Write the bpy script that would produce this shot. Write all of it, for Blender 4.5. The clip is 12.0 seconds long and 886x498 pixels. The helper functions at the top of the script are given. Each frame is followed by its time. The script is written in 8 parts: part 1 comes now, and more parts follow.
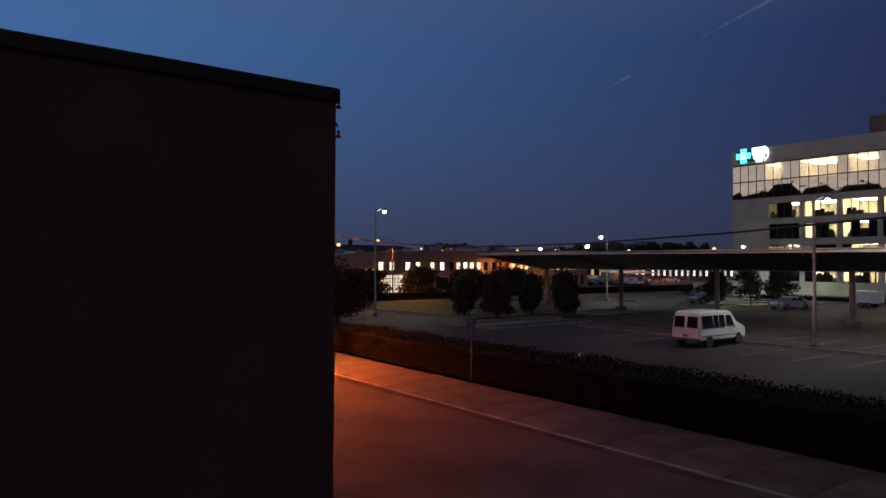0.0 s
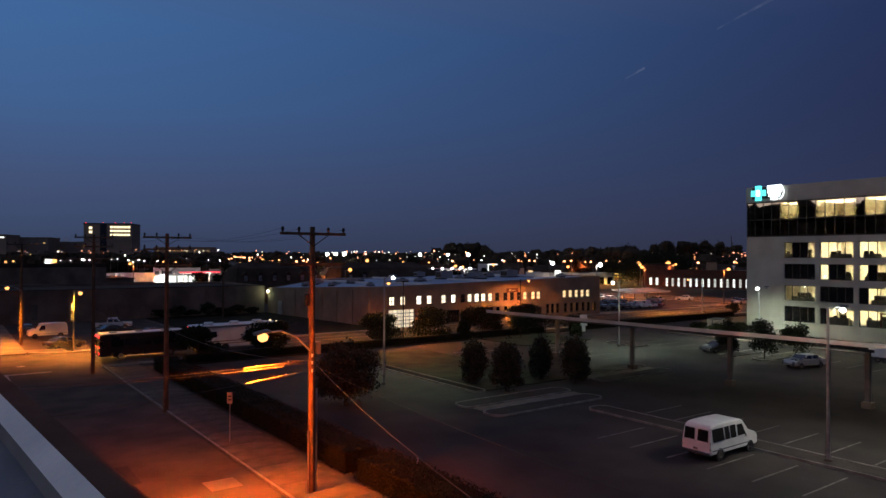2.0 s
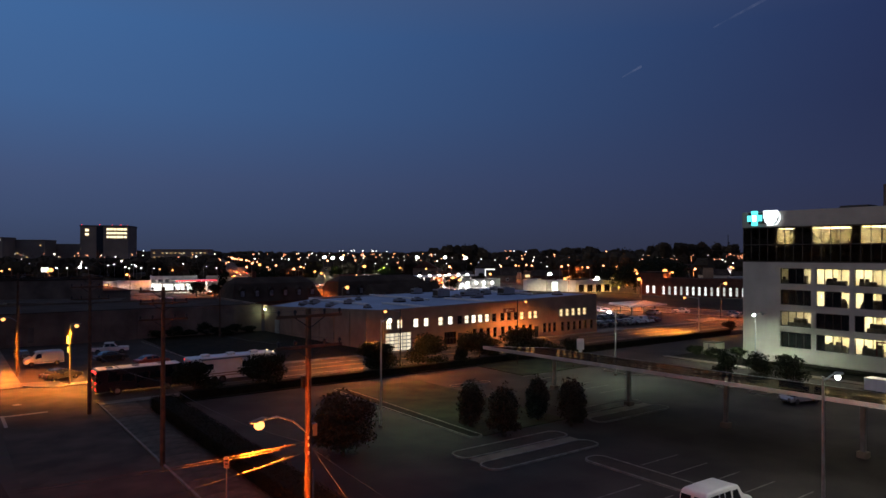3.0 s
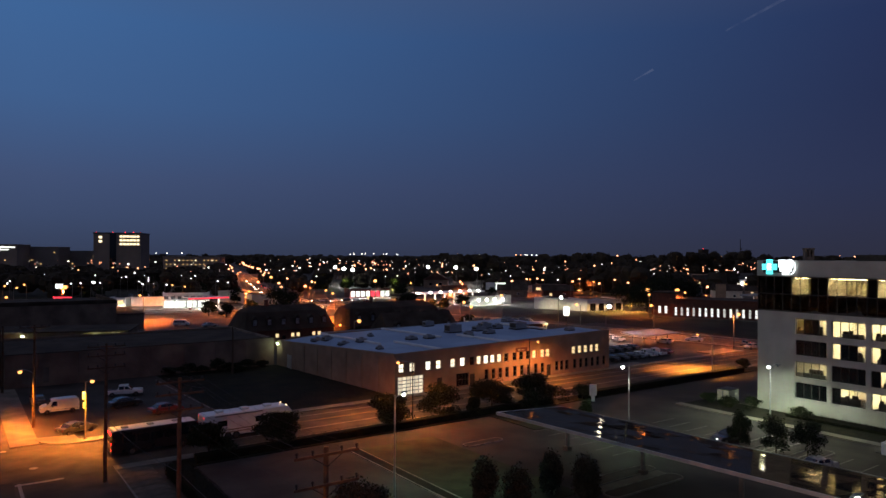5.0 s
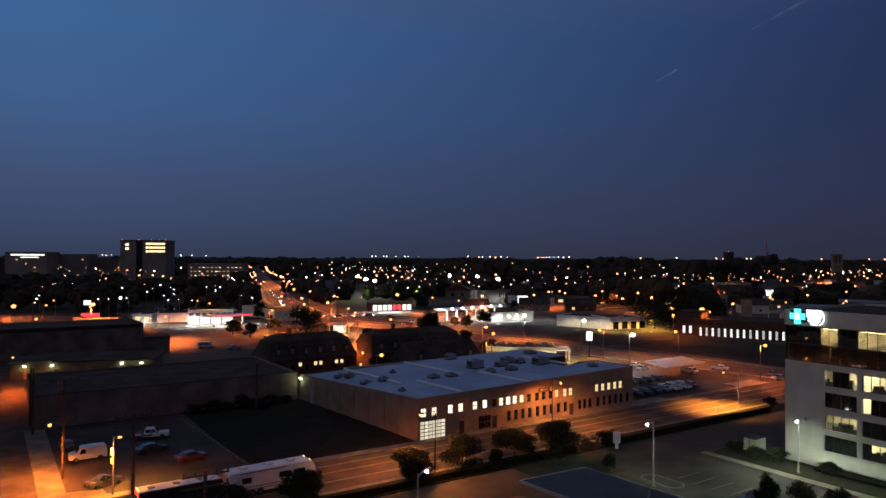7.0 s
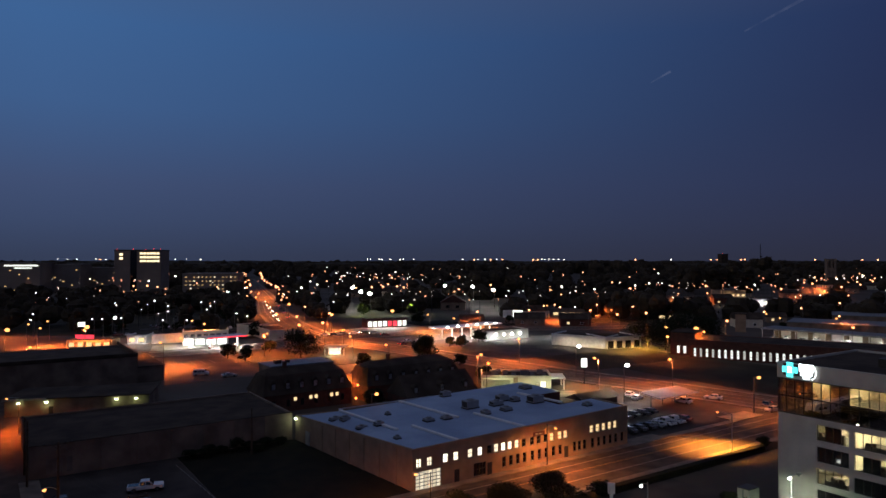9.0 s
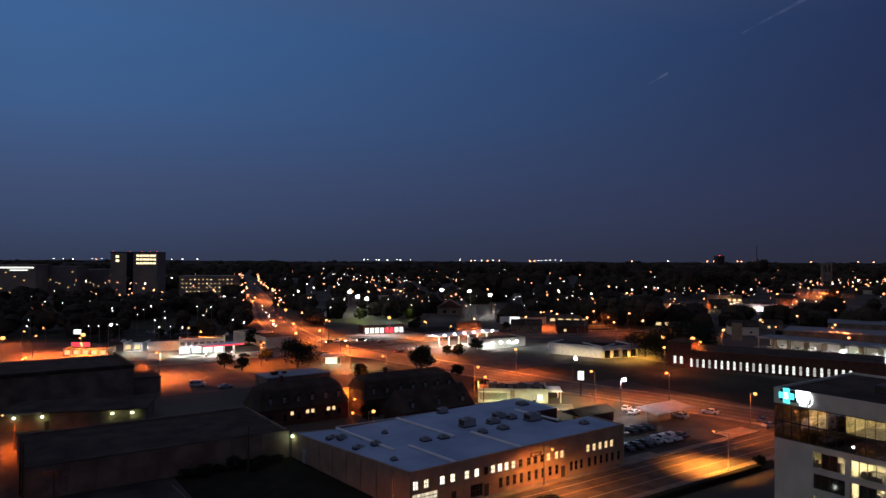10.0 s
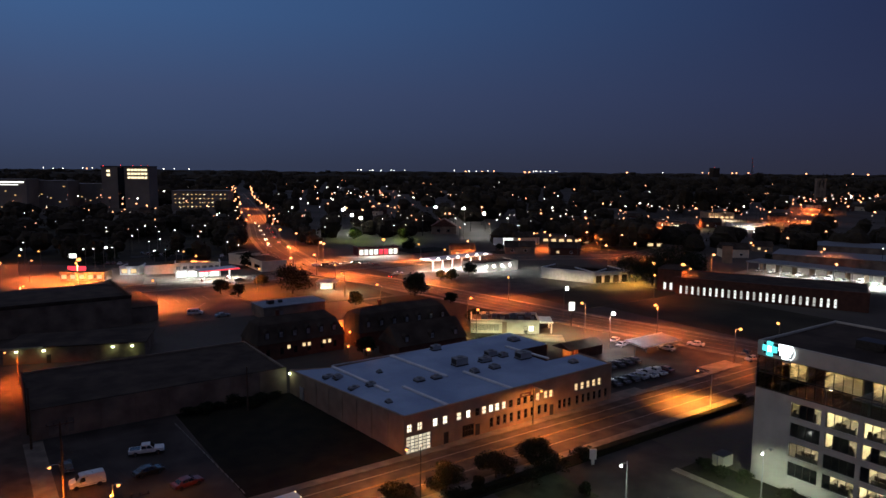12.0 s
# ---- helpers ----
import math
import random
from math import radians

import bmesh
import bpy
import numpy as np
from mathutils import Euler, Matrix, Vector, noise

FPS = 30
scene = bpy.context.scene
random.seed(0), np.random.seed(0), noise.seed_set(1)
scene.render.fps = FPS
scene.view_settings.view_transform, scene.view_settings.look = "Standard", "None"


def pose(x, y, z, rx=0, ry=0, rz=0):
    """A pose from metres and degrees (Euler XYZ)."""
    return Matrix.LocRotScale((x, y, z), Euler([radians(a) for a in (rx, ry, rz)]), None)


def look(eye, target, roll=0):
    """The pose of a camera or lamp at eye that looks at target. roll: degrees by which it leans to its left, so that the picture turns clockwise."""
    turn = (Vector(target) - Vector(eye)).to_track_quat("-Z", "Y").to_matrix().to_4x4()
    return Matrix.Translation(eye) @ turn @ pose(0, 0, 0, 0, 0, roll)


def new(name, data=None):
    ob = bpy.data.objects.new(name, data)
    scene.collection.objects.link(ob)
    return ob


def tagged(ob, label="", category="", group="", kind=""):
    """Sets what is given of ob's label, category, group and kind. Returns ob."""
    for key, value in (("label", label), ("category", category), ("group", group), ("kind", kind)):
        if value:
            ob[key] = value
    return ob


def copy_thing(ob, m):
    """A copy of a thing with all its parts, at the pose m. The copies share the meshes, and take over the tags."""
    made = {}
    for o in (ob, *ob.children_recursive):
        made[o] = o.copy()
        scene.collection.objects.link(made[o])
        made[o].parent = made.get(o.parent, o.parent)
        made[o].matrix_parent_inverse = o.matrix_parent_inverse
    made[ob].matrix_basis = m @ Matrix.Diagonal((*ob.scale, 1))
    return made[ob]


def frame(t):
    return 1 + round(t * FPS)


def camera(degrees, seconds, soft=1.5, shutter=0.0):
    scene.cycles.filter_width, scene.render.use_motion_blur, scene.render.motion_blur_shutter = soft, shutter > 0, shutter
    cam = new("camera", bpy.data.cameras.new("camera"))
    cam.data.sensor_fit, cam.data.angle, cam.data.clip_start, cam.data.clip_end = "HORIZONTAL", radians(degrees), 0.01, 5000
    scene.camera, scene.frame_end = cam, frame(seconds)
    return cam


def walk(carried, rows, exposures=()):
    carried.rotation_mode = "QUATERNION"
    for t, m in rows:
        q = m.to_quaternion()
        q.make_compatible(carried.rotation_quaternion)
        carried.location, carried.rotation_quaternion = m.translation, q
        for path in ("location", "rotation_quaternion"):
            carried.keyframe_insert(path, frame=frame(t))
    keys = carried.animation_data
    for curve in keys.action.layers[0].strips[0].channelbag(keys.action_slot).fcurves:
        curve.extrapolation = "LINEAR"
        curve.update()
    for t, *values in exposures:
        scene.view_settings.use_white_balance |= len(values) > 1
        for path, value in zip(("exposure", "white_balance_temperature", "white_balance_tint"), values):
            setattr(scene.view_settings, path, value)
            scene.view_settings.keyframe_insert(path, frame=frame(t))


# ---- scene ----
cam = camera(65.9, 12.0)
EXPOSURES = ((0, 0.26), (2.5, 0.28), (5.0, 0.22), (7.0, 0.18), (9.0, 0.16), (12.0, 0.12))
PATH = [
    (0, (3.154, 5.488, 4.869), (3.113, 7.487, 4.912), 0.2),
    (0.5, (3.343, 5.413, 6.298), (3.277, 7.412, 6.337), 0.2),
    (1, (3.488, 5.654, 8.105), (3.413, 7.652, 8.136), 0.1),
    (1.5, (3.487, 5.723, 9.882), (3.409, 7.722, 9.907), 0.1),
    (2, (3.514, 5.768, 11.771), (3.434, 7.766, 11.792), 0.2),
    (2.5, (3.536, 5.792, 13.883), (3.46, 7.791, 13.899), 0.3),
    (3, (3.564, 5.708, 15.907), (3.492, 7.707, 15.922), 0.1),
    (5, (3.177, 5.613, 22.68), (3.075, 7.611, 22.701), 0.3),
    (5.5, (3.1, 5.671, 24.394), (2.958, 7.665, 24.415), 0.3),
    (6, (3.07, 5.774, 26.238), (2.917, 7.768, 26.257), 0.3),
    (6.5, (3.026, 5.624, 28.078), (2.871, 7.617, 28.098), 0.2),
    (7, (3.028, 5.579, 29.786), (2.863, 7.572, 29.809), 0.3),
    (9, (3.208, 5.208, 37.844), (3.057, 7.202, 37.87), 0.0),
    (9.5, (3.075, 5.189, 39.677), (2.928, 7.183, 39.703), 0.1),
    (10, (3.073, 5.172, 41.553), (2.931, 7.167, 41.579), 0.2),
    (10.5, (3.015, 5.136, 43.424), (2.877, 7.132, 43.45), 0.2),
    (11, (2.887, 5.015, 45.049), (2.755, 7.01, 44.996), 0.3),
    (11.5, (2.913, 5.098, 46.732), (2.786, 7.086, 46.562), 0.5),
    (12, (3.179, 5.538, 48.436), (3.056, 7.52, 48.198), 0.4),
]
walk(cam, [(t, look(eye, target, roll)) for t, eye, target, roll in PATH], EXPOSURES)

# ---------------------------------------------------------------- world and light
SODIUM, SODIUM_FAR, SODIUM_WALL, MERCURY, WARM, COOL = (1.0, 0.135, 0.008), (1.0, 0.205, 0.044), (1.0, 0.26, 0.05), (0.75, 1.0, 0.72), (1.0, 0.80, 0.52), (0.92, 0.97, 1.0)


def make_world():
    """Clear dusk sky: a faint grey-violet band low down, blue above, brighter towards the sunset on the left."""
    w = bpy.data.worlds.new("dusk_sky")
    scene.world = w
    w.use_nodes = True
    nt = w.node_tree
    nt.nodes.clear()
    out, bg = nt.nodes.new("ShaderNodeOutputWorld"), nt.nodes.new("ShaderNodeBackground")
    tc, sep = nt.nodes.new("ShaderNodeTexCoord"), nt.nodes.new("ShaderNodeSeparateXYZ")
    ramps = []
    for stops in (((0.0, (0.031, 0.042, 0.082)), (0.05, (0.039, 0.059, 0.124)), (0.10, (0.045, 0.070, 0.152)), (0.20, (0.043, 0.098, 0.230)), (0.30, (0.042, 0.110, 0.266)), (0.50, (0.066, 0.096, 0.185)), (1.0, (0.135, 0.138, 0.196))),
                  ((0.0, (0.022, 0.023, 0.042)), (0.05, (0.022, 0.025, 0.054)), (0.10, (0.020, 0.026, 0.064)), (0.20, (0.016, 0.022, 0.063)), (0.30, (0.015, 0.023, 0.072)), (0.50, (0.050, 0.060, 0.115)), (1.0, (0.124, 0.126, 0.180)))):
        r = nt.nodes.new("ShaderNodeValToRGB")
        while len(r.color_ramp.elements) < len(stops):
            r.color_ramp.elements.new(0.5)
        for e, (p, c) in zip(r.color_ramp.elements, stops):
            e.position, e.color = p, (*c, 1)
        ramps.append(r)
    mix = nt.nodes.new("ShaderNodeMix")
    mix.data_type = "RGBA"
    side = nt.nodes.new("ShaderNodeMapRange")
    side.inputs["From Min"].default_value, side.inputs["From Max"].default_value = -0.55, 0.55
    nt.links.new(tc.outputs["Generated"], sep.inputs[0])
    for r in ramps:
        nt.links.new(sep.outputs["Z"], r.inputs[0])
    nt.links.new(sep.outputs["X"], side.inputs["Value"])
    nt.links.new(side.outputs[0], mix.inputs["Factor"])
    nt.links.new(ramps[0].outputs[0], mix.inputs["A"])
    nt.links.new(ramps[1].outputs[0], mix.inputs["B"])
    # the last glow of sunset, low in the sky behind and to the left
    glow_dir = nt.nodes.new("ShaderNodeVectorMath")
    glow_dir.operation = "DOT_PRODUCT"
    glow_dir.inputs[1].default_value = Vector((-0.93, -0.36, 0.0)).normalized()
    west = nt.nodes.new("ShaderNodeMapRange")
    west.interpolation_type = "SMOOTHSTEP"
    west.inputs["From Min"].default_value, west.inputs["From Max"].default_value = 0.45, 1.0
    r3 = nt.nodes.new("ShaderNodeValToRGB")
    stops = ((0.0, (0.84, 0.58, 0.44)), (0.12, (0.70, 0.58, 0.50)), (0.26, (0.22, 0.23, 0.27)), (0.6, (0.06, 0.10, 0.20)), (1.0, (0.090, 0.096, 0.140)))
    while len(r3.color_ramp.elements) < len(stops):
        r3.color_ramp.elements.new(0.5)
    for e, (p, c) in zip(r3.color_ramp.elements, stops):
        e.position, e.color = p, (*c, 1)
    mix2 = nt.nodes.new("ShaderNodeMix")
    mix2.data_type = "RGBA"
    nt.links.new(tc.outputs["Generated"], glow_dir.inputs[0])
    nt.links.new(glow_dir.outputs["Value"], west.inputs["Value"])
    nt.links.new(west.outputs[0], mix2.inputs["Factor"])
    nt.links.new(sep.outputs["Z"], r3.inputs[0])
    nt.links.new(mix.outputs["Result"], mix2.inputs["A"])
    nt.links.new(r3.outputs[0], mix2.inputs["B"])
    nt.links.new(mix2.outputs["Result"], bg.inputs["Color"])
    bg.inputs["Strength"].default_value = SKY_STRENGTH
    nt.links.new(bg.outputs[0], out.inputs[0])


SKY_STRENGTH = 1.0
make_world()

# ---------------------------------------------------------------- street grid: a runs along the cross street, b along the pole street
GRID = pose(-4.4, 40.0, 0, 0, 0, 38.5)


def gp(a, b, z=0.0):
    return GRID @ Vector((a, b, z))


def lamp(a, b, z, watts, colour, radius=0.25):
    """A luminaire's light."""
    data = bpy.data.lights.new("luminaire_light", "POINT")
    data.energy, data.color, data.shadow_soft_size = watts, colour, radius
    ob = new("luminaire_light", data)
    ob.location = gp(a, b, z)
    return ob


def spot(a, b, z, watts, colour, cone=165, tip=0.0, blend=0.75, radius=0.25):
    """A cut-off luminaire that shines downwards, tipped towards the road by some degrees."""
    data = bpy.data.lights.new("luminaire_light", "SPOT")
    data.energy, data.color, data.shadow_soft_size, data.spot_size, data.spot_blend = watts, colour, radius, radians(cone), blend
    ob = new("luminaire_light", data)
    ob.matrix_basis = GRID @ pose(a, b, z, 0, tip, 0)
    return ob


def far_lamp(x, y, z, watts, colour, radius=0.5):
    watts *= 5.4 if colour == SODIUM_FAR else 4.6
    data = bpy.data.lights.new("luminaire_light", "SPOT")
    data.energy, data.color, data.shadow_soft_size, data.spot_size, data.spot_blend = watts, colour, radius, radians(162), 0.6
    ob = new("luminaire_light", data)
    ob.location = (x, y, z)


# the second lamp, out of view, is added to redden the near brick wall
LAMPS = ((-3.2, -1.4, 7.75, 22000, SODIUM, 160, 16, 0.8), (-3.2, -68.0, 7.75, 10000, SODIUM, 168, 10), (-1.5, 61.3, 6.9, 25000, (1.0, 0.31, 0.04), 152), (-8.5, 71.4, 7.25, 27000, (1.0, 0.21, 0.022), 156, 22), (105.9, 50.3, 6.95, 52000, (1.0, 0.33, 0.045), 126),
         (69.7, 57.9, 7.1, 13500, SODIUM_WALL, 176), (34.0, 48.5, 7.8, 19000, SODIUM_WALL, 176), (27.7, -13.2, 8.5, 1500, (1.0, 0.94, 0.80), 164), (54.6, 26.8, 8.1, 2400, MERCURY, 160), (76.3, 19.4, 7.1, 4800, (0.85, 1.0, 0.72), 178), (22.0, 22.5, 9.4, 1350, (0.50, 1.0, 0.62), 140),
         # the warm light at (58, -24) is unseen fill added for the office facade
         (58.0, -24.0, 9.0, 3000, WARM, 176), (-10.6, 141.0, 7.5, 26000, SODIUM, 164, 6))
for row in LAMPS:
    spot(*row)
lamp(-3.2, -1.4, 7.6, 2600, SODIUM, 0.2)
FAR_LAMPS = ((-161, 268, 8.4, 30000, SODIUM_FAR), (-110, 232, 8.4, 16000, SODIUM_FAR), (-85, 262, 8.4, 16000, SODIUM_FAR), (-148, 216, 8.4, 14000, SODIUM_FAR), (-49, 255, 8.4, 14000, SODIUM_FAR),
             (-32, 232, 8.4, 11000, SODIUM_FAR), (-2, 211, 8.4, 3500, SODIUM_FAR), (33, 206, 8.4, 5000, SODIUM_FAR), (66, 177, 8.4, 2800, SODIUM_FAR), (84, 281, 8.4, 1800, SODIUM_FAR))
FAR_LAMPS += ((67, 264, 8.4, 2000, SODIUM_FAR), (12, 253, 8.4, 7000, SODIUM_FAR), (-80, 350, 8.4, 20000, SODIUM_FAR), (-30, 355, 8.4, 14000, SODIUM_FAR), (-140, 435, 8.4, 9000, SODIUM_FAR),
              (37, 188, 9.4, 2000, COOL), (-39, 582, 13.0, 14000, COOL), (4, 505, 13.0, 4500, COOL), (-200, 620, 9, 40000, SODIUM_FAR), (-185, 280, 8.4, 24000, SODIUM_FAR),
              (-125, 300, 8.4, 14000, SODIUM_FAR), (-60, 300, 8.4, 16000, SODIUM_FAR), (95, 170, 8.4, 3400, SODIUM_FAR), (54, 206, 8.4, 6200, SODIUM_FAR), (-20, 290, 8.4, 12000, SODIUM_FAR))
FAR_LAMPS += ((-112, 285, 4.3, 2400, COOL), (-104, 292, 4.3, 2400, COOL), (-126, 285, 5.5, 2200, COOL), (-150, 288, 5.0, 2500, COOL), (-15, 322, 5.0, 9000, COOL), (-3, 332, 5.0, 9000, COOL), (6, 342, 5.0, 5000, COOL), (-24, 319, 6.0, 7000, COOL), (3, 316, 3.6, 900, COOL), (14, 323, 3.6, 900, COOL),
              # WARM lights at (33, 298) and (43, 291): added fill for the white block, no fixtures
              (-60, 365, 5.5, 3200, COOL), (-50, 370, 5.5, 3200, COOL), (5, 197, 5.5, 700, (0.95, 1.0, 0.62)), (17, 197, 5.5, 520, (0.95, 1.0, 0.62)), (24.5, 203, 6.0, 700, (0.95, 1.0, 0.62)), (138, 318, 4.4, 8000, COOL), (152, 309, 4.4, 10000, COOL), (164, 299, 4.4, 10000, COOL), (66, 294, 4.4, 6000, (1.0, 0.50, 0.10)), (33, 298, 5.5, 420, WARM), (43, 291, 5.5, 500, WARM), (56, 287, 5.0, 2600, (1.0, 0.58, 0.18)))
FAR_LAMPS += ((228, 668, 7, 30000, WARM), (217, 562, 6, 12000, COOL), (160, 560, 6, 30000, WARM), (240, 560, 9, 18000, SODIUM_FAR), (180, 600, 9, 18000, SODIUM_FAR), (300, 660, 9, 28000, SODIUM_FAR), (-60, 440, 9, 1200, COOL), (0, 470, 9, 1200, COOL), (30, 330, 9, 1500, COOL))
FAR_LAMPS += ((-152, 462, 9, 1800, SODIUM_FAR), (-172, 520, 9, 2600, SODIUM_FAR), (-196, 585, 9, 6000, SODIUM_FAR), (-222, 655, 9, 11000, SODIUM_FAR), (-262, 760, 9, 16000, SODIUM_FAR), (-318, 610, 9, 16000, SODIUM_FAR), (-108, 395, 9, 9000, SODIUM_FAR),
              (-92, 332, 9, 12000, SODIUM_FAR), (40, 412, 9, 12000, SODIUM_FAR), (66, 425, 9, 12000, SODIUM_FAR), (112, 500, 9, 14000, SODIUM_FAR), (135, 560, 9, 16000, SODIUM_FAR), (84, 372, 9, 12000, SODIUM_FAR), (-5, 369, 9, 9000, SODIUM_FAR),
              (-42, 608, 13, 5000, COOL), (3, 531, 13, 3000, COOL), (-94, 498, 13, 9000, COOL), (360, 780, 9, 60000, SODIUM_FAR), (400, 870, 9, 70000, SODIUM_FAR), (260, 640, 9, 28000, SODIUM_FAR), (172, 350, 9, 8000, SODIUM_FAR), (108, 322, 9, 9000, SODIUM_FAR), (-230, 300, 9, 22000, SODIUM_FAR))
for row in FAR_LAMPS:
    far_lamp(*row)

# ---------------------------------------------------------------- mesh helpers


class Mesh:
    """Collects plain geometry for one mesh."""

    def __init__(self):
        self.v, self.f, self.m = [], [], []

    def poly(self, pts, mat=0):
        n = len(self.v)
        self.v.extend(tuple(p) for p in pts)
        self.f.append(tuple(range(n, n + len(pts))))
        self.m.append(mat)
        return self

    def box(self, x0, x1, y0, y1, z0, z1, mat=0):
        n = len(self.v)
        self.v.extend(((x0, y0, z0), (x1, y0, z0), (x1, y1, z0), (x0, y1, z0), (x0, y0, z1), (x1, y0, z1), (x1, y1, z1), (x0, y1, z1)))
        for q in ((3, 2, 1, 0), (4, 5, 6, 7), (0, 1, 5, 4), (1, 2, 6, 5), (2, 3, 7, 6), (3, 0, 4, 7)):
            self.f.append(tuple(n + i for i in q))
            self.m.append(mat)
        return self

    def prism(self, outline, z0, z1, mat=0):
        """An upright block over a counter-clockwise outline."""
        n, k = len(self.v), len(outline)
        self.v.extend((x, y, z0) for x, y in outline)
        self.v.extend((x, y, z1) for x, y in outline)
        self.f.append(tuple(n + i for i in reversed(range(k))))
        self.f.append(tuple(n + k + i for i in range(k)))
        self.m += [mat, mat]
        for i in range(k):
            j = (i + 1) % k
            self.f.append((n + i, n + j, n + k + j, n + k + i))
            self.m.append(mat)
        return self

    def ring(self, x0, x1, y0, y1, z0, z1, t, mat=0):
        """A rectangular frame in the xz plane, t wide, from y0 to y1 deep."""
        n = len(self.v)
        for y in (y0, y1):
            self.v.extend(((x0, y, z0), (x1, y, z0), (x1, y, z1), (x0, y, z1), (x0 + t, y, z0 + t), (x1 - t, y, z0 + t), (x1 - t, y, z1 - t), (x0 + t, y, z1 - t)))
        for i in range(4):
            j = (i + 1) % 4
            for q in ((i, j, 4 + j, 4 + i), (8 + j, 8 + i, 12 + i, 12 + j), (j, i, 8 + i, 8 + j), (4 + i, 4 + j, 12 + j, 12 + i)):
                self.f.append(tuple(n + a for a in q))
                self.m.append(mat)
        return self

    def tube(self, pts, r, n=6, mat=0):
        """A round bar along points; r is one radius or one for each point."""
        rs = r if isinstance(r, (list, tuple)) else [r] * len(pts)
        pts = [Vector(p) for p in pts]
        start = len(self.v)
        for i, p in enumerate(pts):
            d = (pts[min(i + 1, len(pts) - 1)] - pts[max(i - 1, 0)]).normalized()
            s = d.cross(Vector((0, 0, 1)) if abs(d.z) < 0.95 else Vector((1, 0, 0))).normalized()
            t = s.cross(d)
            for k in range(n):
                w = 2 * math.pi * k / n
                self.v.append(tuple(p + (s * math.cos(w) + t * math.sin(w)) * rs[i]))
        for i in range(len(pts) - 1):
            for k in range(n):
                a, b = start + i * n + k, start + i * n + (k + 1) % n
                self.f.append((a, b, b + n, a + n))
                self.m.append(mat)
        self.f.append(tuple(start + k for k in reversed(range(n))))
        self.f.append(tuple(start + (len(pts) - 1) * n + k for k in range(n)))
        self.m += [mat, mat]
        return self

    def ball(self, c, r, seg=8, rings=5, squash=1.0, mat=0, jitter=0.0, rnd=None):
        n = len(self.v)
        for i in range(rings + 1):
            th = math.pi * i / rings
            for k in range(seg):
                ph = 2 * math.pi * k / seg
                q = r * (1 + (rnd.uniform(-jitter, jitter) if rnd and 0 < i < rings else 0))
                self.v.append((c[0] + q * math.sin(th) * math.cos(ph), c[1] + q * math.sin(th) * math.sin(ph), c[2] + q * math.cos(th) * squash))
        for i in range(rings):
            for k in range(seg):
                a, b = n + i * seg + k, n + i * seg + (k + 1) % seg
                self.f.append((a, a + seg, b + seg, b))
                self.m.append(mat)
        return self

    def data(self, name, *mats):
        me = bpy.data.meshes.new(name)
        me.from_pydata(self.v, [], self.f)
        for m in mats:
            me.materials.append(m)
        if len(mats) > 1:
            me.polygons.foreach_set("material_index", self.m)
        me.update()
        return me


def soften(me, width, segments=1):
    """Rounds a mesh's edges a little."""
    bm = bmesh.new()
    bm.from_mesh(me)
    bmesh.ops.remove_doubles(bm, verts=bm.verts, dist=0.0005)
    bmesh.ops.bevel(bm, geom=list(bm.edges), offset=width, segments=segments, affect="EDGES", clamp_overlap=True)
    bm.to_mesh(me)
    bm.free()
    return me


def thing(name, a, b, z=0.0, turn=0.0, label="", category="", group=""):
    ob = new(name)
    ob.empty_display_size = 0.3
    ob.matrix_basis = GRID @ pose(a, b, z, 0, 0, turn)
    return tagged(ob, label, category, group)


def part(name, mesh, material, parent, label="", at=None, soft=0.0):
    """One mesh under a thing or a part."""
    me = mesh
    if isinstance(mesh, Mesh):
        me = mesh.data(name, *(material if isinstance(material, (list, tuple)) else (material,)))
        if soft:
            soften(me, soft)
    ob = new(name, me)
    ob.parent = parent
    if at:
        ob.location = at
    return tagged(ob, label) if label else ob


def solid(name, mesh, material, a=0, b=0, z=0, turn=0, label="", category="", group="", kind="", soft=0.0):
    """A top-level thing that is one mesh."""
    me = mesh.data(name, *(material if isinstance(material, (list, tuple)) else (material,)))
    if soft:
        soften(me, soft)
    ob = new(name, me)
    ob.matrix_basis = GRID @ pose(a, b, z, 0, 0, turn)
    return tagged(ob, label, category, group, kind)


# ---------------------------------------------------------------- materials


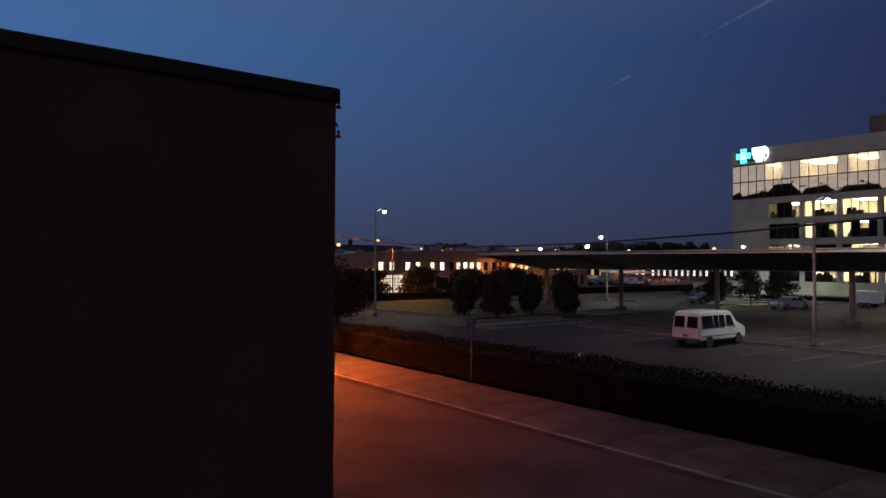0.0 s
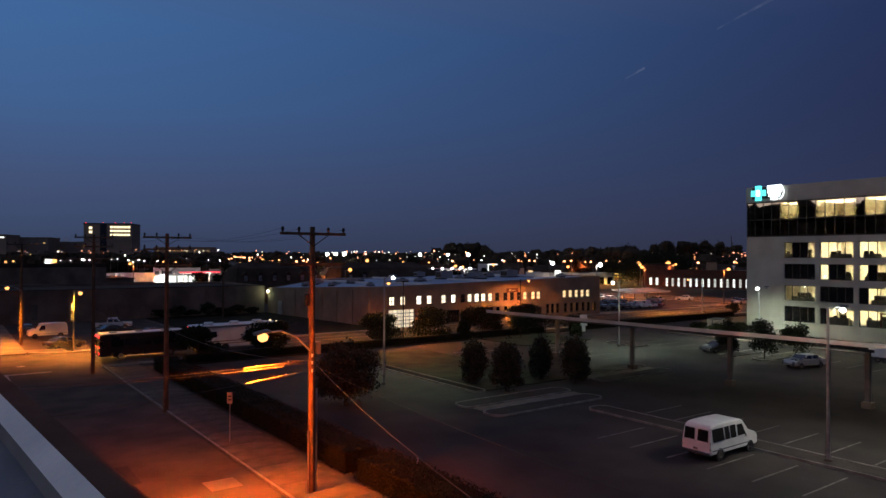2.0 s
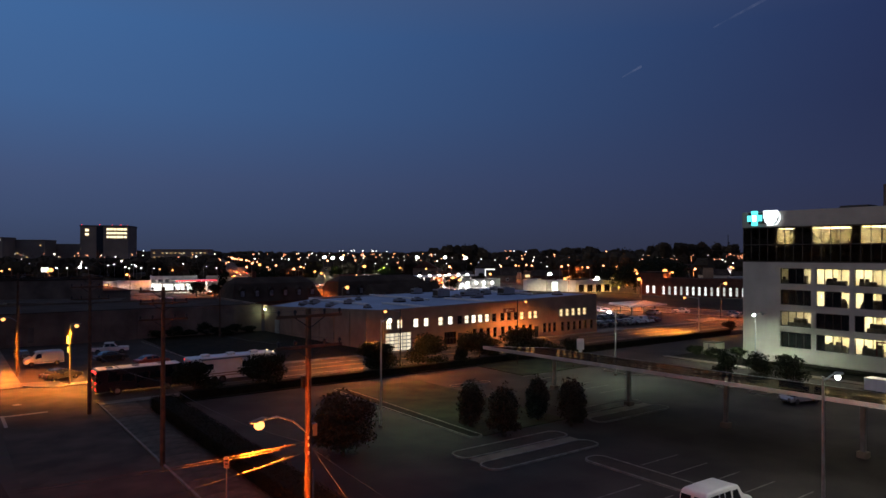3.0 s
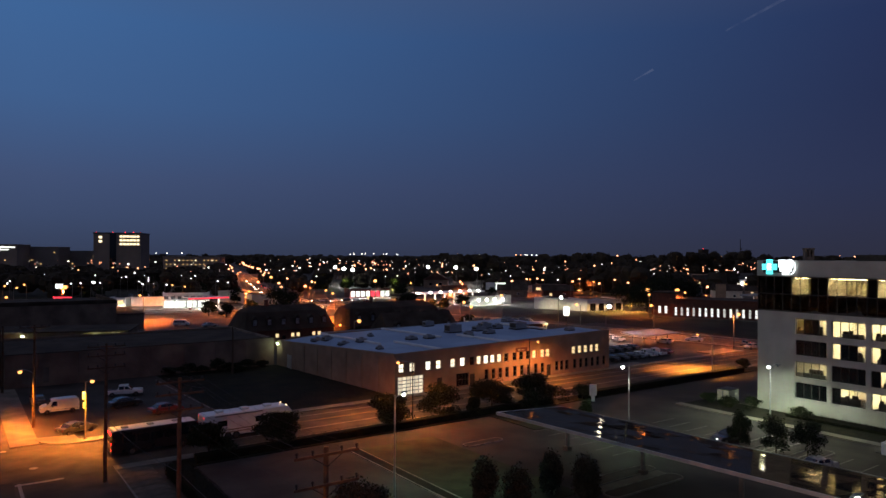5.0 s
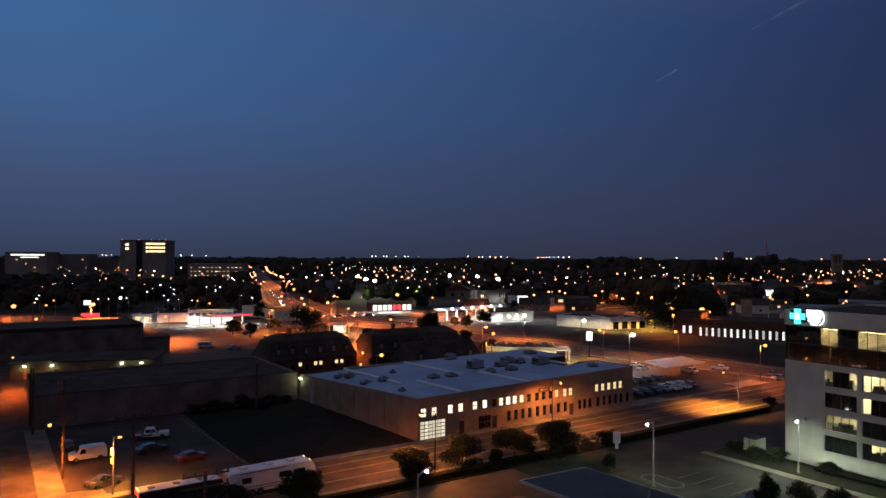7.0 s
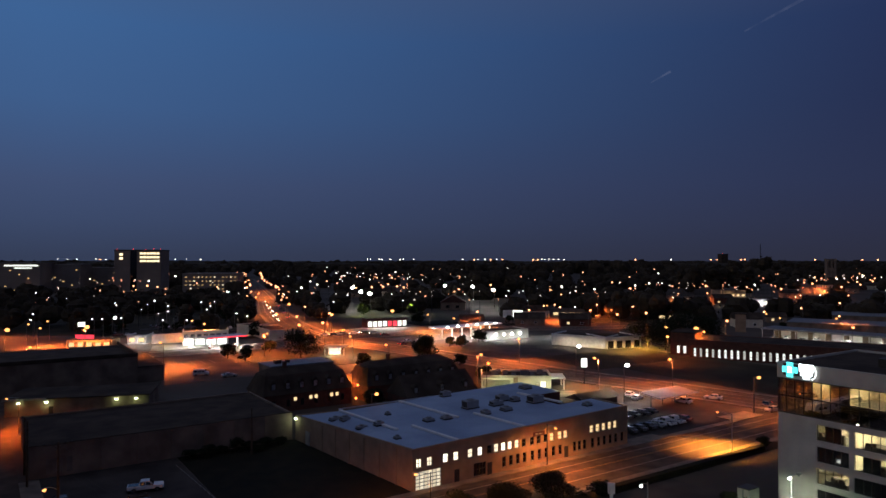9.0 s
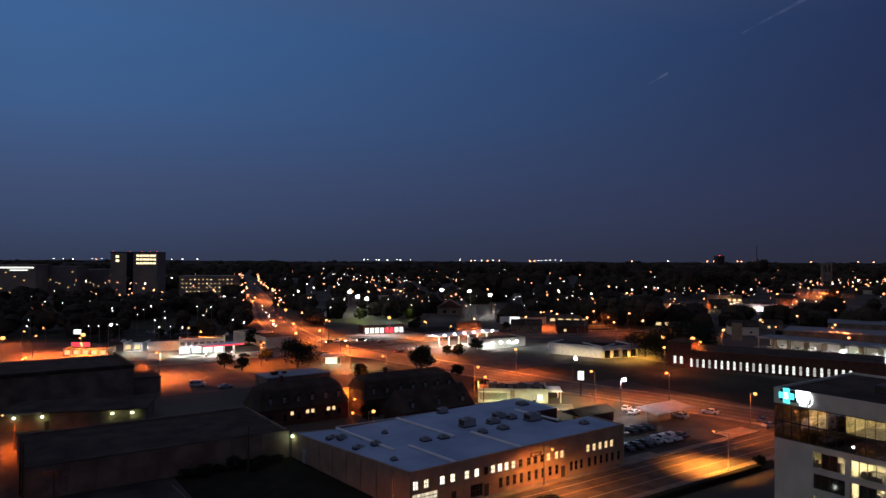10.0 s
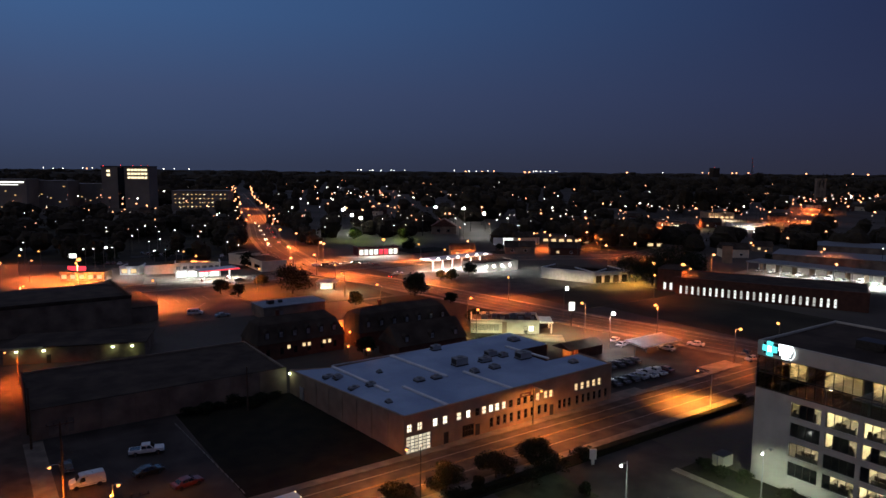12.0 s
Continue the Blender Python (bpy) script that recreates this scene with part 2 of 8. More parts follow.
def surface(name, dark, light, scale=1.0, rough=0.8, bump=0.2, metal=0.0, fine=12.0, stain=0.35, coat=0.0, spec=0.5):
    """A weathered surface: patches at one scale, grain at another, fine relief."""
    m = bpy.data.materials.new(name)
    m.use_nodes = True
    nt = m.node_tree
    bsdf = nt.nodes["Principled BSDF"]
    tc = nt.nodes.new("ShaderNodeTexCoord")
    big, small = nt.nodes.new("ShaderNodeTexNoise"), nt.nodes.new("ShaderNodeTexNoise")
    big.inputs["Scale"].default_value, big.inputs["Detail"].default_value = scale, 5
    small.inputs["Scale"].default_value, small.inputs["Detail"].default_value = scale * fine, 3
    ramp = nt.nodes.new("ShaderNodeValToRGB")
    ramp.color_ramp.elements[0].position, ramp.color_ramp.elements[1].position = 0.36, 0.66
    ramp.color_ramp.elements[0].color, ramp.color_ramp.elements[1].color = (*dark, 1), (*light, 1)
    mul = nt.nodes.new("ShaderNodeMix")
    mul.data_type, mul.blend_type = "RGBA", "MULTIPLY"
    mul.inputs["Factor"].default_value = stain
    bp = nt.nodes.new("ShaderNodeBump")
    bp.inputs["Strength"].default_value, bp.inputs["Distance"].default_value = bump, 0.02
    for n in (big, small):
        nt.links.new(tc.outputs["Object"], n.inputs["Vector"])
    nt.links.new(big.outputs["Fac"], ramp.inputs[0])
    nt.links.new(ramp.outputs[0], mul.inputs["A"])
    nt.links.new(small.outputs["Color"], mul.inputs["B"])
    nt.links.new(mul.outputs["Result"], bsdf.inputs["Base Color"])
    nt.links.new(small.outputs["Fac"], bp.inputs["Height"])
    nt.links.new(bp.outputs[0], bsdf.inputs["Normal"])
    mr = nt.nodes.new("ShaderNodeMapRange")
    mr.inputs["To Min"].default_value, mr.inputs["To Max"].default_value = max(0.02, rough - 0.12), min(1.0, rough + 0.1)
    nt.links.new(big.outputs["Fac"], mr.inputs["Value"])
    nt.links.new(mr.outputs[0], bsdf.inputs["Roughness"])
    bsdf.inputs["Metallic"].default_value = metal
    bsdf.inputs["Coat Weight"].default_value = coat
    bsdf.inputs["Specular IOR Level"].default_value = spec
    return m


def glow(name, colour, strength):
    m = bpy.data.materials.new(name)
    m.use_nodes = True
    nt = m.node_tree
    nt.nodes.clear()
    out, em = nt.nodes.new("ShaderNodeOutputMaterial"), nt.nodes.new("ShaderNodeEmission")
    em.inputs["Color"].default_value, em.inputs["Strength"].default_value = (*colour, 1), strength
    nt.links.new(em.outputs[0], out.inputs[0])
    return m


def clear_glass(name, tint=(0.9, 0.92, 0.92), gloss=0.03):
    """Thin window glass: see-through, with a Fresnel-driven reflection."""
    m = bpy.data.materials.new(name)
    m.use_nodes = True
    nt = m.node_tree
    nt.nodes.clear()
    out, mix = nt.nodes.new("ShaderNodeOutputMaterial"), nt.nodes.new("ShaderNodeMixShader")
    tr, gl, fr = nt.nodes.new("ShaderNodeBsdfTransparent"), nt.nodes.new("ShaderNodeBsdfGlossy"), nt.nodes.new("ShaderNodeFresnel")
    tr.inputs["Color"].default_value = (*tint, 1)
    gl.inputs["Roughness"].default_value = gloss
    fr.inputs["IOR"].default_value = 1.5
    nt.links.new(fr.outputs[0], mix.inputs[0])
    nt.links.new(tr.outputs[0], mix.inputs[1])
    nt.links.new(gl.outputs[0], mix.inputs[2])
    nt.links.new(mix.outputs[0], out.inputs[0])
    return m


M = {
    "asphalt": surface("asphalt", (0.058, 0.048, 0.039), (0.120, 0.098, 0.080), 0.30, 0.9, 0.5, fine=45, spec=0.15, stain=0.5),
    "lot": surface("lot_asphalt", (0.034, 0.029, 0.027), (0.080, 0.069, 0.063), 0.16, 0.88, 0.5, fine=70, spec=0.2, stain=0.5),
    "ground": surface("dark_ground", (0.060, 0.051, 0.043), (0.120, 0.104, 0.088), 0.02, 0.95, 0.3, fine=40, spec=0.1),
    "concrete": surface("concrete", (0.135, 0.118, 0.098), (0.235, 0.205, 0.170), 0.4, 0.9, 0.3, fine=30, spec=0.2),
    "kerb": surface("kerb_concrete", (0.15, 0.14, 0.13), (0.27, 0.25, 0.23), 1.2, 0.9, 0.3, spec=0.2),
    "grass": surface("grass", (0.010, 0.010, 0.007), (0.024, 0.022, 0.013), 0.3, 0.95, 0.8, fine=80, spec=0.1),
    "mulch": surface("mulch", (0.020, 0.014, 0.010), (0.045, 0.032, 0.024), 1.0, 0.95, 0.9, fine=20),
    "paint_line": surface("road_paint", (0.22, 0.21, 0.19), (0.42, 0.40, 0.36), 2.0, 0.7, 0.2, stain=0.5),
    "yellow_line": surface("yellow_road_paint", (0.24, 0.15, 0.03), (0.40, 0.26, 0.06), 2.0, 0.7, 0.2, stain=0.5),
    "roof_grey": surface("grey_membrane_roof", (0.22, 0.23, 0.25), (0.34, 0.35, 0.37), 0.25, 0.7, 0.3, fine=30),
    "membrane": surface("dark_membrane_roof", (0.155, 0.165, 0.190), (0.255, 0.265, 0.295), 0.25, 0.75, 0.3, fine=30, spec=0.25),
    "faint_line": surface("worn_lot_paint", (0.10, 0.092, 0.084), (0.25, 0.235, 0.215), 1.2, 0.85, 0.2, stain=0.5),
    "tan_wall": surface("tan_stucco", (0.26, 0.175, 0.115), (0.37, 0.255, 0.17), 0.35, 0.9, 0.25, fine=40),
    # the dusk sky's blue is put into the white roof's colour
    "roof_white": surface("sky_tinted_white_roof", (0.24, 0.32, 0.47), (0.36, 0.46, 0.62), 0.12, 0.6, 0.15, fine=25),
    "precast": surface("precast_concrete", (0.40, 0.38, 0.33), (0.53, 0.50, 0.44), 0.25, 0.85, 0.2, fine=40),
    "brick_dark": surface("dark_brick", (0.078, 0.028, 0.017), (0.128, 0.050, 0.031), 0.6, 0.9, 0.4, fine=20),
    "block_wall": surface("painted_block", (0.15, 0.116, 0.090), (0.28, 0.215, 0.165), 0.25, 0.9, 0.3, fine=20, spec=0.2),
    "tar_roof": surface("tar_roof", (0.044, 0.033, 0.026), (0.092, 0.070, 0.054), 0.2, 0.95, 0.4, fine=30, spec=0.08),
    "metal_flash": surface("metal_flashing", (0.45, 0.46, 0.47), (0.62, 0.63, 0.64), 0.6, 0.45, 0.1, metal=0.6),
    "dark_metal": surface("dark_metal", (0.022, 0.020, 0.019), (0.045, 0.044, 0.044), 2.0, 0.5, 0.1, metal=0.5),
    "galv": surface("galvanised_steel", (0.30, 0.31, 0.32), (0.46, 0.47, 0.48), 2.0, 0.45, 0.1, metal=0.8),
    "pole_wood": surface("creosoted_wood", (0.060, 0.036, 0.020), (0.130, 0.080, 0.046), 1.5, 0.9, 0.6, fine=10),
    "bark": surface("bark", (0.040, 0.028, 0.018), (0.080, 0.058, 0.038), 3.0, 0.95, 0.7),
    "leaf_dull": surface("dusty_leaves", (0.030, 0.032, 0.020), (0.068, 0.066, 0.042), 2.0, 0.85, 0.1, spec=0.1),
    "leaf": surface("leaves", (0.011, 0.015, 0.007), (0.026, 0.034, 0.014), 2.0, 0.8, 0.1, spec=0.15),
    "hedge": surface("hedge_leaves", (0.008, 0.009, 0.005), (0.018, 0.018, 0.009), 1.0, 0.9, 0.1, spec=0.1),
    "wood_far": surface("distant_foliage", (0.032, 0.025, 0.017), (0.068, 0.053, 0.034), 0.05, 0.95, 0.2, spec=0.1),
    "white_paint": surface("white_paint", (0.66, 0.66, 0.64), (0.80, 0.80, 0.78), 0.8, 0.35, 0.03, stain=0.15, coat=0.4),
    "cream": surface("cream_plaster", (0.62, 0.56, 0.42), (0.72, 0.66, 0.52), 0.5, 0.9, 0.05, stain=0.1),
    "carpet": surface("office_carpet", (0.10, 0.09, 0.08), (0.16, 0.15, 0.13), 1.0, 0.95, 0.2),
    "dark_glass": surface("tinted_glass", (0.006, 0.007, 0.009), (0.010, 0.011, 0.013), 0.3, 0.08, 0.0, stain=0.0),
    "rubber": surface("tyre_rubber", (0.012, 0.012, 0.012), (0.024, 0.024, 0.024), 3.0, 0.85, 0.2),
    "chrome": surface("chrome", (0.55, 0.55, 0.56), (0.70, 0.70, 0.71), 3.0, 0.2, 0.02, metal=1.0),
    "red_paint": surface("dark_red_paint", (0.07, 0.009, 0.009), (0.12, 0.014, 0.013), 0.8, 0.35, 0.02, stain=0.1, coat=0.5),
    "black_paint": surface("black_paint", (0.008, 0.008, 0.009), (0.018, 0.018, 0.020), 0.8, 0.3, 0.02, stain=0.1, coat=0.6),
    "grey_paint": surface("silver_paint", (0.28, 0.29, 0.30), (0.38, 0.39, 0.40), 0.8, 0.3, 0.02, metal=0.4, stain=0.1, coat=0.5),
}


def half_mirror(name, body, share, rough, clear=False, tint=(0.95, 0.94, 0.93)):
    """A coated pane: a fixed share of mirror over a dark body or over clear glass."""
    m = bpy.data.materials.new(name)
    m.use_nodes = True
    nt = m.node_tree
    nt.nodes.clear()
    out, mix = nt.nodes.new("ShaderNodeOutputMaterial"), nt.nodes.new("ShaderNodeMixShader")
    under, gl = nt.nodes.new("ShaderNodeBsdfTransparent" if clear else "ShaderNodeBsdfDiffuse"), nt.nodes.new("ShaderNodeBsdfGlossy")
    tc, nz, mr = nt.nodes.new("ShaderNodeTexCoord"), nt.nodes.new("ShaderNodeTexNoise"), nt.nodes.new("ShaderNodeMapRange")
    under.inputs["Color"].default_value, gl.inputs["Color"].default_value = (*body, 1), (*tint, 1)
    gl.inputs["Roughness"].default_value = rough
    nz.inputs["Scale"].default_value = 1.3
    mr.inputs["To Min"].default_value, mr.inputs["To Max"].default_value = share * 0.75, share * 1.25
    nt.links.new(tc.outputs["Object"], nz.inputs["Vector"])
    nt.links.new(nz.outputs["Fac"], mr.inputs["Value"])
    nt.links.new(mr.outputs[0], mix.inputs[0])
    nt.links.new(under.outputs[0], mix.inputs[1])
    nt.links.new(gl.outputs[0], mix.inputs[2])
    nt.links.new(mix.outputs[0], out.inputs[0])
    return m


GLASS = clear_glass("window_glass")
MIRROR_PANE = half_mirror("sun_coated_glass", (0.66, 0.64, 0.58), 0.38, 0.015, True)
E_SODIUM = glow("sodium_bulb", (1.0, 0.39, 0.11), 2.5)
E_SODIUM_FAR = glow("far_sodium_bulb", (1.0, 0.37, 0.16), 4.2)
E_SODIUM_DIM = glow("dim_sodium_bulb", (1.0, 0.32, 0.17), 3.0)
E_WHITE_DIM = glow("dim_white_bulb", (1.0, 0.88, 0.72), 1.8)
E_WHITE = glow("white_bulb", (0.95, 1.0, 0.92), 30)
E_WHITE_FAR = glow("far_white_bulb", (1.0, 0.90, 0.76), 6.0)
E_RED = glow("red_lamp", (1.0, 0.03, 0.03), 4)
E_TUBE = glow("fluorescent_tube", (1.0, 0.86, 0.56), 24.0)
E_TUBE_WHITE = glow("white_fluorescent_tube", (1.0, 0.93, 0.78), 5.0)
E_CYAN = glow("cyan_sign_face", (0.10, 0.80, 0.85), 1.6)
E_SIGN = glow("white_sign_face", (0.85, 0.95, 1.0), 2.6)
M["cable"] = surface("cable_sheath", (0.022, 0.021, 0.019), (0.040, 0.037, 0.034), 4.0, 0.6, 0.05)
M["car_glass"] = surface("car_glass", (0.010, 0.011, 0.012), (0.016, 0.017, 0.018), 1.0, 0.08, 0.0, stain=0.0, coat=0.5)
E_WARM_LAMP = glow("vehicle_lamp", (1.0, 0.75, 0.42), 2.5)
E_STRIPE = glow("red_canopy_stripe", (1.0, 0.05, 0.08), 1.4)
E_SIGN_SOFT = glow("soft_white_sign", (0.95, 1.0, 0.92), 1.6)
E_ARCH = glow("lit_arch_pane", (0.95, 0.96, 0.90), 0.95)
E_ARCH_DIM = glow("dim_arch_pane", (0.95, 0.93, 0.85), 0.45)
E_DECK = glow("deck_lamp", (1.0, 0.62, 0.25), 0.7)
M["tower_wall"] = surface("hospital_wall", (0.19, 0.155, 0.13), (0.28, 0.23, 0.19), 0.05, 0.85, 0.1)
E_LIT_PANE = glow("lit_far_pane", (1.0, 0.82, 0.48), 1.6)
M["roof_pale"] = surface("bright_membrane", (0.66, 0.67, 0.67), (0.80, 0.80, 0.79), 0.3, 0.55, 0.1, fine=20, stain=0.25)
E_OFFICE = [glow("lit_blind_bright", (1.0, 0.90, 0.68), 1.5), glow("lit_blind", (1.0, 0.87, 0.62), 1.1), glow("lit_blind_white", (1.0, 0.94, 0.80), 1.8)]
E_DIM = glow("lit_blind_warm", (1.0, 0.70, 0.36), 0.9)
E_DOOR = [glow("door_pane", (1.0, 0.86, 0.62), 0.62), glow("door_pane_bright", (1.0, 0.88, 0.66), 0.8)]
E_GREENISH = glow("mercury_bulb", (0.80, 1.0, 0.62), 8)
M["galv_dull"] = surface("weathered_sheet_metal", (0.16, 0.17, 0.18), (0.26, 0.27, 0.28), 1.0, 0.6, 0.1, metal=0.4)
M["wet_deck"] = half_mirror("glossy_panel", (0.022, 0.019, 0.016), 0.23, 0.075, tint=(1.0, 0.84, 0.64))
M["turf"] = surface("lot_turf", (0.030, 0.036, 0.022), (0.062, 0.072, 0.042), 0.35, 0.95, 0.8, fine=60, spec=0.1)
# for the added sleeves on the lamp-lit cable stretches
M["splice"] = surface("lit_cable_sleeve_skin", (0.024, 0.023, 0.022), (0.045, 0.043, 0.040), 3.0, 0.55, 0.1)
M["blue_roof"] = surface("bluish_metal_roof", (0.16, 0.18, 0.22), (0.25, 0.28, 0.33), 0.4, 0.6, 0.1)
M["road_far"] = surface("far_asphalt", (0.070, 0.060, 0.050), (0.125, 0.108, 0.092), 0.10, 0.9, 0.3, fine=40, spec=0.15)
M["scrub"] = surface("dark_scrub_ground", (0.030, 0.026, 0.017), (0.066, 0.055, 0.035), 0.06, 0.95, 0.6, fine=50, spec=0.1)
M["curtained"] = surface("curtained_window", (0.16, 0.17, 0.19), (0.30, 0.31, 0.33), 1.0, 0.3, 0.0)

# ---------------------------------------------------------------- ground and streets


def slab(name, a0, a1, b0, b1, z0, z1, material, label, category, **kw):
    return solid(name, Mesh().box(a0, a1, b0, b1, z0, z1), material, label=label, category=category, kind="structure", **kw)


ground_mesh = Mesh()
for i in range(-5, 11):
    for j in range(-5, 11):
        ground_mesh.poly(((i * 500 - 250, j * 500 - 250, -0.02), (i * 500 + 250, j * 500 - 250, -0.02), (i * 500 + 250, j * 500 + 250, -0.02), (i * 500 - 250, j * 500 + 250, -0.02)))
g = new("ground", ground_mesh.data("ground", M["ground"]))
tagged(g, "dark flat town ground reaching the horizon", "ground", kind="structure")
slab("road", -10.5, -1.5, -60, 48.3, -0.02, 0.006, M["asphalt"], "worn asphalt side street with utility poles", "road")
slab("road", -90, 330, 48.3, 60.6, -0.02, 0.010, M["asphalt"], "wide asphalt cross street with painted lines", "road")
slab("road", -20, -10, 60.6, 330, -0.02, 0.006, M["asphalt"], "asphalt street going on beyond the crossing", "road")
slab("pavement", -4.5, 130, 60.6, 62.4, -0.02, 0.14, M["concrete"], "concrete pavement in front of the long building", "pavement")
slab("pavement", -10.0, -7.0, 62.4, 103, -0.02, 0.14, M["concrete"], "concrete pavement along the side street", "pavement")
slab("parking_lot", 4.2, 83, -60, 43.5, -0.02, 0.012, M["lot"], "dark asphalt parking lot with painted stalls", "parking lot")


# painted lines
def line(a0, a1, b0, b1, material="paint_line", z=0.018):
    return solid("road_marking", Mesh().box(a0, a1, b0, b1, z - 0.006, z), M[material], label="worn painted road line on the asphalt", category="road marking", group="road lines", kind="structure")


for b in (51.9, 58.4):
    line(8, 330, b - 0.07, b + 0.07)
for b in (55.3, 55.6):
    line(8, 330, b - 0.05, b + 0.05, "yellow_line")
    line(-90, -20, b - 0.05, b + 0.05, "yellow_line")
line(-10.2, -9.9, 42, 47.5)
line(-10.4, -6.2, 46.8, 47.3, z=0.012)
line(-19.5, -10.4, 61.2, 61.7, z=0.012)
line(-90, -21, 51.8, 52.0)
for b in [-9.7 - 2.62 * k for k in range(-3, 8)]:
    line(19.2, 24.0, b - 0.06, b + 0.06, "faint_line", z=0.020)
for b in [-9.6 - 2.62 * k for k in range(-4, 8)]:
    line(27.6, 32.2, b - 0.06, b + 0.06, "faint_line", z=0.020)
for b in [20.0 - 2.62 * k for k in range(-3, 12)]:
    line(62.5, 67.2, b - 0.06, b + 0.06, "faint_line", z=0.020)
for b in [39.0 - 2.62 * k for k in range(0, 8)]:
    line(46.0, 50.6, b - 0.06, b + 0.06, "faint_line", z=0.020)


def kerbed_bed(a0, a1, b0, b1, material="mulch", label="kerbed planting bed of dark mulch in the lot"):
    e = thing("planting_bed", 0, 0, 0, 0, label, "planting bed", "planting beds in the lot")
    w, r = 0.16, min(a1 - a0, b1 - b0) * 0.42

    def outline(d):
        """The bed's plan with rounded corners, drawn in by d."""
        q = []
        for ca, cb, w0 in ((a1 - r, b1 - r, 0), (a0 + r, b1 - r, 90), (a0 + r, b0 + r, 180), (a1 - r, b0 + r, 270)):
            q += [(ca + (r - d) * math.cos(radians(w0 + 18 * k)), cb + (r - d) * math.sin(radians(w0 + 18 * k))) for k in range(6)]
        return q

    rim, inner = outline(0.0), outline(w)
    kb = Mesh()
    for k in range(len(rim)):
        (p, q), (u, v) = (rim[k], rim[(k + 1) % len(rim)]), (inner[k], inner[(k + 1) % len(rim)])
        kb.poly([(*p, 0), (*q, 0), (*q, 0.15), (*p, 0.15)]).poly([(*p, 0.15), (*q, 0.15), (*v, 0.15), (*u, 0.15)]).poly([(*v, 0), (*u, 0), (*u, 0.15), (*v, 0.15)])
    part("kerb", kb, M["kerb"], e)
    part("soil", Mesh().prism(inner, 0, 0.12), M[material], e)
    return e


kerbed_bed(17.5, 29.5, 6.1, 8.3)
kerbed_bed(17.5, 29.5, 9.6, 11.8)
slab("pavement", 18.0, 29.2, 8.3, 9.6, 0, 0.06, M["concrete"], "narrow concrete path between planting beds", "pavement")
kerbed_bed(24.9, 27.0, -40, 4.5)
kerbed_bed(21.9, 23.3, 14.0, 40.0, "grass", "long narrow kerbed strip of grass in the lot")
kerbed_bed(35.0, 46.0, 11.0, 13.0)
kerbed_bed(35.0, 46.0, 14.4, 16.4)
slab("pavement", 35.4, 45.6, 13.0, 14.4, 0, 0.06, M["concrete"], "narrow concrete path between planting beds", "pavement")
slab("lawn", 23.4, 33.6, 14.2, 39.0, -0.02, 0.09, M["turf"], "dim green turf patch inside the lot", "lawn")
slab("lawn", 46.5, 59.0, 34.0, 43.4, -0.02, 0.09, M["turf"], "dim green turf corner by the lot entrance", "lawn")
kerbed_bed(34.2, 40.0, 32.5, 34.0)
kerbed_bed(58.0, 61.0, 25.0, 31.0)
kerbed_bed(59.8, 71.0, 8.9, 11.0)
kerbed_bed(59.6, 71.0, 13.0, 15.0)
kerbed_bed(61.6, 68.0, 6.3, 8.0)
slab("pavement", 75.2, 76.8, -30, 33.5, 0, 0.15, M["concrete"], "pale concrete path beside the office lawn", "pavement")
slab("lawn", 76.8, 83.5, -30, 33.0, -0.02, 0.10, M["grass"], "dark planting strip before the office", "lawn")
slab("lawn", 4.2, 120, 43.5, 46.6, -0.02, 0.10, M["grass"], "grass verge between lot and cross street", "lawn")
slab("kerb", -1.5, 130, 46.6, 48.3, -0.02, 0.14, M["concrete"], "concrete pavement along the near side of the cross street", "pavement")
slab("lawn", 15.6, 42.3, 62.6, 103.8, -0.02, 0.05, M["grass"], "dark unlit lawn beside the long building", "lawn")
slab("parking_lot", -7.0, 15.4, 62.6, 103.8, -0.02, 0.012, M["lot"], "small dark asphalt lot beside the street", "parking lot")
slab("parking_lot", 94.5, 150, 63.0, 90.0, -0.02, 0.012, M["lot"], "asphalt car park beyond the long building", "parking lot")
solid("pavement", Mesh().prism([(-3.0 + 4.2 * math.cos(radians(w)), 64.8 + 4.2 * math.sin(radians(w))) for w in range(170, 275, 8)] + [(-3.0, 64.8)], 0.0, 0.145), M["concrete"], label="rounded concrete corner pavement under the yellow lamp", category="pavement", kind="structure")
slab("driveway", 94.0, 104.0, 60.8, 64.5, 0.0, 0.15, M["concrete"], "pale concrete driveway apron by the long building", "driveway")
for k in range(16):
    solid("wheel_stop", Mesh().box(-0.09, 0.09, -0.85, 0.85, 0, 0.13), M["kerb"], 14.3 + 0.1 * k, 98 - 2.2 * k, 0.012, 0, "pale concrete wheel stop at the lot edge", "wheel stop", "wheel stops", soft=0.02)

# ---------------------------------------------------------------- buildings


def holed_wall(length, z0, z1, depth, holes):
    """A wall along x, its face at y = 0 and its body behind, with openings (x0, x1, z0, z1) right through it."""
    m = Mesh()
    xs = sorted({0.0, length, *(h[0] for h in holes), *(h[1] for h in holes)})
    zs = sorted({z0, z1, *(h[2] for h in holes), *(h[3] for h in holes)})
    for za, zb in zip(zs, zs[1:]):
        run = None
        for xa, xb in zip(xs, xs[1:]):
            xm, zm = (xa + xb) / 2, (za + zb) / 2
            if any(h[0] < xm < h[1] and h[2] < zm < h[3] for h in holes):
                if run is not None:
                    m.box(run, xa, 0, depth, za, zb)
                run = None
            elif run is None:
                run = xa
        if run is not None:
            m.box(run, length, 0, depth, za, zb)
    return m


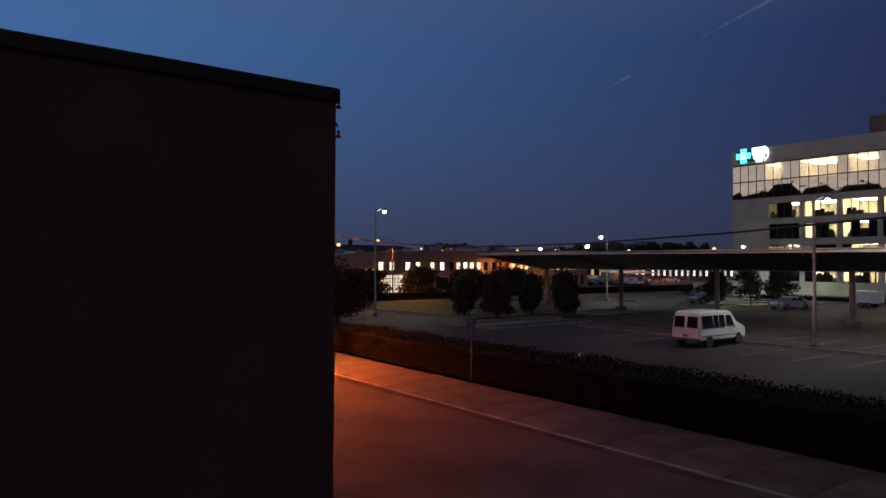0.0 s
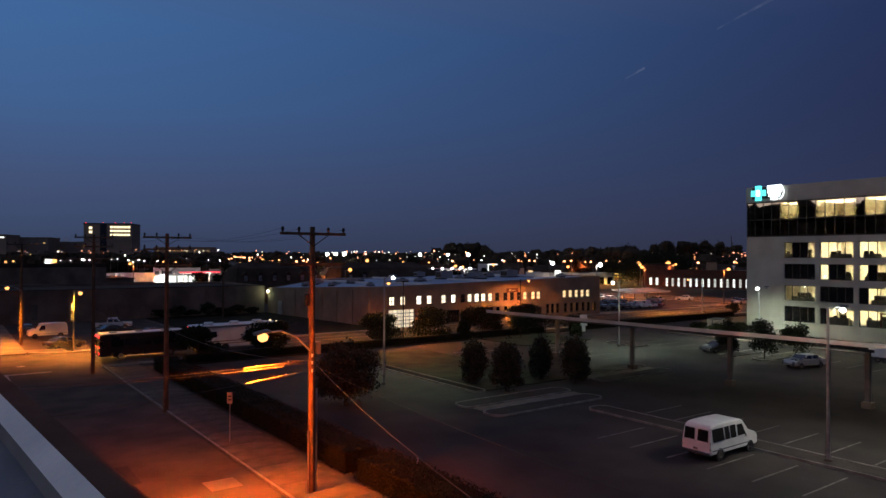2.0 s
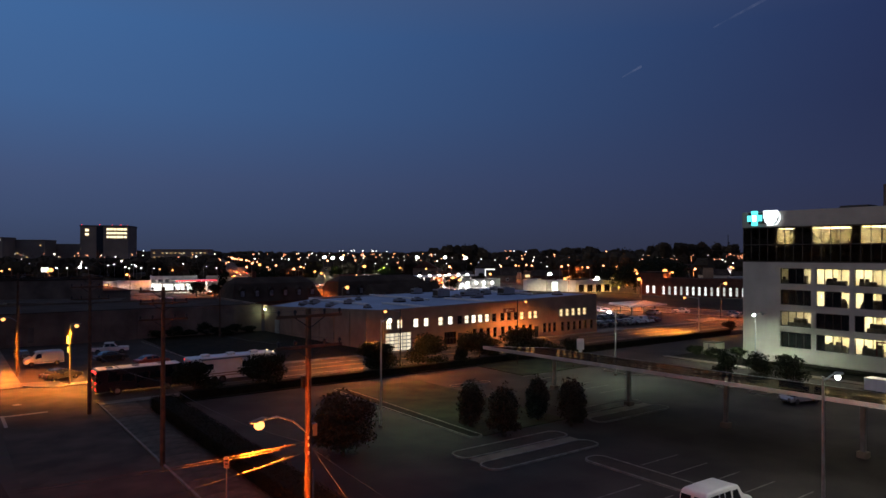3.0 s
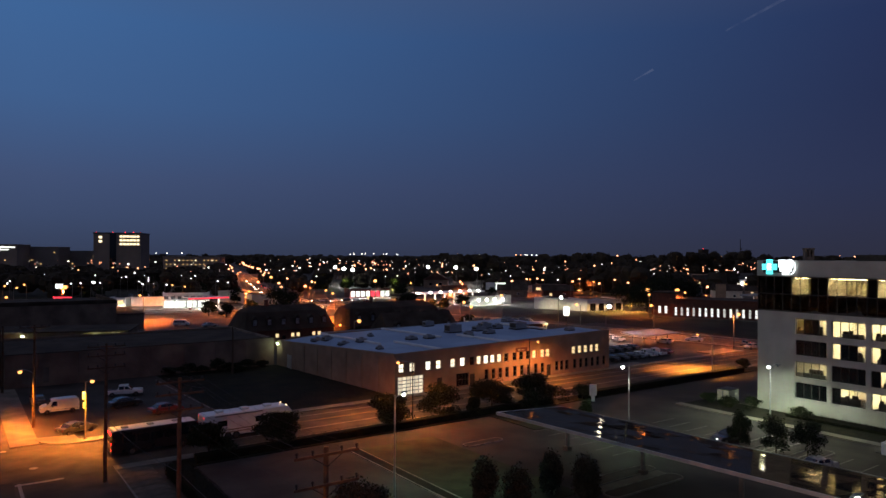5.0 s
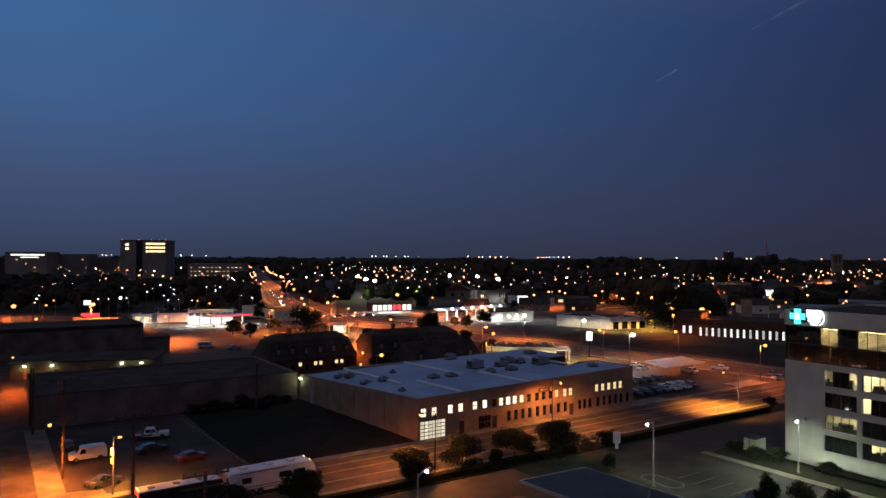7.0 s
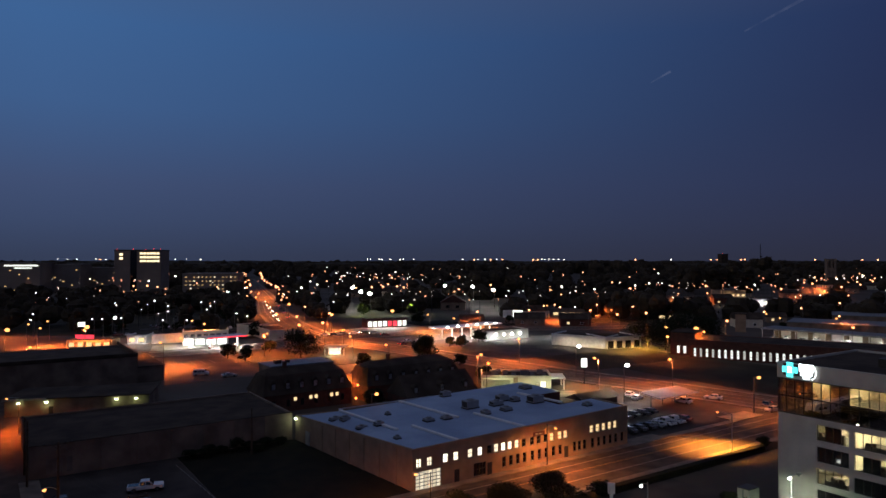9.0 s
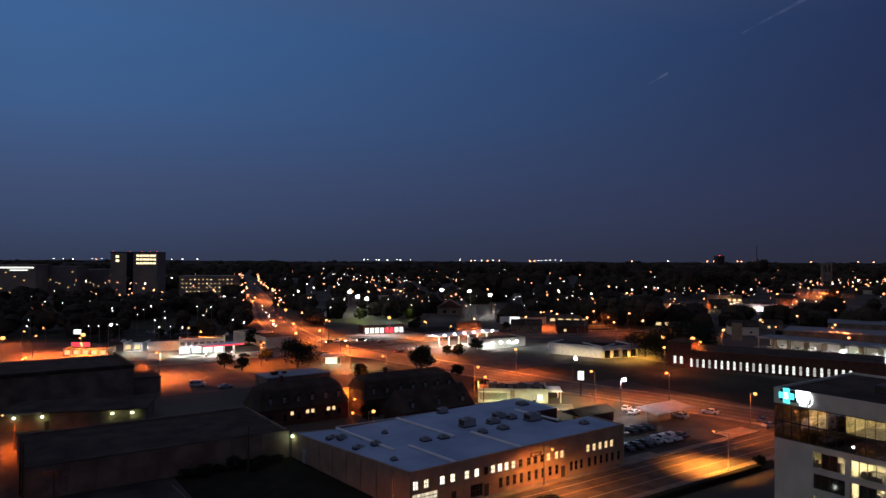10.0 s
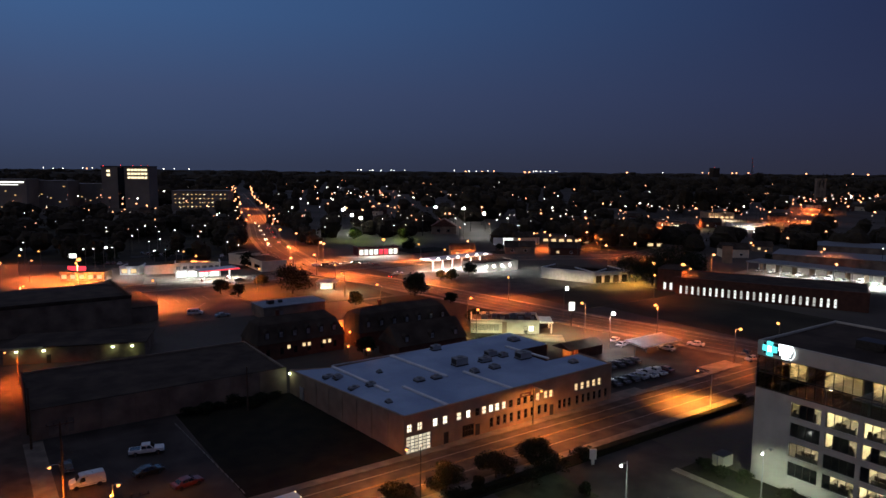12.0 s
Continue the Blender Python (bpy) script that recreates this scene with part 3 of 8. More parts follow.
def near_building():
    """The street side runs a little askew of the grid."""
    e = thing("flat_roof_building", -11.5, -24.0, 0.2, 0, "low dark brick building with a metal-capped parapet", "building")
    k, far = -0.075, 40.0

    def strip(x0, x1, y0, y1, z0, z1, m):
        m.prism([(x0 + k * y0, y0), (x1 + k * y0, y0), (x1 + k * y1, y1), (x0 + k * y1, y1)], z0, z1)
        return m

    part("front_wall", Mesh().box(-34, 0.06, -0.05, 0.35, -0.2, 6.7), M["brick_dark"], e)
    part("side_wall", strip(-0.35, 0.06, 0.35, far, 0, 6.7, Mesh()), M["brick_dark"], e)
    part("back_wall", Mesh().box(-34, k * far, far, far + 0.35, -0.2, 6.7).box(-34.35, -34, 0, far + 0.35, -0.2, 6.7), M["brick_dark"], e)
    part("roof", Mesh().prism([(-34, 0.35), (-0.35, 0.35), (-0.35 + k * far, far), (-34, far)], 5.85, 6.15), M["membrane"], e, "dark grey membrane roof")
    part("front_coping", Mesh().box(-34, 0.11, -0.09, 0.5, 6.7, 6.88), M["tar_roof"], e, "dark parapet cap", soft=0.02)
    part("side_coping", strip(-0.55, 0.12, 0.5, far, 6.7, 6.88, Mesh()), M["tar_roof"], e, "dark parapet cap")
    cant = Mesh()
    p = [(-0.55 + k * 0.5, 0.5, 6.91), (-0.55 + k * far, far, 6.91), (-1.0 + k * far, far, 6.64), (-1.0 + k * 0.5, 0.5, 6.64)]
    q = [(-0.55 + k * 0.5, 0.5, 6.64), (-0.55 + k * far, far, 6.64)]
    part("upstand", strip(-0.98, -0.35, 0.5, far, 6.15, 6.635, Mesh()), M["membrane"], e, "dark membrane upstand")
    cant.poly((p[0], p[1], p[2], p[3])).poly((p[0], p[3], q[0])).poly((p[1], q[1], p[2])).poly((q[0], p[3], p[2], q[1])).poly((p[0], q[0], q[1], p[1]))
    part("flashing", cant, M["roof_pale"], e, "pale sloped membrane flashing")
    part("wire_hook", Mesh().tube(((0.05, 0.15, 6.5), (0.16, 0.15, 6.5), (0.2, 0.15, 6.44)), 0.012, 6), M["dark_metal"], e)
    vent = part("roof_vent", Mesh().tube(((-8, 9, 6.15), (-8, 9, 6.45)), 0.25, 10), M["galv"], e)
    part("vent_cap", Mesh().tube(((-8, 9, 6.45), (-8, 9, 6.6)), [0.42, 0.12], 10), M["galv"], vent)
    return e


near_building()
LB_TOP = 6.85, 7.85


def lb_top(x):
    return LB_TOP[0] + (LB_TOP[1] - LB_TOP[0]) * x / 51.3


def window_unit(parent, x, z, w, h, y, pane_mat, bars=(1, 1), frame_mat=None, depth=0.12, name="window", sill=True):
    """A framed window in an opening; x, z: its lower left corner; the face looks along -y."""
    fm = frame_mat or M["dark_metal"]
    t = 0.07
    win = part(name, Mesh().ring(x, x + w, y, y + depth, z, z + h, t), fm, parent)
    for i in range(1, bars[0]):
        c = x + w * i / bars[0]
        part("mullion", Mesh().box(c - 0.03, c + 0.03, y, y + depth * 0.8, z + t, z + h - t), fm, win)
    for i in range(1, bars[1]):
        c = z + h * i / bars[1]
        part("glazing_bar", Mesh().box(x + t, x + w - t, y + 0.005, y + depth * 0.75, c - 0.03, c + 0.03), fm, win)
    part("pane", Mesh().box(x + t, x + w - t, y + depth * 0.45, y + depth * 0.55, z + t, z + h - t), pane_mat, win)
    if sill:
        part("sill", Mesh().box(x - 0.06, x + w + 0.06, y - 0.22, y, z - 0.09, z - 0.001), M["concrete"], win)
    return win


def long_building():
    e = thing("long_building", 42.5, 62.5, 0, 0, "long two-storey tan commercial building with a pale flat roof", "building")
    upper = [1.2, 3.3, 6.5, 8.6, 11.6, 13.7, 15.7, 17.3, 18.9, 20.4, 22.0, 23.6, 25.6, 27.2, 28.9, 30.5, 32.6, 34.0, 41.0, 42.7, 44.4, 46.1, 47.7]
    lower = [19.0, 20.6, 22.2, 23.8, 25.7, 27.4, 29.1, 30.9, 32.6, 36.4, 37.7, 39.1, 41.3, 43.0, 44.6, 46.3, 47.9, 49.7]
    doors = [8.8, 15.8, 34.2]
    holes = [(x - 0.52, x + 0.52, 3.7, 5.15) for x in upper] + [(x - 0.45, x + 0.45, 0.85, 2.65) for x in lower] + [(x - 0.55, x + 0.55, 0.0, 2.2) for x in doors]
    holes += [(0.5, 5.6, 0.0, 3.1), (12.3, 15.0, 0.3, 2.5)]
    part("wall", holed_wall(51.3, 0, 6.3, 0.35, holes), M["tan_wall"], e)
    # parapet with a slightly rising top, side, back and courtyard walls
    par = Mesh()
    for k in range(12):
        x0, x1 = 51.3 * k / 12, 51.3 * (k + 1) / 12
        par.poly(((x0, 0, 6.3), (x1, 0, 6.3), (x1, 0, lb_top(x1)), (x0, 0, lb_top(x0))))
        par.poly(((x1, 0.3, 6.3), (x0, 0.3, 6.3), (x0, 0.3, lb_top(x0)), (x1, 0.3, lb_top(x1))))
        par.poly(((x0, 0, lb_top(x0)), (x1, 0, lb_top(x1)), (x1, 0.3, lb_top(x1)), (x0, 0.3, lb_top(x0))))
    part("parapet", par, M["tan_wall"], e)
    side, back = Mesh(), Mesh()
    for m, p, q in ((side, (0.0, 0.35, 6.85), (-3.4, 41.0, 5.15)), (back, (-3.05, 41.0, 5.15), (2.6, 33.0, 6.7))):
        d = Vector((q[0] - p[0], q[1] - p[1], 0)).normalized() * 0.35
        w = Vector((d.y, -d.x, 0))
        for n, (u, v) in enumerate(((Vector((0, 0, 0)), w),)):
            a0, b0, a1, b1 = Vector((p[0], p[1], 0)), Vector((q[0], q[1], 0)), Vector((p[0], p[1], 0)) + v, Vector((q[0], q[1], 0)) + v
            za, zb = Vector((0, 0, p[2])), Vector((0, 0, q[2]))
            m.poly((b0, a0, a0 + za, b0 + zb)).poly((a1, b1, b1 + zb, a1 + za)).poly((a0 + za, a1 + za, b1 + zb, b0 + zb)).poly((a0, a1, a1 + za, a0 + za)).poly((b1, b0, b0 + zb, b1 + zb))
    part("side_wall", side, M["tan_wall"], e)
    part("back_wall", back, M["tan_wall"], e)
    part("side_wall", Mesh().box(50.95, 51.3, 0.35, 9.5, 0, lb_top(51.3) - 0.02), M["tan_wall"], e)
    part("back_wall", Mesh().box(2.6, 51.3, 32.65, 33, 0, 7.0), M["tan_wall"], e)
    part("courtyard_wall", Mesh().box(41.5, 51.3, 9.5, 9.8, 0, 7.2).box(41.5, 41.8, 9.8, 19.5, 0, 7.2).box(41.5, 51.3, 19.5, 19.8, 0, 7.4).box(51.0, 51.3, 19.8, 32.65, 0, 7.4), M["brick_dark"], e, "dark wall of the roof courtyard")
    for x in (4.5, 9.5, 14.5, 19.5, 24.5, 29.5):
        part("pilaster", Mesh().box(-0.14 - 0.083 * x, 0.05 - 0.083 * x, x, x + 0.5, 0, 6.3 - 0.04 * x), M["tan_wall"], e, soft=0.02)
    roof = Mesh()

    def sheet(x0, x1, y0, y1):
        roof.poly(((x0, y0, lb_top(x0) - 0.25), (x1, y0, lb_top(x1) - 0.25), (x1, y1, lb_top(x1) - 0.25), (x0, y1, lb_top(x0) - 0.25)))
        roof.poly(((x0, y1, lb_top(x0) - 0.45), (x1, y1, lb_top(x1) - 0.45), (x1, y0, lb_top(x1) - 0.45), (x0, y0, lb_top(x0) - 0.45)))

    sheet(2.2, 41.6, 0.3, 33)
    # the roof falls towards the skewed side wall
    roof.poly(((0.2, 0.3, LB_TOP[0] - 0.25), (2.2, 0.3, lb_top(2.2) - 0.25), (2.2, 33, lb_top(2.2) - 0.25)))
    roof.poly(((0.2, 0.3, LB_TOP[0] - 0.25), (2.2, 33, lb_top(2.2) - 0.25), (-3.15, 40.7, 4.95)))
    sheet(41.6, 51.3, 0.3, 9.6)
    sheet(41.6, 51.3, 19.6, 33)
    part("roof", roof, M["roof_white"], e, "white membrane roof tinted with the sky's blue")
    part("roof_edge", Mesh().box(2.6, 51.35, 32.8, 33.05, 7.0, 7.15), M["metal_flash"], e)
    for x, y0, y1 in ((5.6, 12.6, 32.6), (9.3, 0.4, 13.4), (19.6, 13.4, 32.6), (24.1, 0.4, 14.0), (43.9, 10.4, 23.2)):
        za, lean = lb_top(x) - 0.26, -0.088
        q = [(x - 0.3 + lean * y0, y0), (x + 0.3 + lean * y0, y0), (x + 0.3 + lean * y1, y1), (x - 0.3 + lean * y1, y1)]
        part("roof_curb", Mesh().prism(q, za, za + 0.34), M["roof_pale"], e, "white raised expansion curb", soft=0.04)
    for i, x in enumerate(upper):
        lit = i not in (6, 11, 12, 13, 14)
        pm = E_OFFICE[i % 3] if lit and i < 12 else (E_DIM if lit else M["dark_glass"])
        window_unit(e, x - 0.52, 3.7, 1.04, 1.45, 0.14, pm, (2, 2) if i < 2 else (1, 2))
    for i, x in enumerate(lower):
        window_unit(e, x - 0.45, 0.85, 0.9, 1.8, 0.14, M["dark_glass"], (1, 2))
    for x in doors:
        d = part("door", Mesh().box(x - 0.55, x - 0.47, 0.12, 0.24, 0, 2.2).box(x + 0.47, x + 0.55, 0.12, 0.24, 0, 2.2).box(x - 0.47, x + 0.47, 0.12, 0.24, 2.1, 2.2).box(x - 0.47, x + 0.47, 0.16, 0.21, 0.01, 2.1), M["dark_metal"], e, "dark metal entrance door")
        part("door_handle", Mesh().tube(((x + 0.36, 0.12, 0.85), (x + 0.36, 0.12, 1.25)), 0.02, 6), M["chrome"], d)
    window_unit(e, 12.3, 0.3, 2.7, 2.2, 0.14, M["dark_glass"], (4, 2), name="shop_window")
    gd = part("garage_door", Mesh().box(0.5, 0.62, 0.1, 0.22, 0, 3.1).box(5.48, 5.6, 0.1, 0.22, 0, 3.1).box(0.62, 5.48, 0.1, 0.22, 2.98, 3.1).box(0.62, 5.48, 0.1, 0.22, 0, 0.08), M["galv"], e, "glazed sectional garage door lit from inside")
    for i in range(6):
        for j in range(5):
            x0, z0 = 0.62 + 0.81 * i, 0.08 + 0.58 * j
            part("pane", Mesh().box(x0 + 0.03, x0 + 0.78, 0.15, 0.17, z0 + 0.03, z0 + 0.55), E_DOOR[(i + 2 * j) % 2], gd)
    for i in range(1, 6):
        part("rail", Mesh().box(0.62 + 0.81 * i - 0.05, 0.62 + 0.81 * i + 0.05, 0.12, 0.2, 0.08, 2.98), M["galv"], gd)
    for j in range(1, 5):
        part("rail", Mesh().box(0.62, 5.48, 0.115, 0.205, 0.08 + 0.58 * j - 0.06, 0.08 + 0.58 * j + 0.06), M["galv"], gd)
    sign = part("wall_sign", Mesh().box(25.8, 28.6, -0.12, -0.01, 5.15, 5.95), M["brick_dark"], e, "dark red wall sign with a pale mark")
    part("sign_mark", Mesh().box(26.3, 26.9, -0.15, -0.12, 5.35, 5.75).box(27.1, 27.9, -0.15, -0.12, 5.45, 5.6), M["paint_line"], sign)
    part("side_door", Mesh().box(-3.05, -2.9, 34.6, 36.6, 0.0, 2.7), M["metal_flash"], e, "pale loading door")
    part("floodlight", Mesh().box(-3.7, -3.4, 40.2, 40.8, 4.3, 4.6), E_GREENISH, e)
    part("interior", Mesh().box(0.5, 50.5, 4.5, 4.7, 0.02, 6.0).box(0.5, 50.5, 0.4, 4.5, 3.2, 3.35), M["cream"], e)
    return e


long_building()


def roof_unit(a, b, z, w, d, h, turn=0):
    e = thing("rooftop_unit", a, b, z, turn, "grey rooftop air handling unit on the pale roof", "air conditioner", "rooftop units")
    part("skid", Mesh().box(-w / 2 - 0.08, w / 2 + 0.08, -d / 2 - 0.08, d / 2 + 0.08, 0, 0.2), M["dark_metal"], e)
    part("casing", Mesh().box(-w / 2, w / 2, -d / 2, d / 2, 0.2, h), M["roof_grey"], e, soft=0.04)
    fan = part("fan_ring", Mesh().tube(((0, 0, h), (0, 0, h + 0.18)), min(w, d) * 0.36, 14), M["galv_dull"], e)
    part("fan_guard", Mesh().box(-0.35, 0.35, -0.02, 0.02, h + 0.18, h + 0.2).box(-0.02, 0.02, -0.35, 0.35, h + 0.2, h + 0.22), M["galv"], fan)
    part("louvre", Mesh().box(-w / 2 - 0.02, -w / 2, -d / 2 + 0.12, d / 2 - 0.12, 0.4, h - 0.2), M["dark_metal"], e)
    return e


for x, y, w, d, h in ((0.9, 26.5, 1.6, 1.6, 1.1), (3.6, 17.8, 1.7, 1.2, 1.0), (0.6, 19.0, 2.0, 1.1, 0.8), (0.0, 29.0, 2.2, 1.2, 0.9), (1.8, 8.0, 1.0, 1.0, 0.7), (12.7, 14.8, 1.8, 1.5, 0.8), (16.3, 14.1, 1.8, 1.5, 0.8),
                      (24.6, 12.6, 1.5, 1.5, 1.0), (29.7, 12.4, 2.0, 1.6, 1.0), (25.3, 18.6, 3.0, 2.0, 2.2), (31.0, 17.2, 2.6, 1.6, 1.3), (34.7, 19.9, 2.4, 1.8, 1.6), (39.2, 14.3, 3.0, 2.2, 2.0), (27.6, 31.0, 2.2, 1.4, 1.5),
                      (36.5, 17.8, 1.8, 1.5, 1.2), (45.5, 5.5, 1.6, 1.4, 0.9), (47.0, 26.5, 2.2, 2.2, 1.0), (9.0, 24.0, 0.9, 0.9, 0.7)):
    roof_unit(42.5 + x, 62.5 + y, lb_top(x) - 0.25 if x > 2.2 else 6.62 - (2.2 - x) * (0.08 + y * 0.0085), w, d, h * 0.75)

# office block: the face looks along -a
BAYS = [(5.7 + 5.02 * k, 10.1 + 5.02 * k) for k in range(9)]
ROWS = [(2.5, 4.75), (5.55, 7.75), (8.65, 10.85), (11.7, 13.95)]
LIT = {(0, 1): 1, (0, 2): 1, (0, 3): 1, (1, 0): 1, (1, 2): 1, (1, 3): 1, (2, 2): 2, (2, 1): 2, (3, 0): 1, (3, 1): 1, (3, 2): 1, (3, 3): 1, (0, 5): 1, (1, 5): 1, (2, 4): 1, (3, 5): 1, (3, 4): 1, (2, 6): 1}

PANES = {(3, 0): (0, 3), (0, 1): (1, 2, 3), (2, 1): (0, 3), (2, 2): (0, 2), (1, 2): (1, 2, 3), (3, 3): (0, 1), (1, 3): (0, 1, 3), (3, 4): (2, 3), (0, 3): (0, 2, 3)}


def office_building():
    """Local x runs along the face away from its free corner, y goes into the block."""
    e = thing("office_building", 83.8, 25.0, 0, -90, "six-storey pale concrete office block with lit windows", "building")
    holes = [(x0, x1, z0, z1) for x0, x1 in BAYS for z0, z1 in ROWS]
    part("facade", holed_wall(52, 0, 14.8, 0.55, holes), M["precast"], e)
    part("end_wall", Mesh().box(0, 0.4, 0.55, 24, 0, 20.0), M["precast"], e)
    part("back_wall", Mesh().box(0.4, 52, 23.6, 24, 0, 20.0).box(51.6, 52, 0.55, 23.6, 0, 20.0), M["precast"], e)
    part("fascia", Mesh().box(-0.02, 52, -0.15, 24.1, 20.0, 20.25).box(-0.02, 52, -0.15, 0.3, 20.25, 22.3).box(-0.02, 0.3, 0.3, 24.1, 20.25, 22.3).box(0.3, 52, 23.8, 24.1, 20.25, 22.3), M["precast"], e, "pale concrete parapet band", soft=0.04)
    part("roof", Mesh().box(0.3, 52, 0.3, 23.8, 21.7, 21.95), M["tar_roof"], e)
    part("penthouse", Mesh().box(17.4, 44, 5, 19, 21.95, 25.6), M["block_wall"], e, soft=0.05)
    part("roof_unit", Mesh().box(10, 14, 9, 12, 21.95, 23.2), M["dark_metal"], e, soft=0.05)
    for z in (2.35, 5.0, 8.1, 11.15, 14.75, 17.35):
        part("floor_slab", Mesh().box(0.4, 51.6, 0.56, 9, z - 0.1, z), M["carpet"], e)
    part("core_wall", Mesh().box(0.4, 51.6, 7.4, 7.6, 0, 20.0), M["cream"], e)
    for i, (x0, x1) in enumerate(BAYS):
        for r, (z0, z1) in enumerate(ROWS):
            lit = LIT.get((r, i), 0)
            n = 4
            w = part("window", Mesh().ring(x0, x1, 0.22, 0.34, z0, z1, 0.07), M["dark_metal"], e)
            for k in range(1, n):
                c = x0 + 0.03 + (x1 - x0 - 0.06) * k / n
                part("mullion", Mesh().box(c - 0.035, c + 0.035, 0.22, 0.34, z0 + 0.07, z1 - 0.07), M["dark_metal"], w)
            for k in range(n):
                c0, c1 = x0 + 0.03 + (x1 - x0 - 0.06) * k / n + 0.035, x0 + 0.03 + (x1 - x0 - 0.06) * (k + 1) / n - 0.035
                see = lit and k in PANES.get((r, i), (0, 1, 2, 3) if lit == 1 else (0,))
                part("pane", Mesh().box(c0, c1, 0.27, 0.285, z0 + 0.07, z1 - 0.07), GLASS if see else M["dark_glass"], w)
            part("sill", Mesh().box(x0, x1, -0.06, 0.22, z0 - 0.08, z0 - 0.001), M["precast"], w)
            if i < 8:
                part("partition", Mesh().box(x1 + 0.22, x1 + 0.38, 0.56, 7.4, z0 - 0.45, z1 + 0.3), M["cream"], e)
            if lit:
                part("ceiling_light", Mesh().box(x0 + 0.3, x1 - 0.3, 1.2, 1.8, z1 + 0.06, z1 + 0.09).box(x0 + 0.3, x1 - 0.3, 3.2, 3.8, z1 + 0.06, z1 + 0.09).box(x0 + 0.3, x1 - 0.3, 5.2, 5.8, z1 + 0.06, z1 + 0.09), E_TUBE, e)
    # glazed top storeys
    cw = part("curtain_wall", Mesh().box(0, 52, 0.02, 0.12, 14.8, 14.95).box(0, 52, 0.02, 0.12, 17.32, 17.46).box(0, 52, 0.02, 0.12, 19.86, 20.0), M["dark_metal"], e)
    part("end_curtain", Mesh().box(0.02, 0.1, 0.3, 0.5, 14.8, 20.0), M["dark_metal"], e)
    for k in range(41):
        part("mullion", Mesh().box(1.27 * k, 1.27 * k + 0.07, 0.0, 0.14, 14.8, 20.0), M["dark_metal"], cw)
    for k in range(40):
        x0, x1 = 1.27 * k + 0.07, 1.27 * (k + 1)
        part("pane", Mesh().box(x0, x1, 0.06, 0.075, 14.95, 17.32), MIRROR_PANE, cw)
        part("pane", Mesh().box(x0, x1, 0.06, 0.075, 17.46, 19.86), MIRROR_PANE, cw)
    for k0, k1 in ((4, 6), (8, 12), (13, 16), (17, 19), (22, 25), (28, 30)):
        part("ceiling_light", Mesh().box(1.27 * k0, 1.27 * k1, 1.0, 1.6, 19.7, 19.75).box(1.27 * k0, 1.27 * k1, 3.0, 3.6, 19.7, 19.75).box(1.27 * k0, 1.27 * k1, 5.2, 5.8, 19.7, 19.75), E_TUBE, e)
        part("partition", Mesh().box(1.27 * k0 - 0.12, 1.27 * k0, 0.2, 7.4, 17.35, 20).box(1.27 * k1 + 0.08, 1.27 * k1 + 0.2, 0.2, 7.4, 17.35, 20), M["cream"], e)
    # lit sign: a cross and a shield as plain shapes
    sg = part("roof_sign", Mesh().box(1.0, 5.4, -0.22, -0.16, 20.5, 22.2), M["dark_metal"], e, "glowing rooftop sign of two plain shapes")
    part("cross_shape", Mesh().box(1.6, 2.5, -0.45, -0.24, 20.25, 22.45).box(0.95, 3.15, -0.44, -0.25, 20.9, 21.8), E_CYAN, sg, "cyan glowing cross shape")
    part("cross_core", Mesh().box(1.75, 2.35, -0.48, -0.452, 20.9, 21.8), E_SIGN, sg)
    part("shield_shape", Mesh().prism([(3.45, -0.45), (5.5, -0.45), (5.5, -0.25), (3.45, -0.25)], 21.3, 22.4).prism([(3.65, -0.45), (5.3, -0.45), (5.3, -0.25), (3.65, -0.25)], 20.7, 21.3).prism([(4.0, -0.45), (4.95, -0.45), (4.95, -0.25), (4.0, -0.25)], 20.25, 20.7), E_SIGN, sg, "white glowing shield shape")
    ring = Mesh()
    for q in range(9):
        w0, w1 = radians(-62 + 14 * q), radians(-62 + 14 * (q + 1))
        c = 4.75, 21.36
        ring.poly([(c[0] + r * math.cos(w), -0.46, c[1] + r * math.sin(w)) for r, w in ((1.1, w0), (1.26, w0), (1.26, w1), (1.1, w1))])
    part("shield_outline", ring, E_SIGN, sg, "white glowing curved outline")
    part("red_door", Mesh().box(18.2, 18.4, 0.42, 0.5, 2.36, 4.5).box(19.6, 19.8, 0.42, 0.5, 2.36, 4.5).box(18.4, 19.6, 0.42, 0.5, 4.3, 4.5), M["red_paint"], e)
    return e


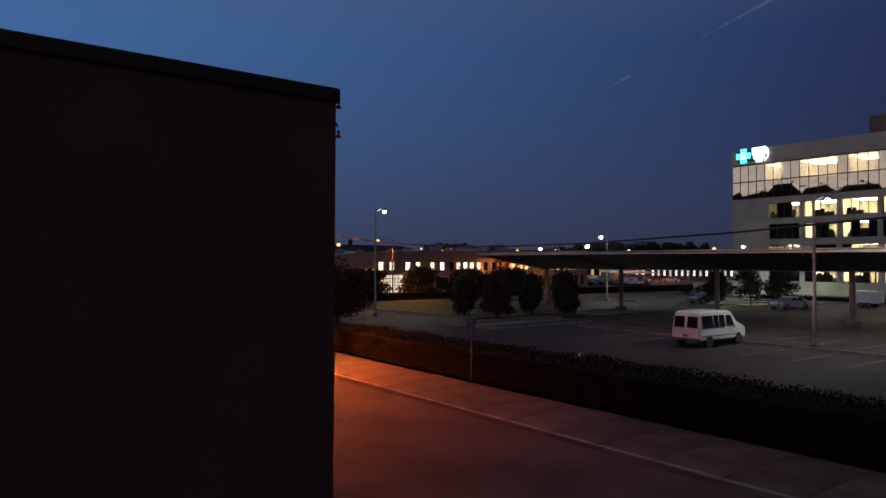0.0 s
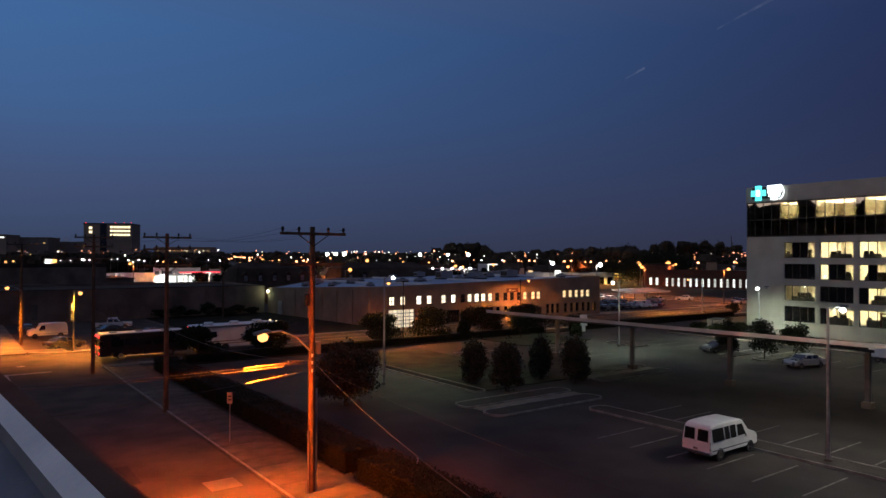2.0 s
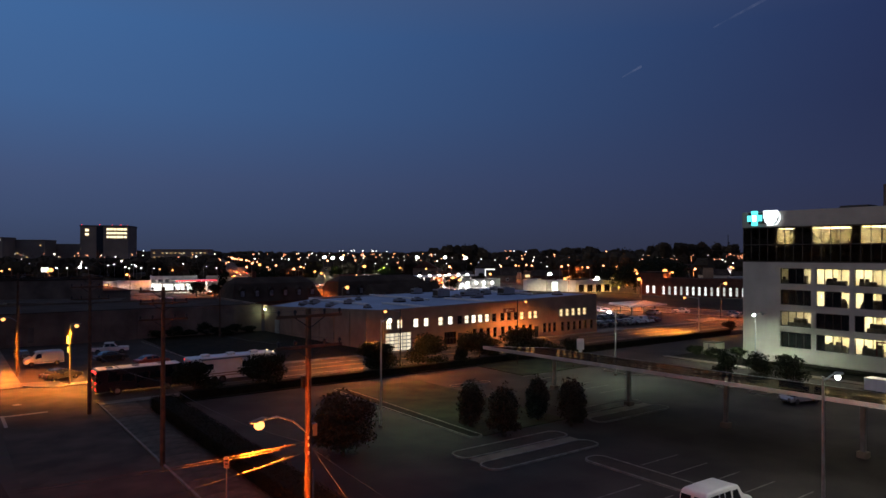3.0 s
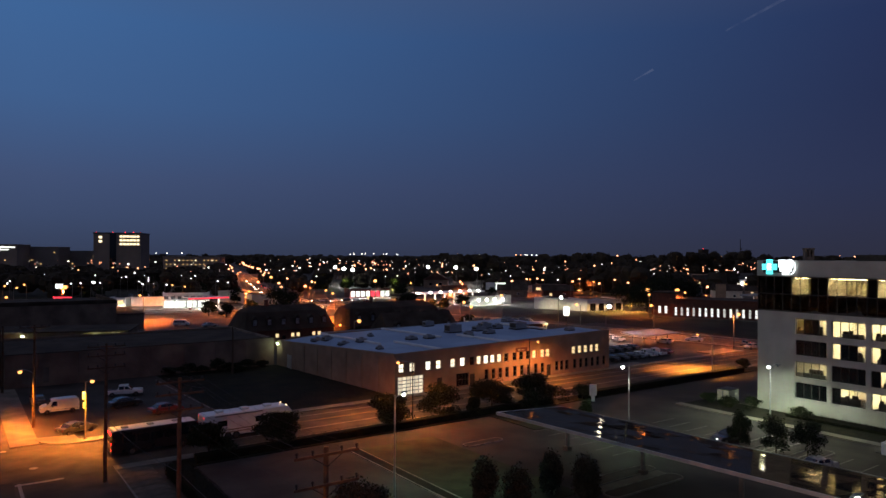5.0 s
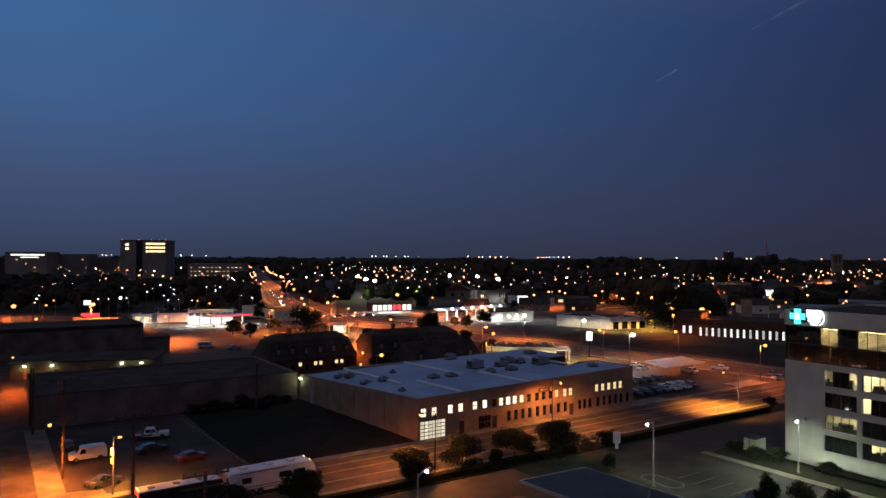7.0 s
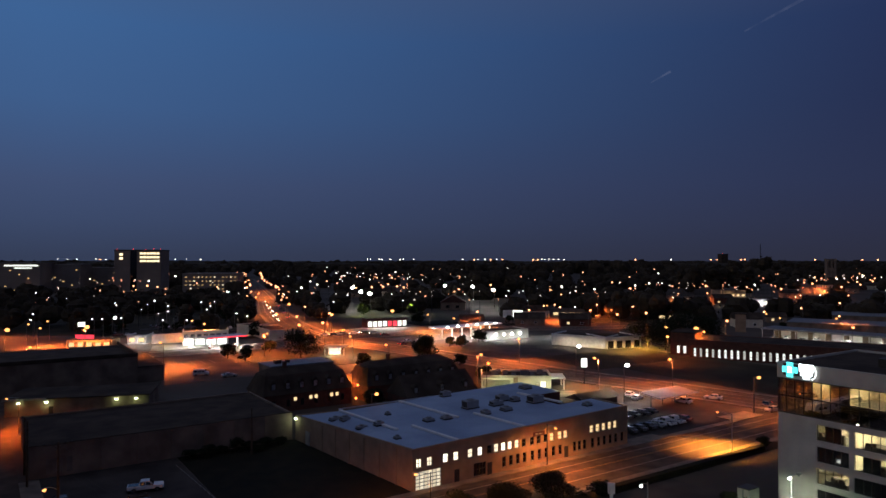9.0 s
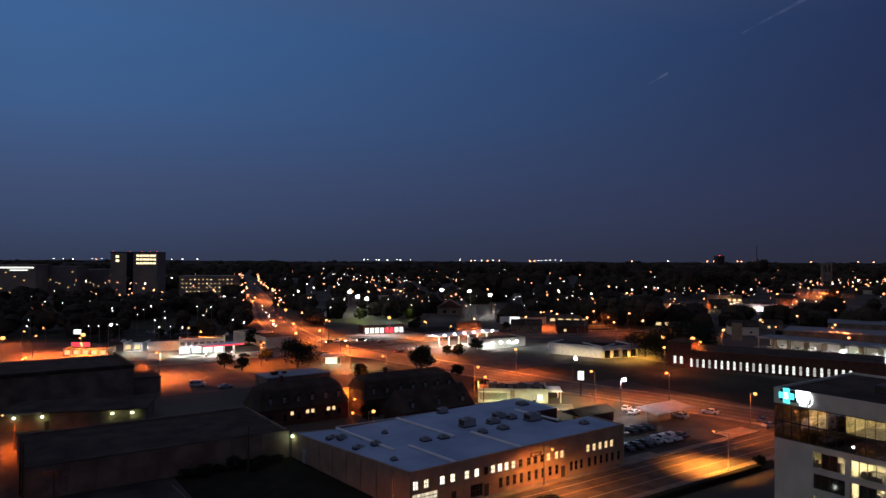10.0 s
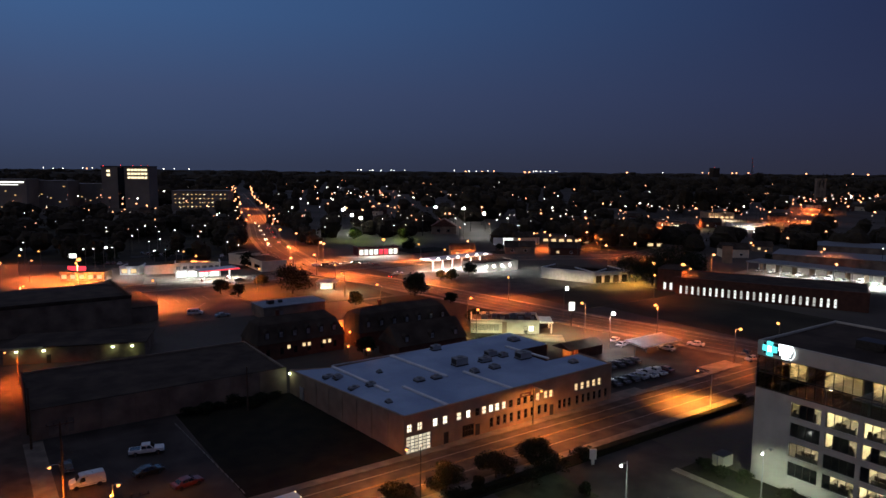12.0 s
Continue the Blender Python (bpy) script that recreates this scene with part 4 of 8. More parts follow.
office_building()
rnd = random.Random(5)
for r, i in sorted(LIT):
    x0, x1 = BAYS[i]
    floor = (2.35, 5.0, 8.1, 11.15)[r]
    for k in range(2):
        x = rnd.uniform(x0 + 0.7, x1 - 0.9)
        d = thing("office_desk", 83.8 + rnd.uniform(1.5, 2.6), 25.0 - x, floor, rnd.choice((0, 90)), "dark office desk inside the lit room", "desk", "office desks")
        part("desktop", Mesh().box(-0.4, 0.4, -0.75, 0.75, 0.71, 0.75), M["bark"], d)
        part("pedestal", Mesh().box(-0.35, 0.35, -0.7, -0.3, 0, 0.71), M["galv_dull"], d)
        part("pedestal", Mesh().box(-0.35, 0.35, 0.3, 0.7, 0, 0.71), M["galv_dull"], d)
    run = thing("low_cabinet", 83.8 + 0.72, 25.0 - (x0 + x1) / 2 + rnd.uniform(-0.8, 0.8), floor, 0, "low dark cabinet run under the office window", "cabinet", "office cabinets")
    w = rnd.uniform(0.9, 1.7)
    part("carcass", Mesh().box(-0.22, 0.22, -w, w, 0, 1.15), M["carpet"], run, soft=0.01)
    for q in range(3):
        x, h = rnd.uniform(-w, w) * 0.8, rnd.uniform(0.25, 0.55)
        part("stack", Mesh().box(-0.15, 0.15, x - 0.2, x + 0.2, 1.15, 1.15 + h), M["bark"], run, "dark pile of office things", soft=0.01)
    if (r, i) in ((3, 0), (1, 0), (1, 2), (2, 2), (2, 1), (1, 3)):
        c = thing("cabinet", 83.8 + 1.0, 25.0 - (x0 + x1) / 2 - 0.3, floor, 0, "tall dark office cabinet near the window", "cabinet", "office cabinets")
        part("carcass", Mesh().box(-0.25, 0.25, -0.9, 0.9, 0, 1.75), M["carpet"], c, soft=0.01)
        part("door", Mesh().box(-0.27, -0.25, -0.88, -0.01, 0.05, 1.7), M["bark"], c)
        part("door", Mesh().box(-0.27, -0.25, 0.01, 0.88, 0.05, 1.7), M["bark"], c)


def canopy():
    """A long mono-pitch deck of dark glazed panels, falling away from the street, on one row of posts."""
    e = thing("panel_canopy", 0, 0, 0, 0, "long carport canopy of dark glossy panels on steel posts", "canopy")
    far, near, high, drop = 24.5, -50.0, 6.0, 1.5

    def front(b):
        return 34.0 - 0.08 * b

    def back(b):
        return 46.7 - 0.08 * b

    def sheet(b0, b1, u0, u1, lift, thick, tilt=0.0):
        """A strip of the sloping deck: u runs from the high front edge (0) to the low back edge (1)."""
        m = Mesh()
        q = []
        for b, u in ((b0, u0), (b0, u1), (b1, u1), (b1, u0)):
            skew = 3.0 * u if b > 20 else 0.0
            q.append((front(b) + (back(b) - front(b)) * u, b + skew, high - drop * u + lift + (tilt if u == u1 else -tilt)))
        low = [(x, y, z - thick) for x, y, z in q]
        m.poly(q).poly(low[::-1])
        for k in range(4):
            m.poly((low[k], low[(k + 1) % 4], q[(k + 1) % 4], q[k]))
        return m

    n, rows, pick = 36, 8, random.Random(88)
    deck = Mesh()
    for k in range(n):
        piece, at = sheet(near + (far - near) * k / n, near + (far - near) * (k + 1) / n, 0, 1, -0.03, 0.12), len(deck.v)
        deck.v += piece.v
        deck.f += [tuple(at + i for i in f) for f in piece.f]
        deck.m += piece.m
    part("deck", deck, M["dark_metal"], e)
    for k in range(n):
        b0 = near + (far - near) * k / n
        for r in range(rows):
            part("panel", sheet(b0 + 0.015, b0 + (far - near) / n - 0.015, 0.01 + 0.98 / rows * r, 0.006 + 0.98 / rows * (r + 1), 0.022, 0.035, pick.uniform(-0.014, 0.014)), M["wet_deck"], e)
    part("front_trim", sheet(near, far, -0.014, 0.0, 0.04, 0.30), M["metal_flash"], e, "pale metal edge trim")
    part("back_trim", sheet(near, far, 1.0, 1.012, 0.02, 0.24), M["galv_dull"], e)
    part("end_trim", sheet(far, far + 0.14, -0.014, 1.012, 0.03, 0.26), M["metal_flash"], e)
    for b in (25.2, 14.4, 3.4, -8.2, -19.0, -29.7, -40.3):
        p = part("post", Mesh().box(43.1, 43.45, b - 0.18, b + 0.18, 0.5, 4.42), M["galv_dull"], e, soft=0.02)
        part("footing", Mesh().box(42.9, 43.65, b - 0.38, b + 0.38, 0, 0.5), M["concrete"], p, soft=0.03)
        arm = Mesh()
        inset = max(0.0, (b - far) * 4.2)
        fa, z = front(b) + 0.4 + inset, 5.56 - 0.135 * inset
        arm.v += [(fa, b - 0.1, z), (44.2, b - 0.1, 4.26), (44.2, b + 0.1, 4.26), (fa, b + 0.1, z), (fa, b - 0.1, z + 0.2), (44.2, b - 0.1, 4.46), (44.2, b + 0.1, 4.46), (fa, b + 0.1, z + 0.2)]
        for q in ((3, 2, 1, 0), (4, 5, 6, 7), (0, 1, 5, 4), (1, 2, 6, 5), (2, 3, 7, 6), (3, 0, 4, 7)):
            arm.f.append(q)
            arm.m.append(0)
        part("arm", arm, M["galv_dull"], p)
    return e


canopy()


def warehouse():
    e = thing("warehouse", -8.4, 104.0, 0, 0, "long dark low warehouse with a pale block wall", "building")
    part("front_wall", Mesh().box(0, 47.0, 0, 0.35, 0, 5.6), M["block_wall"], e)
    part("side_wall", Mesh().box(0, 0.35, 0.35, 27, 0, 5.6), M["block_wall"], e)
    part("back_wall", Mesh().box(46.65, 47, 0.35, 27, 0, 5.6).box(0.35, 46.65, 26.65, 27, 0, 5.6), M["block_wall"], e)
    part("roof", Mesh().box(0.35, 46.65, 0.35, 26.65, 5.0, 5.2), M["tar_roof"], e)
    part("coping", Mesh().box(-0.05, 47.05, -0.05, 0.4, 5.6, 5.7).box(-0.05, 0.4, 0.4, 27.05, 5.6, 5.7), M["tar_roof"], e)
    for x in (5, 11, 17, 23, 29, 35, 41):
        part("buttress", Mesh().box(x, x + 0.6, -0.18, 0, 0, 5.3), M["block_wall"], e)
    part("painted_panel", Mesh().box(2.5, 6.5, -0.03, -0.002, 0.6, 3.2), M["concrete"], e, "faded pale painted panel")
    part("door", Mesh().box(-0.06, -0.002, 5, 6, 0.05, 2.2), M["dark_metal"], e)
    part("window", Mesh().box(-0.06, -0.002, 12, 14, 1.4, 2.6), M["dark_glass"], e)
    e2 = thing("warehouse", -62.0, 190.0, 0, 0, "big dark flat-roofed warehouse behind the first", "building")
    part("front_wall", Mesh().box(0, 86, 0, 0.4, 0, 8.2), M["block_wall"], e2)
    part("side_wall", Mesh().box(85.6, 86, 0.4, 34, 0, 8.2).box(0, 0.4, 0.4, 34, 0, 8.2).box(0.4, 85.6, 33.6, 34, 0, 8.2), M["block_wall"], e2)
    part("roof", Mesh().box(0.4, 85.6, 0.4, 33.6, 7.9, 8.1), M["tar_roof"], e2)
    part("parapet_cap", Mesh().box(-0.1, 86.1, -0.12, 0.5, 8.2, 9.3).box(85.5, 86.1, 0.5, 34, 8.2, 9.3), M["tar_roof"], e2)
    part("lean_to", Mesh().box(86, 94, 2, 30, 0, 4.6), M["block_wall"], e2)
    part("lean_to_roof", Mesh().box(86, 94.3, 1.7, 30.3, 4.6, 4.8), M["tar_roof"], e2)
    for x in range(6, 86, 10):
        part("pilaster", Mesh().box(x, x + 0.5, -0.15, -0.002, 0, 8.0), M["block_wall"], e2)
    e3 = thing("low_shed", -10.5, 161.0, 0, -20, "dark low shed with small greenish wall lamps", "building")
    part("wall", Mesh().box(0, 32, 0, 15, 0, 3.9), M["block_wall"], e3)
    part("roof", Mesh().box(-0.4, 32.4, -0.4, 15.4, 3.9, 4.15), M["tar_roof"], e3)
    part("fascia", Mesh().box(-0.4, 9.0, -0.55, -0.4, 3.8, 4.3), M["paint_line"], e3, "pale painted roof edge")
    part("door", Mesh().box(9.5, 10.5, -0.05, -0.002, 0, 2.1), M["dark_metal"], e3)
    for x in (3.0, 9.0, 24.5, 29.0):
        part("wall_lamp", Mesh().box(x - 0.3, x + 0.3, -0.35, -0.01, 3.0, 3.3), E_GREENISH, e3)


warehouse()
for x in (3.0, 9.0, 24.5, 29.0):
    lamp(-10.5 + 0.94 * x - 0.3, 161.0 - 0.342 * x - 0.8, 2.7, 45, (0.85, 1.0, 0.42))
lamp(38.4, 102.6, 4.1, 40, (0.8, 1.0, 0.6))


def mansard_building(a, b, length, depth, label, dormers):
    """Brick apartment block under a steep dark roof with a row of dormers."""
    e = thing("mansard_building", a, b, 0, 0, label, "building", "dark mansard buildings")
    part("wall", Mesh().box(0, length, 0, depth, 0, 4.2), M["brick_dark"], e)
    ro = Mesh()
    i = 2.6
    lo = [(-0.3, -0.3, 4.2), (length + 0.3, -0.3, 4.2), (length + 0.3, depth + 0.3, 4.2), (-0.3, depth + 0.3, 4.2)]
    hi = [(i * 0.5, i, 8.6), (length - i * 0.5, i, 8.6), (length - i * 0.5, depth - i, 8.6), (i * 0.5, depth - i, 8.6)]
    for k in range(4):
        ro.poly((lo[k], lo[(k + 1) % 4], hi[(k + 1) % 4], hi[k]))
    rdg = [(length * 0.12, depth / 2, 10.0), (length * 0.88, depth / 2, 10.0)]
    ro.poly((hi[0], hi[1], rdg[1], rdg[0])).poly((hi[1], hi[2], rdg[1])).poly((hi[2], hi[3], rdg[0], rdg[1])).poly((hi[3], hi[0], rdg[0]))
    ro.poly((lo[3], lo[2], lo[1], lo[0]))
    part("roof", ro, M["tar_roof"], e)
    for k in range(dormers):
        x = length * (k + 0.7) / (dormers + 0.4)
        dm = Mesh().box(x - 0.6, x + 0.6, 0.3, 2.2, 5.4, 7.0)
        dm.poly(((x - 0.75, 0.15, 7.0), (x + 0.75, 0.15, 7.0), (x, 0.15, 7.8)))
        dm.poly(((x - 0.75, 0.15, 7.0), (x, 0.15, 7.8), (x, 2.4, 7.8), (x - 0.75, 2.4, 7.0))).poly(((x, 0.15, 7.8), (x + 0.75, 0.15, 7.0), (x + 0.75, 2.4, 7.0), (x, 2.4, 7.8)))
        d = part("dormer", dm, M["tar_roof"], e)
        part("window", Mesh().box(x - 0.42, x + 0.42, 0.26, 0.299, 5.55, 6.85), M["curtained"], d, "pale curtained dormer window")
    for k in range(dormers):
        x = length * (k + 0.7) / (dormers + 0.4)
        part("window", Mesh().box(x - 0.45, x + 0.45, -0.05, -0.002, 1.2, 2.8), M["dark_glass"], e)
    part("chimney", Mesh().box(length * 0.3, length * 0.3 + 0.9, depth / 2 - 0.4, depth / 2 + 0.4, 9.4, 11.4), M["brick_dark"], e)
    return e


m1 = mansard_building(41.5, 129.5, 23.5, 12, "dark brick apartment block with a steep dormered roof", 6)
for x in (8.1, 12.2, 13.6, 17.9, 19.4):
    part("lit_window", Mesh().box(x - 0.4, x + 0.4, -0.06, -0.002, 2.4, 3.3), E_DIM, m1, "small warm lit window")
m2 = mansard_building(68.5, 127.0, 30.0, 12, "larger dark brick block with a steep dormered roof", 7)
wing = Mesh().poly(((2.2, -16.3, 3.6), (23.8, -16.3, 3.6), (23.4, -11, 8.4), (2.6, -11, 8.4))).poly(((23.8, -5.7, 3.6), (2.2, -5.7, 3.6), (2.6, -11, 8.4), (23.4, -11, 8.4)))
wing.poly(((23.8, -16.3, 3.6), (23.8, -5.7, 3.6), (23.4, -11, 8.4))).poly(((2.2, -5.7, 3.6), (2.2, -16.3, 3.6), (2.6, -11, 8.4)))
part("wing_wall", Mesh().box(2.5, 23.5, -16, -6, 0, 3.6).box(9, 15, -6, -0.01, 0, 3.6), M["brick_dark"], m2)
part("wing_roof", wing, M["tar_roof"], m2, "steep dark roof of the low wing")
for x in (5.2, 13.0, 20.4):
    dm = Mesh().box(x - 0.6, x + 0.6, -15.4, -13.2, 4.4, 5.9)
    dm.poly(((x - 0.75, -15.5, 5.9), (x + 0.75, -15.5, 5.9), (x, -15.5, 6.6))).poly(((x - 0.75, -15.5, 5.9), (x, -15.5, 6.6), (x, -12.6, 6.6), (x - 0.75, -12.6, 5.9))).poly(((x, -15.5, 6.6), (x + 0.75, -15.5, 5.9), (x + 0.75, -12.6, 5.9), (x, -12.6, 6.6)))
    part("window", Mesh().box(x - 0.42, x + 0.42, -15.44, -15.401, 4.55, 5.8), M["curtained"], part("dormer", dm, M["tar_roof"], m2), "pale curtained dormer window")
link = part("entrance_wall", Mesh().box(-3.2, -0.31, 8.6, 9.0, 0, 6.4), M["tan_wall"], m2, "pale orange-lit entrance wall")
part("doorway", Mesh().box(-2.4, -1.3, 8.5, 8.597, 0, 2.3).box(-1.6, -0.7, 8.5, 8.597, 3.2, 4.5), M["dark_glass"], link)
lamp(66.9, 134.6, 4.2, 1300, SODIUM_WALL, 0.3)
lamp(62.0, 121.0, 2.4, 160, SODIUM, 0.2)

# ---------------------------------------------------------------- poles, lamps, wires


def insulator(parent, x, y, z):
    part("insulator", Mesh().tube(((x, y, z), (x, y, z + 0.08), (x, y, z + 0.12), (x, y, z + 0.26)), [0.05, 0.05, 0.09, 0.05], 6), M["dark_metal"], parent)


def utility_pole(a, b, h, arms, label, arm_half=1.75, gear=False):
    e = thing("utility_pole", a, b, 0, 0, label, "utility pole", "utility poles")
    part("pole", Mesh().tube(((0, 0, 0), (0, 0, h * 0.5), (0, 0, h)), [0.20, 0.17, 0.13], 10), M["pole_wood"], e)
    for z in arms:
        arm = part("crossarm", Mesh().box(-arm_half, arm_half, -0.21, -0.11, z - 0.07, z + 0.07), M["pole_wood"], e, soft=0.01)
        for x in (-arm_half + 0.12, -arm_half * 0.45, arm_half * 0.45, arm_half - 0.12):
            insulator(arm, x, -0.16, z + 0.07)
        part("brace", Mesh().tube(((-0.8, -0.16, z - 0.06), (0, -0.16, z - 0.6)), 0.025, 5), M["dark_metal"], arm)
        part("brace", Mesh().tube(((0.8, -0.16, z - 0.06), (0, -0.16, z - 0.6)), 0.025, 5), M["dark_metal"], arm)
    if gear:
        part("conduit", Mesh().tube(((0.24, -0.05, 0.05), (0.24, -0.05, 5.2)), 0.05, 6), M["galv"], e, "grey metal riser conduit")
        part("conduit", Mesh().tube(((-0.22, -0.12, 0.05), (-0.22, -0.12, 3.2)), 0.04, 6), M["galv"], e)
        part("fuse_cutout", Mesh().box(-0.35, -0.2, -0.1, 0.1, 9.3, 9.9), M["dark_metal"], e)
        part("junction_box", Mesh().box(0.17, 0.42, -0.15, 0.1, 6.9, 7.5), M["galv_dull"], e)
    return e


def lamp_arm(parent, base_z, reach, head_z, toward, name="lamp_arm", bulb=None, head_len=0.7, globe=0.2):
    """A curved bracket and a cobra-head luminaire; toward: unit direction on plan."""
    tx, ty = toward
    pts = [(0, 0, base_z), (tx * reach * 0.35, ty * reach * 0.35, base_z + (head_z - base_z) * 0.75), (tx * reach * 0.7, ty * reach * 0.7, head_z + 0.12), (tx * reach, ty * reach, head_z + 0.1)]
    arm = part(name, Mesh().tube(pts, 0.045, 6), M["galv"], parent)
    part("lamp_head", Mesh().tube(((tx * (reach - 0.25), ty * (reach - 0.25), head_z + 0.12), (tx * reach, ty * reach, head_z + 0.15), (tx * (reach + head_len), ty * (reach + head_len), head_z + 0.1)), [0.07, 0.13, 0.08], 8), M["galv_dull"], arm)
    part("lens", Mesh().ball((tx * (reach + 0.2), ty * (reach + 0.2), head_z - 0.10), globe * 0.78, 12, 8, 0.85), bulb or E_SODIUM, arm, "glowing lamp lens")
    return arm


p1 = utility_pole(-0.35, -0.6, 13.2, (12.85, 11.35), "tall wooden utility pole with crossarms and a street lamp", gear=True)
lamp_arm(p1, 7.0, 2.75, 8.1, (-0.96, -0.27), globe=0.32)
utility_pole(-1.5, 22.0, 13.4, (13.1, 12.2, 11.0), "wooden utility pole with three crossarms")
utility_pole(-3.0, 43.5, 13.8, (13.5, 12.6, 11.4), "wooden utility pole by the crossing")
p4 = utility_pole(-6.8, 72.2, 13.4, (13.1,), "wooden utility pole with a street lamp at the corner")
lamp_arm(p4, 7.0, 1.9, 7.6, (-0.78, -0.35), globe=0.32)
utility_pole(-8.9, 100.0, 11.0, (), "plain dark wooden pole by the warehouse")
utility_pole(-8.9, 108.0, 10.0, (), "plain dark wooden pole by the warehouse")
utility_pole(28.0, 98.0, 9.0, (), "plain wooden pole on the dark lawn")
utility_pole(-9.7, -44.0, 9.0, (), "wooden service pole beside the street")


def wire(points, r, mat, label, sag=0.6):
    """A hanging cable through its supports."""
    pts = []
    for p, q in zip(points, points[1:]):
        for k in range(12):
            t = k / 12
            pts.append((p[0] + (q[0] - p[0]) * t, p[1] + (q[1] - p[1]) * t, p[2] + (q[2] - p[2]) * t - sag * 4 * t * (1 - t)))
    pts.append(points[-1])
    solid("cable", Mesh().tube(pts, r, 5), M[mat], label=label, category="cable", group="overhead cables")


for x in (-1.63, -0.79, 0.79, 1.63):
    wire([(x - 0.35, -0.76, 13.1), (x - 1.5, 21.8, 13.35), (x - 3.0, 43.3, 13.75), (x - 7.4, 71.8, 13.35)], 0.006, "dark_metal", "thin dark overhead power line")
for x in (-1.63, 1.63):
    wire([(x - 0.35, -0.76, 11.6), (x - 1.5, 21.8, 12.45), (x - 3.0, 43.3, 12.85)], 0.006, "dark_metal", "thin dark overhead power line")
for z0, z1, b, n in ((6.62, 6.5, 0.1, 1), (6.50, 6.35, 0.25, 2), (6.12, 5.95, -3.6, 3)):
    wire([(-0.5, -0.6, z0), (-12.55, b, z1)], 0.012, "cable", "service cable from the pole to the low building", 0.12)
    # added sleeve: thickens the cable where the lamp makes it shine
    e = thing("splice_case", -0.5, -0.6, 0, 0, "added sleeve thickening the lamp-lit stretch of service cable", "splice case", "cable splice cases")
    t0, t1 = ((0.035, 0.27), (0.10, 0.27), (0.06, 0.29))[n - 1]
    ends = [Vector((-12.05 * t, (b + 0.6) * t, z0 + (z1 - z0) * t - 0.48 * t * (1 - t))) for t in (t0, t0 + 0.01, t1 - 0.01, t1)]
    part("case", Mesh().tube(ends, [0.02, 0.055, 0.055, 0.02], 8), M["splice"], e)
    for q in (0.2, 0.8):
        at = ends[1].lerp(ends[2], q)
        part("clamp", Mesh().box(at.x - 0.03, at.x + 0.03, at.y - 0.03, at.y + 0.03, at.z - 0.07, at.z + 0.09), M["galv"], e)
wire([(-0.4, -0.8, 6.6), (-9.0, -43.9, 7.0)], 0.016, "cable", "thick telecom cable across the street", 1.5)
wire([(-0.35, -0.8, 6.4), (1.2, -44.5, 6.4)], 0.010, "cable", "thin telecom cable along the pavement", 1.2)
wire([(-0.4, -0.5, 6.55), (-1.5, 22.0, 6.3), (-3.0, 43.5, 6.4)], 0.022, "cable", "telecom cable from pole to pole", 0.5)
e = thing("pole_tag", -0.35, -0.82, 0, 0, "row of small pale tags nailed to the pole", "pole tag")
for z in (6.05, 6.45, 6.8):
    part("tag", Mesh().box(-0.12, -0.04, -0.02, 0.0, z, z + 0.16), M["white_paint"], e)


def street_lamp(a, b, h, reach, toward, label, mat="galv", bulb=None, globe=0.22, group="street lamps"):
    e = thing("street_lamp", a, b, 0, 0, label, "street lamp", group)
    part("pole", Mesh().tube(((0, 0, 0.25), (0, 0, h)), [0.11, 0.07], 10), M[mat], e)
    part("base", Mesh().tube(((0, 0, 0), (0, 0, 0.25)), 0.22, 10), M["concrete"], e)
    lamp_arm(e, h - 0.25, reach, h - 0.1, toward, bulb=bulb, globe=globe)
    return e


for a, b, h in ((62.0, 121.0, 3.0), (66.4, 128.6, 4.6)):
    e = thing("globe_lamp", a, b, 0, 0, "short lamp post with an orange globe", "street lamp", "globe lamps")
    part("pole", Mesh().tube(((0, 0, 0), (0, 0, h - 0.2)), 0.06, 6), M["dark_metal"], e)
    part("globe", Mesh().ball((0, 0, h), 0.32, 10, 6), E_SODIUM, e)
l2 = street_lamp(-2.2, 61.9, 7.3, 0.55, (0.9, -0.4), "yellow-lit concrete street lamp at the corner", "concrete", globe=0.32)
part("traffic_box", Mesh().box(-0.35, -0.12, -0.2, 0.2, 5.0, 5.9), M["metal_flash"], l2)
part("traffic_box", Mesh().box(-0.3, -0.12, -0.15, 0.15, 3.9, 4.6), M["metal_flash"], l2)
street_lamp(106.3, 47.2, 7.4, 2.8, (-0.1, 1.0), "grey steel street lamp on the cross street", globe=0.3)
street_lamp(70.3, 60.9, 7.6, 2.6, (-0.2, -1.0), "street lamp before the long building", "dark_metal", globe=0.3)
street_lamp(36.2, 47.6, 8.2, 1.9, (-0.9, 0.4), "street lamp on the verge facing the long building", "dark_metal", globe=0.3)
street_lamp(25.9, -13.1, 8.9, 1.3, (1.0, -0.1), "grey lot lamp post with a white lamp", "galv", E_WHITE, 0.19, "lot lamps")
street_lamp(56.6, 27.1, 8.6, 1.2, (-1.0, -0.1), "grey lot lamp post with a white lamp", "galv", E_WHITE, 0.26, "lot lamps")
street_lamp(17.5, 21.9, 9.9, 1.2, (1.0, 0.5), "thin lot lamp post near the cross street", "galv", E_WHITE, 0.2, "lot lamps")
ol = street_lamp(78.3, 20.0, 7.6, 1.0, (-0.9, -0.3), "lot lamp post by the office, one head lit", "galv", E_WHITE, 0.26, "lot lamps")
# post for the added lamp behind the camera
street_lamp(-1.0, -68.0, 8.2, 2.2, (-1.0, 0.0), "added unseen street lamp behind the camera", "pole_wood", globe=0.3)
street_lamp(-8.4, 141.0, 8.0, 2.0, (-1.0, 0.0), "street lamp beside the warehouse wall", "pole_wood", globe=0.3)
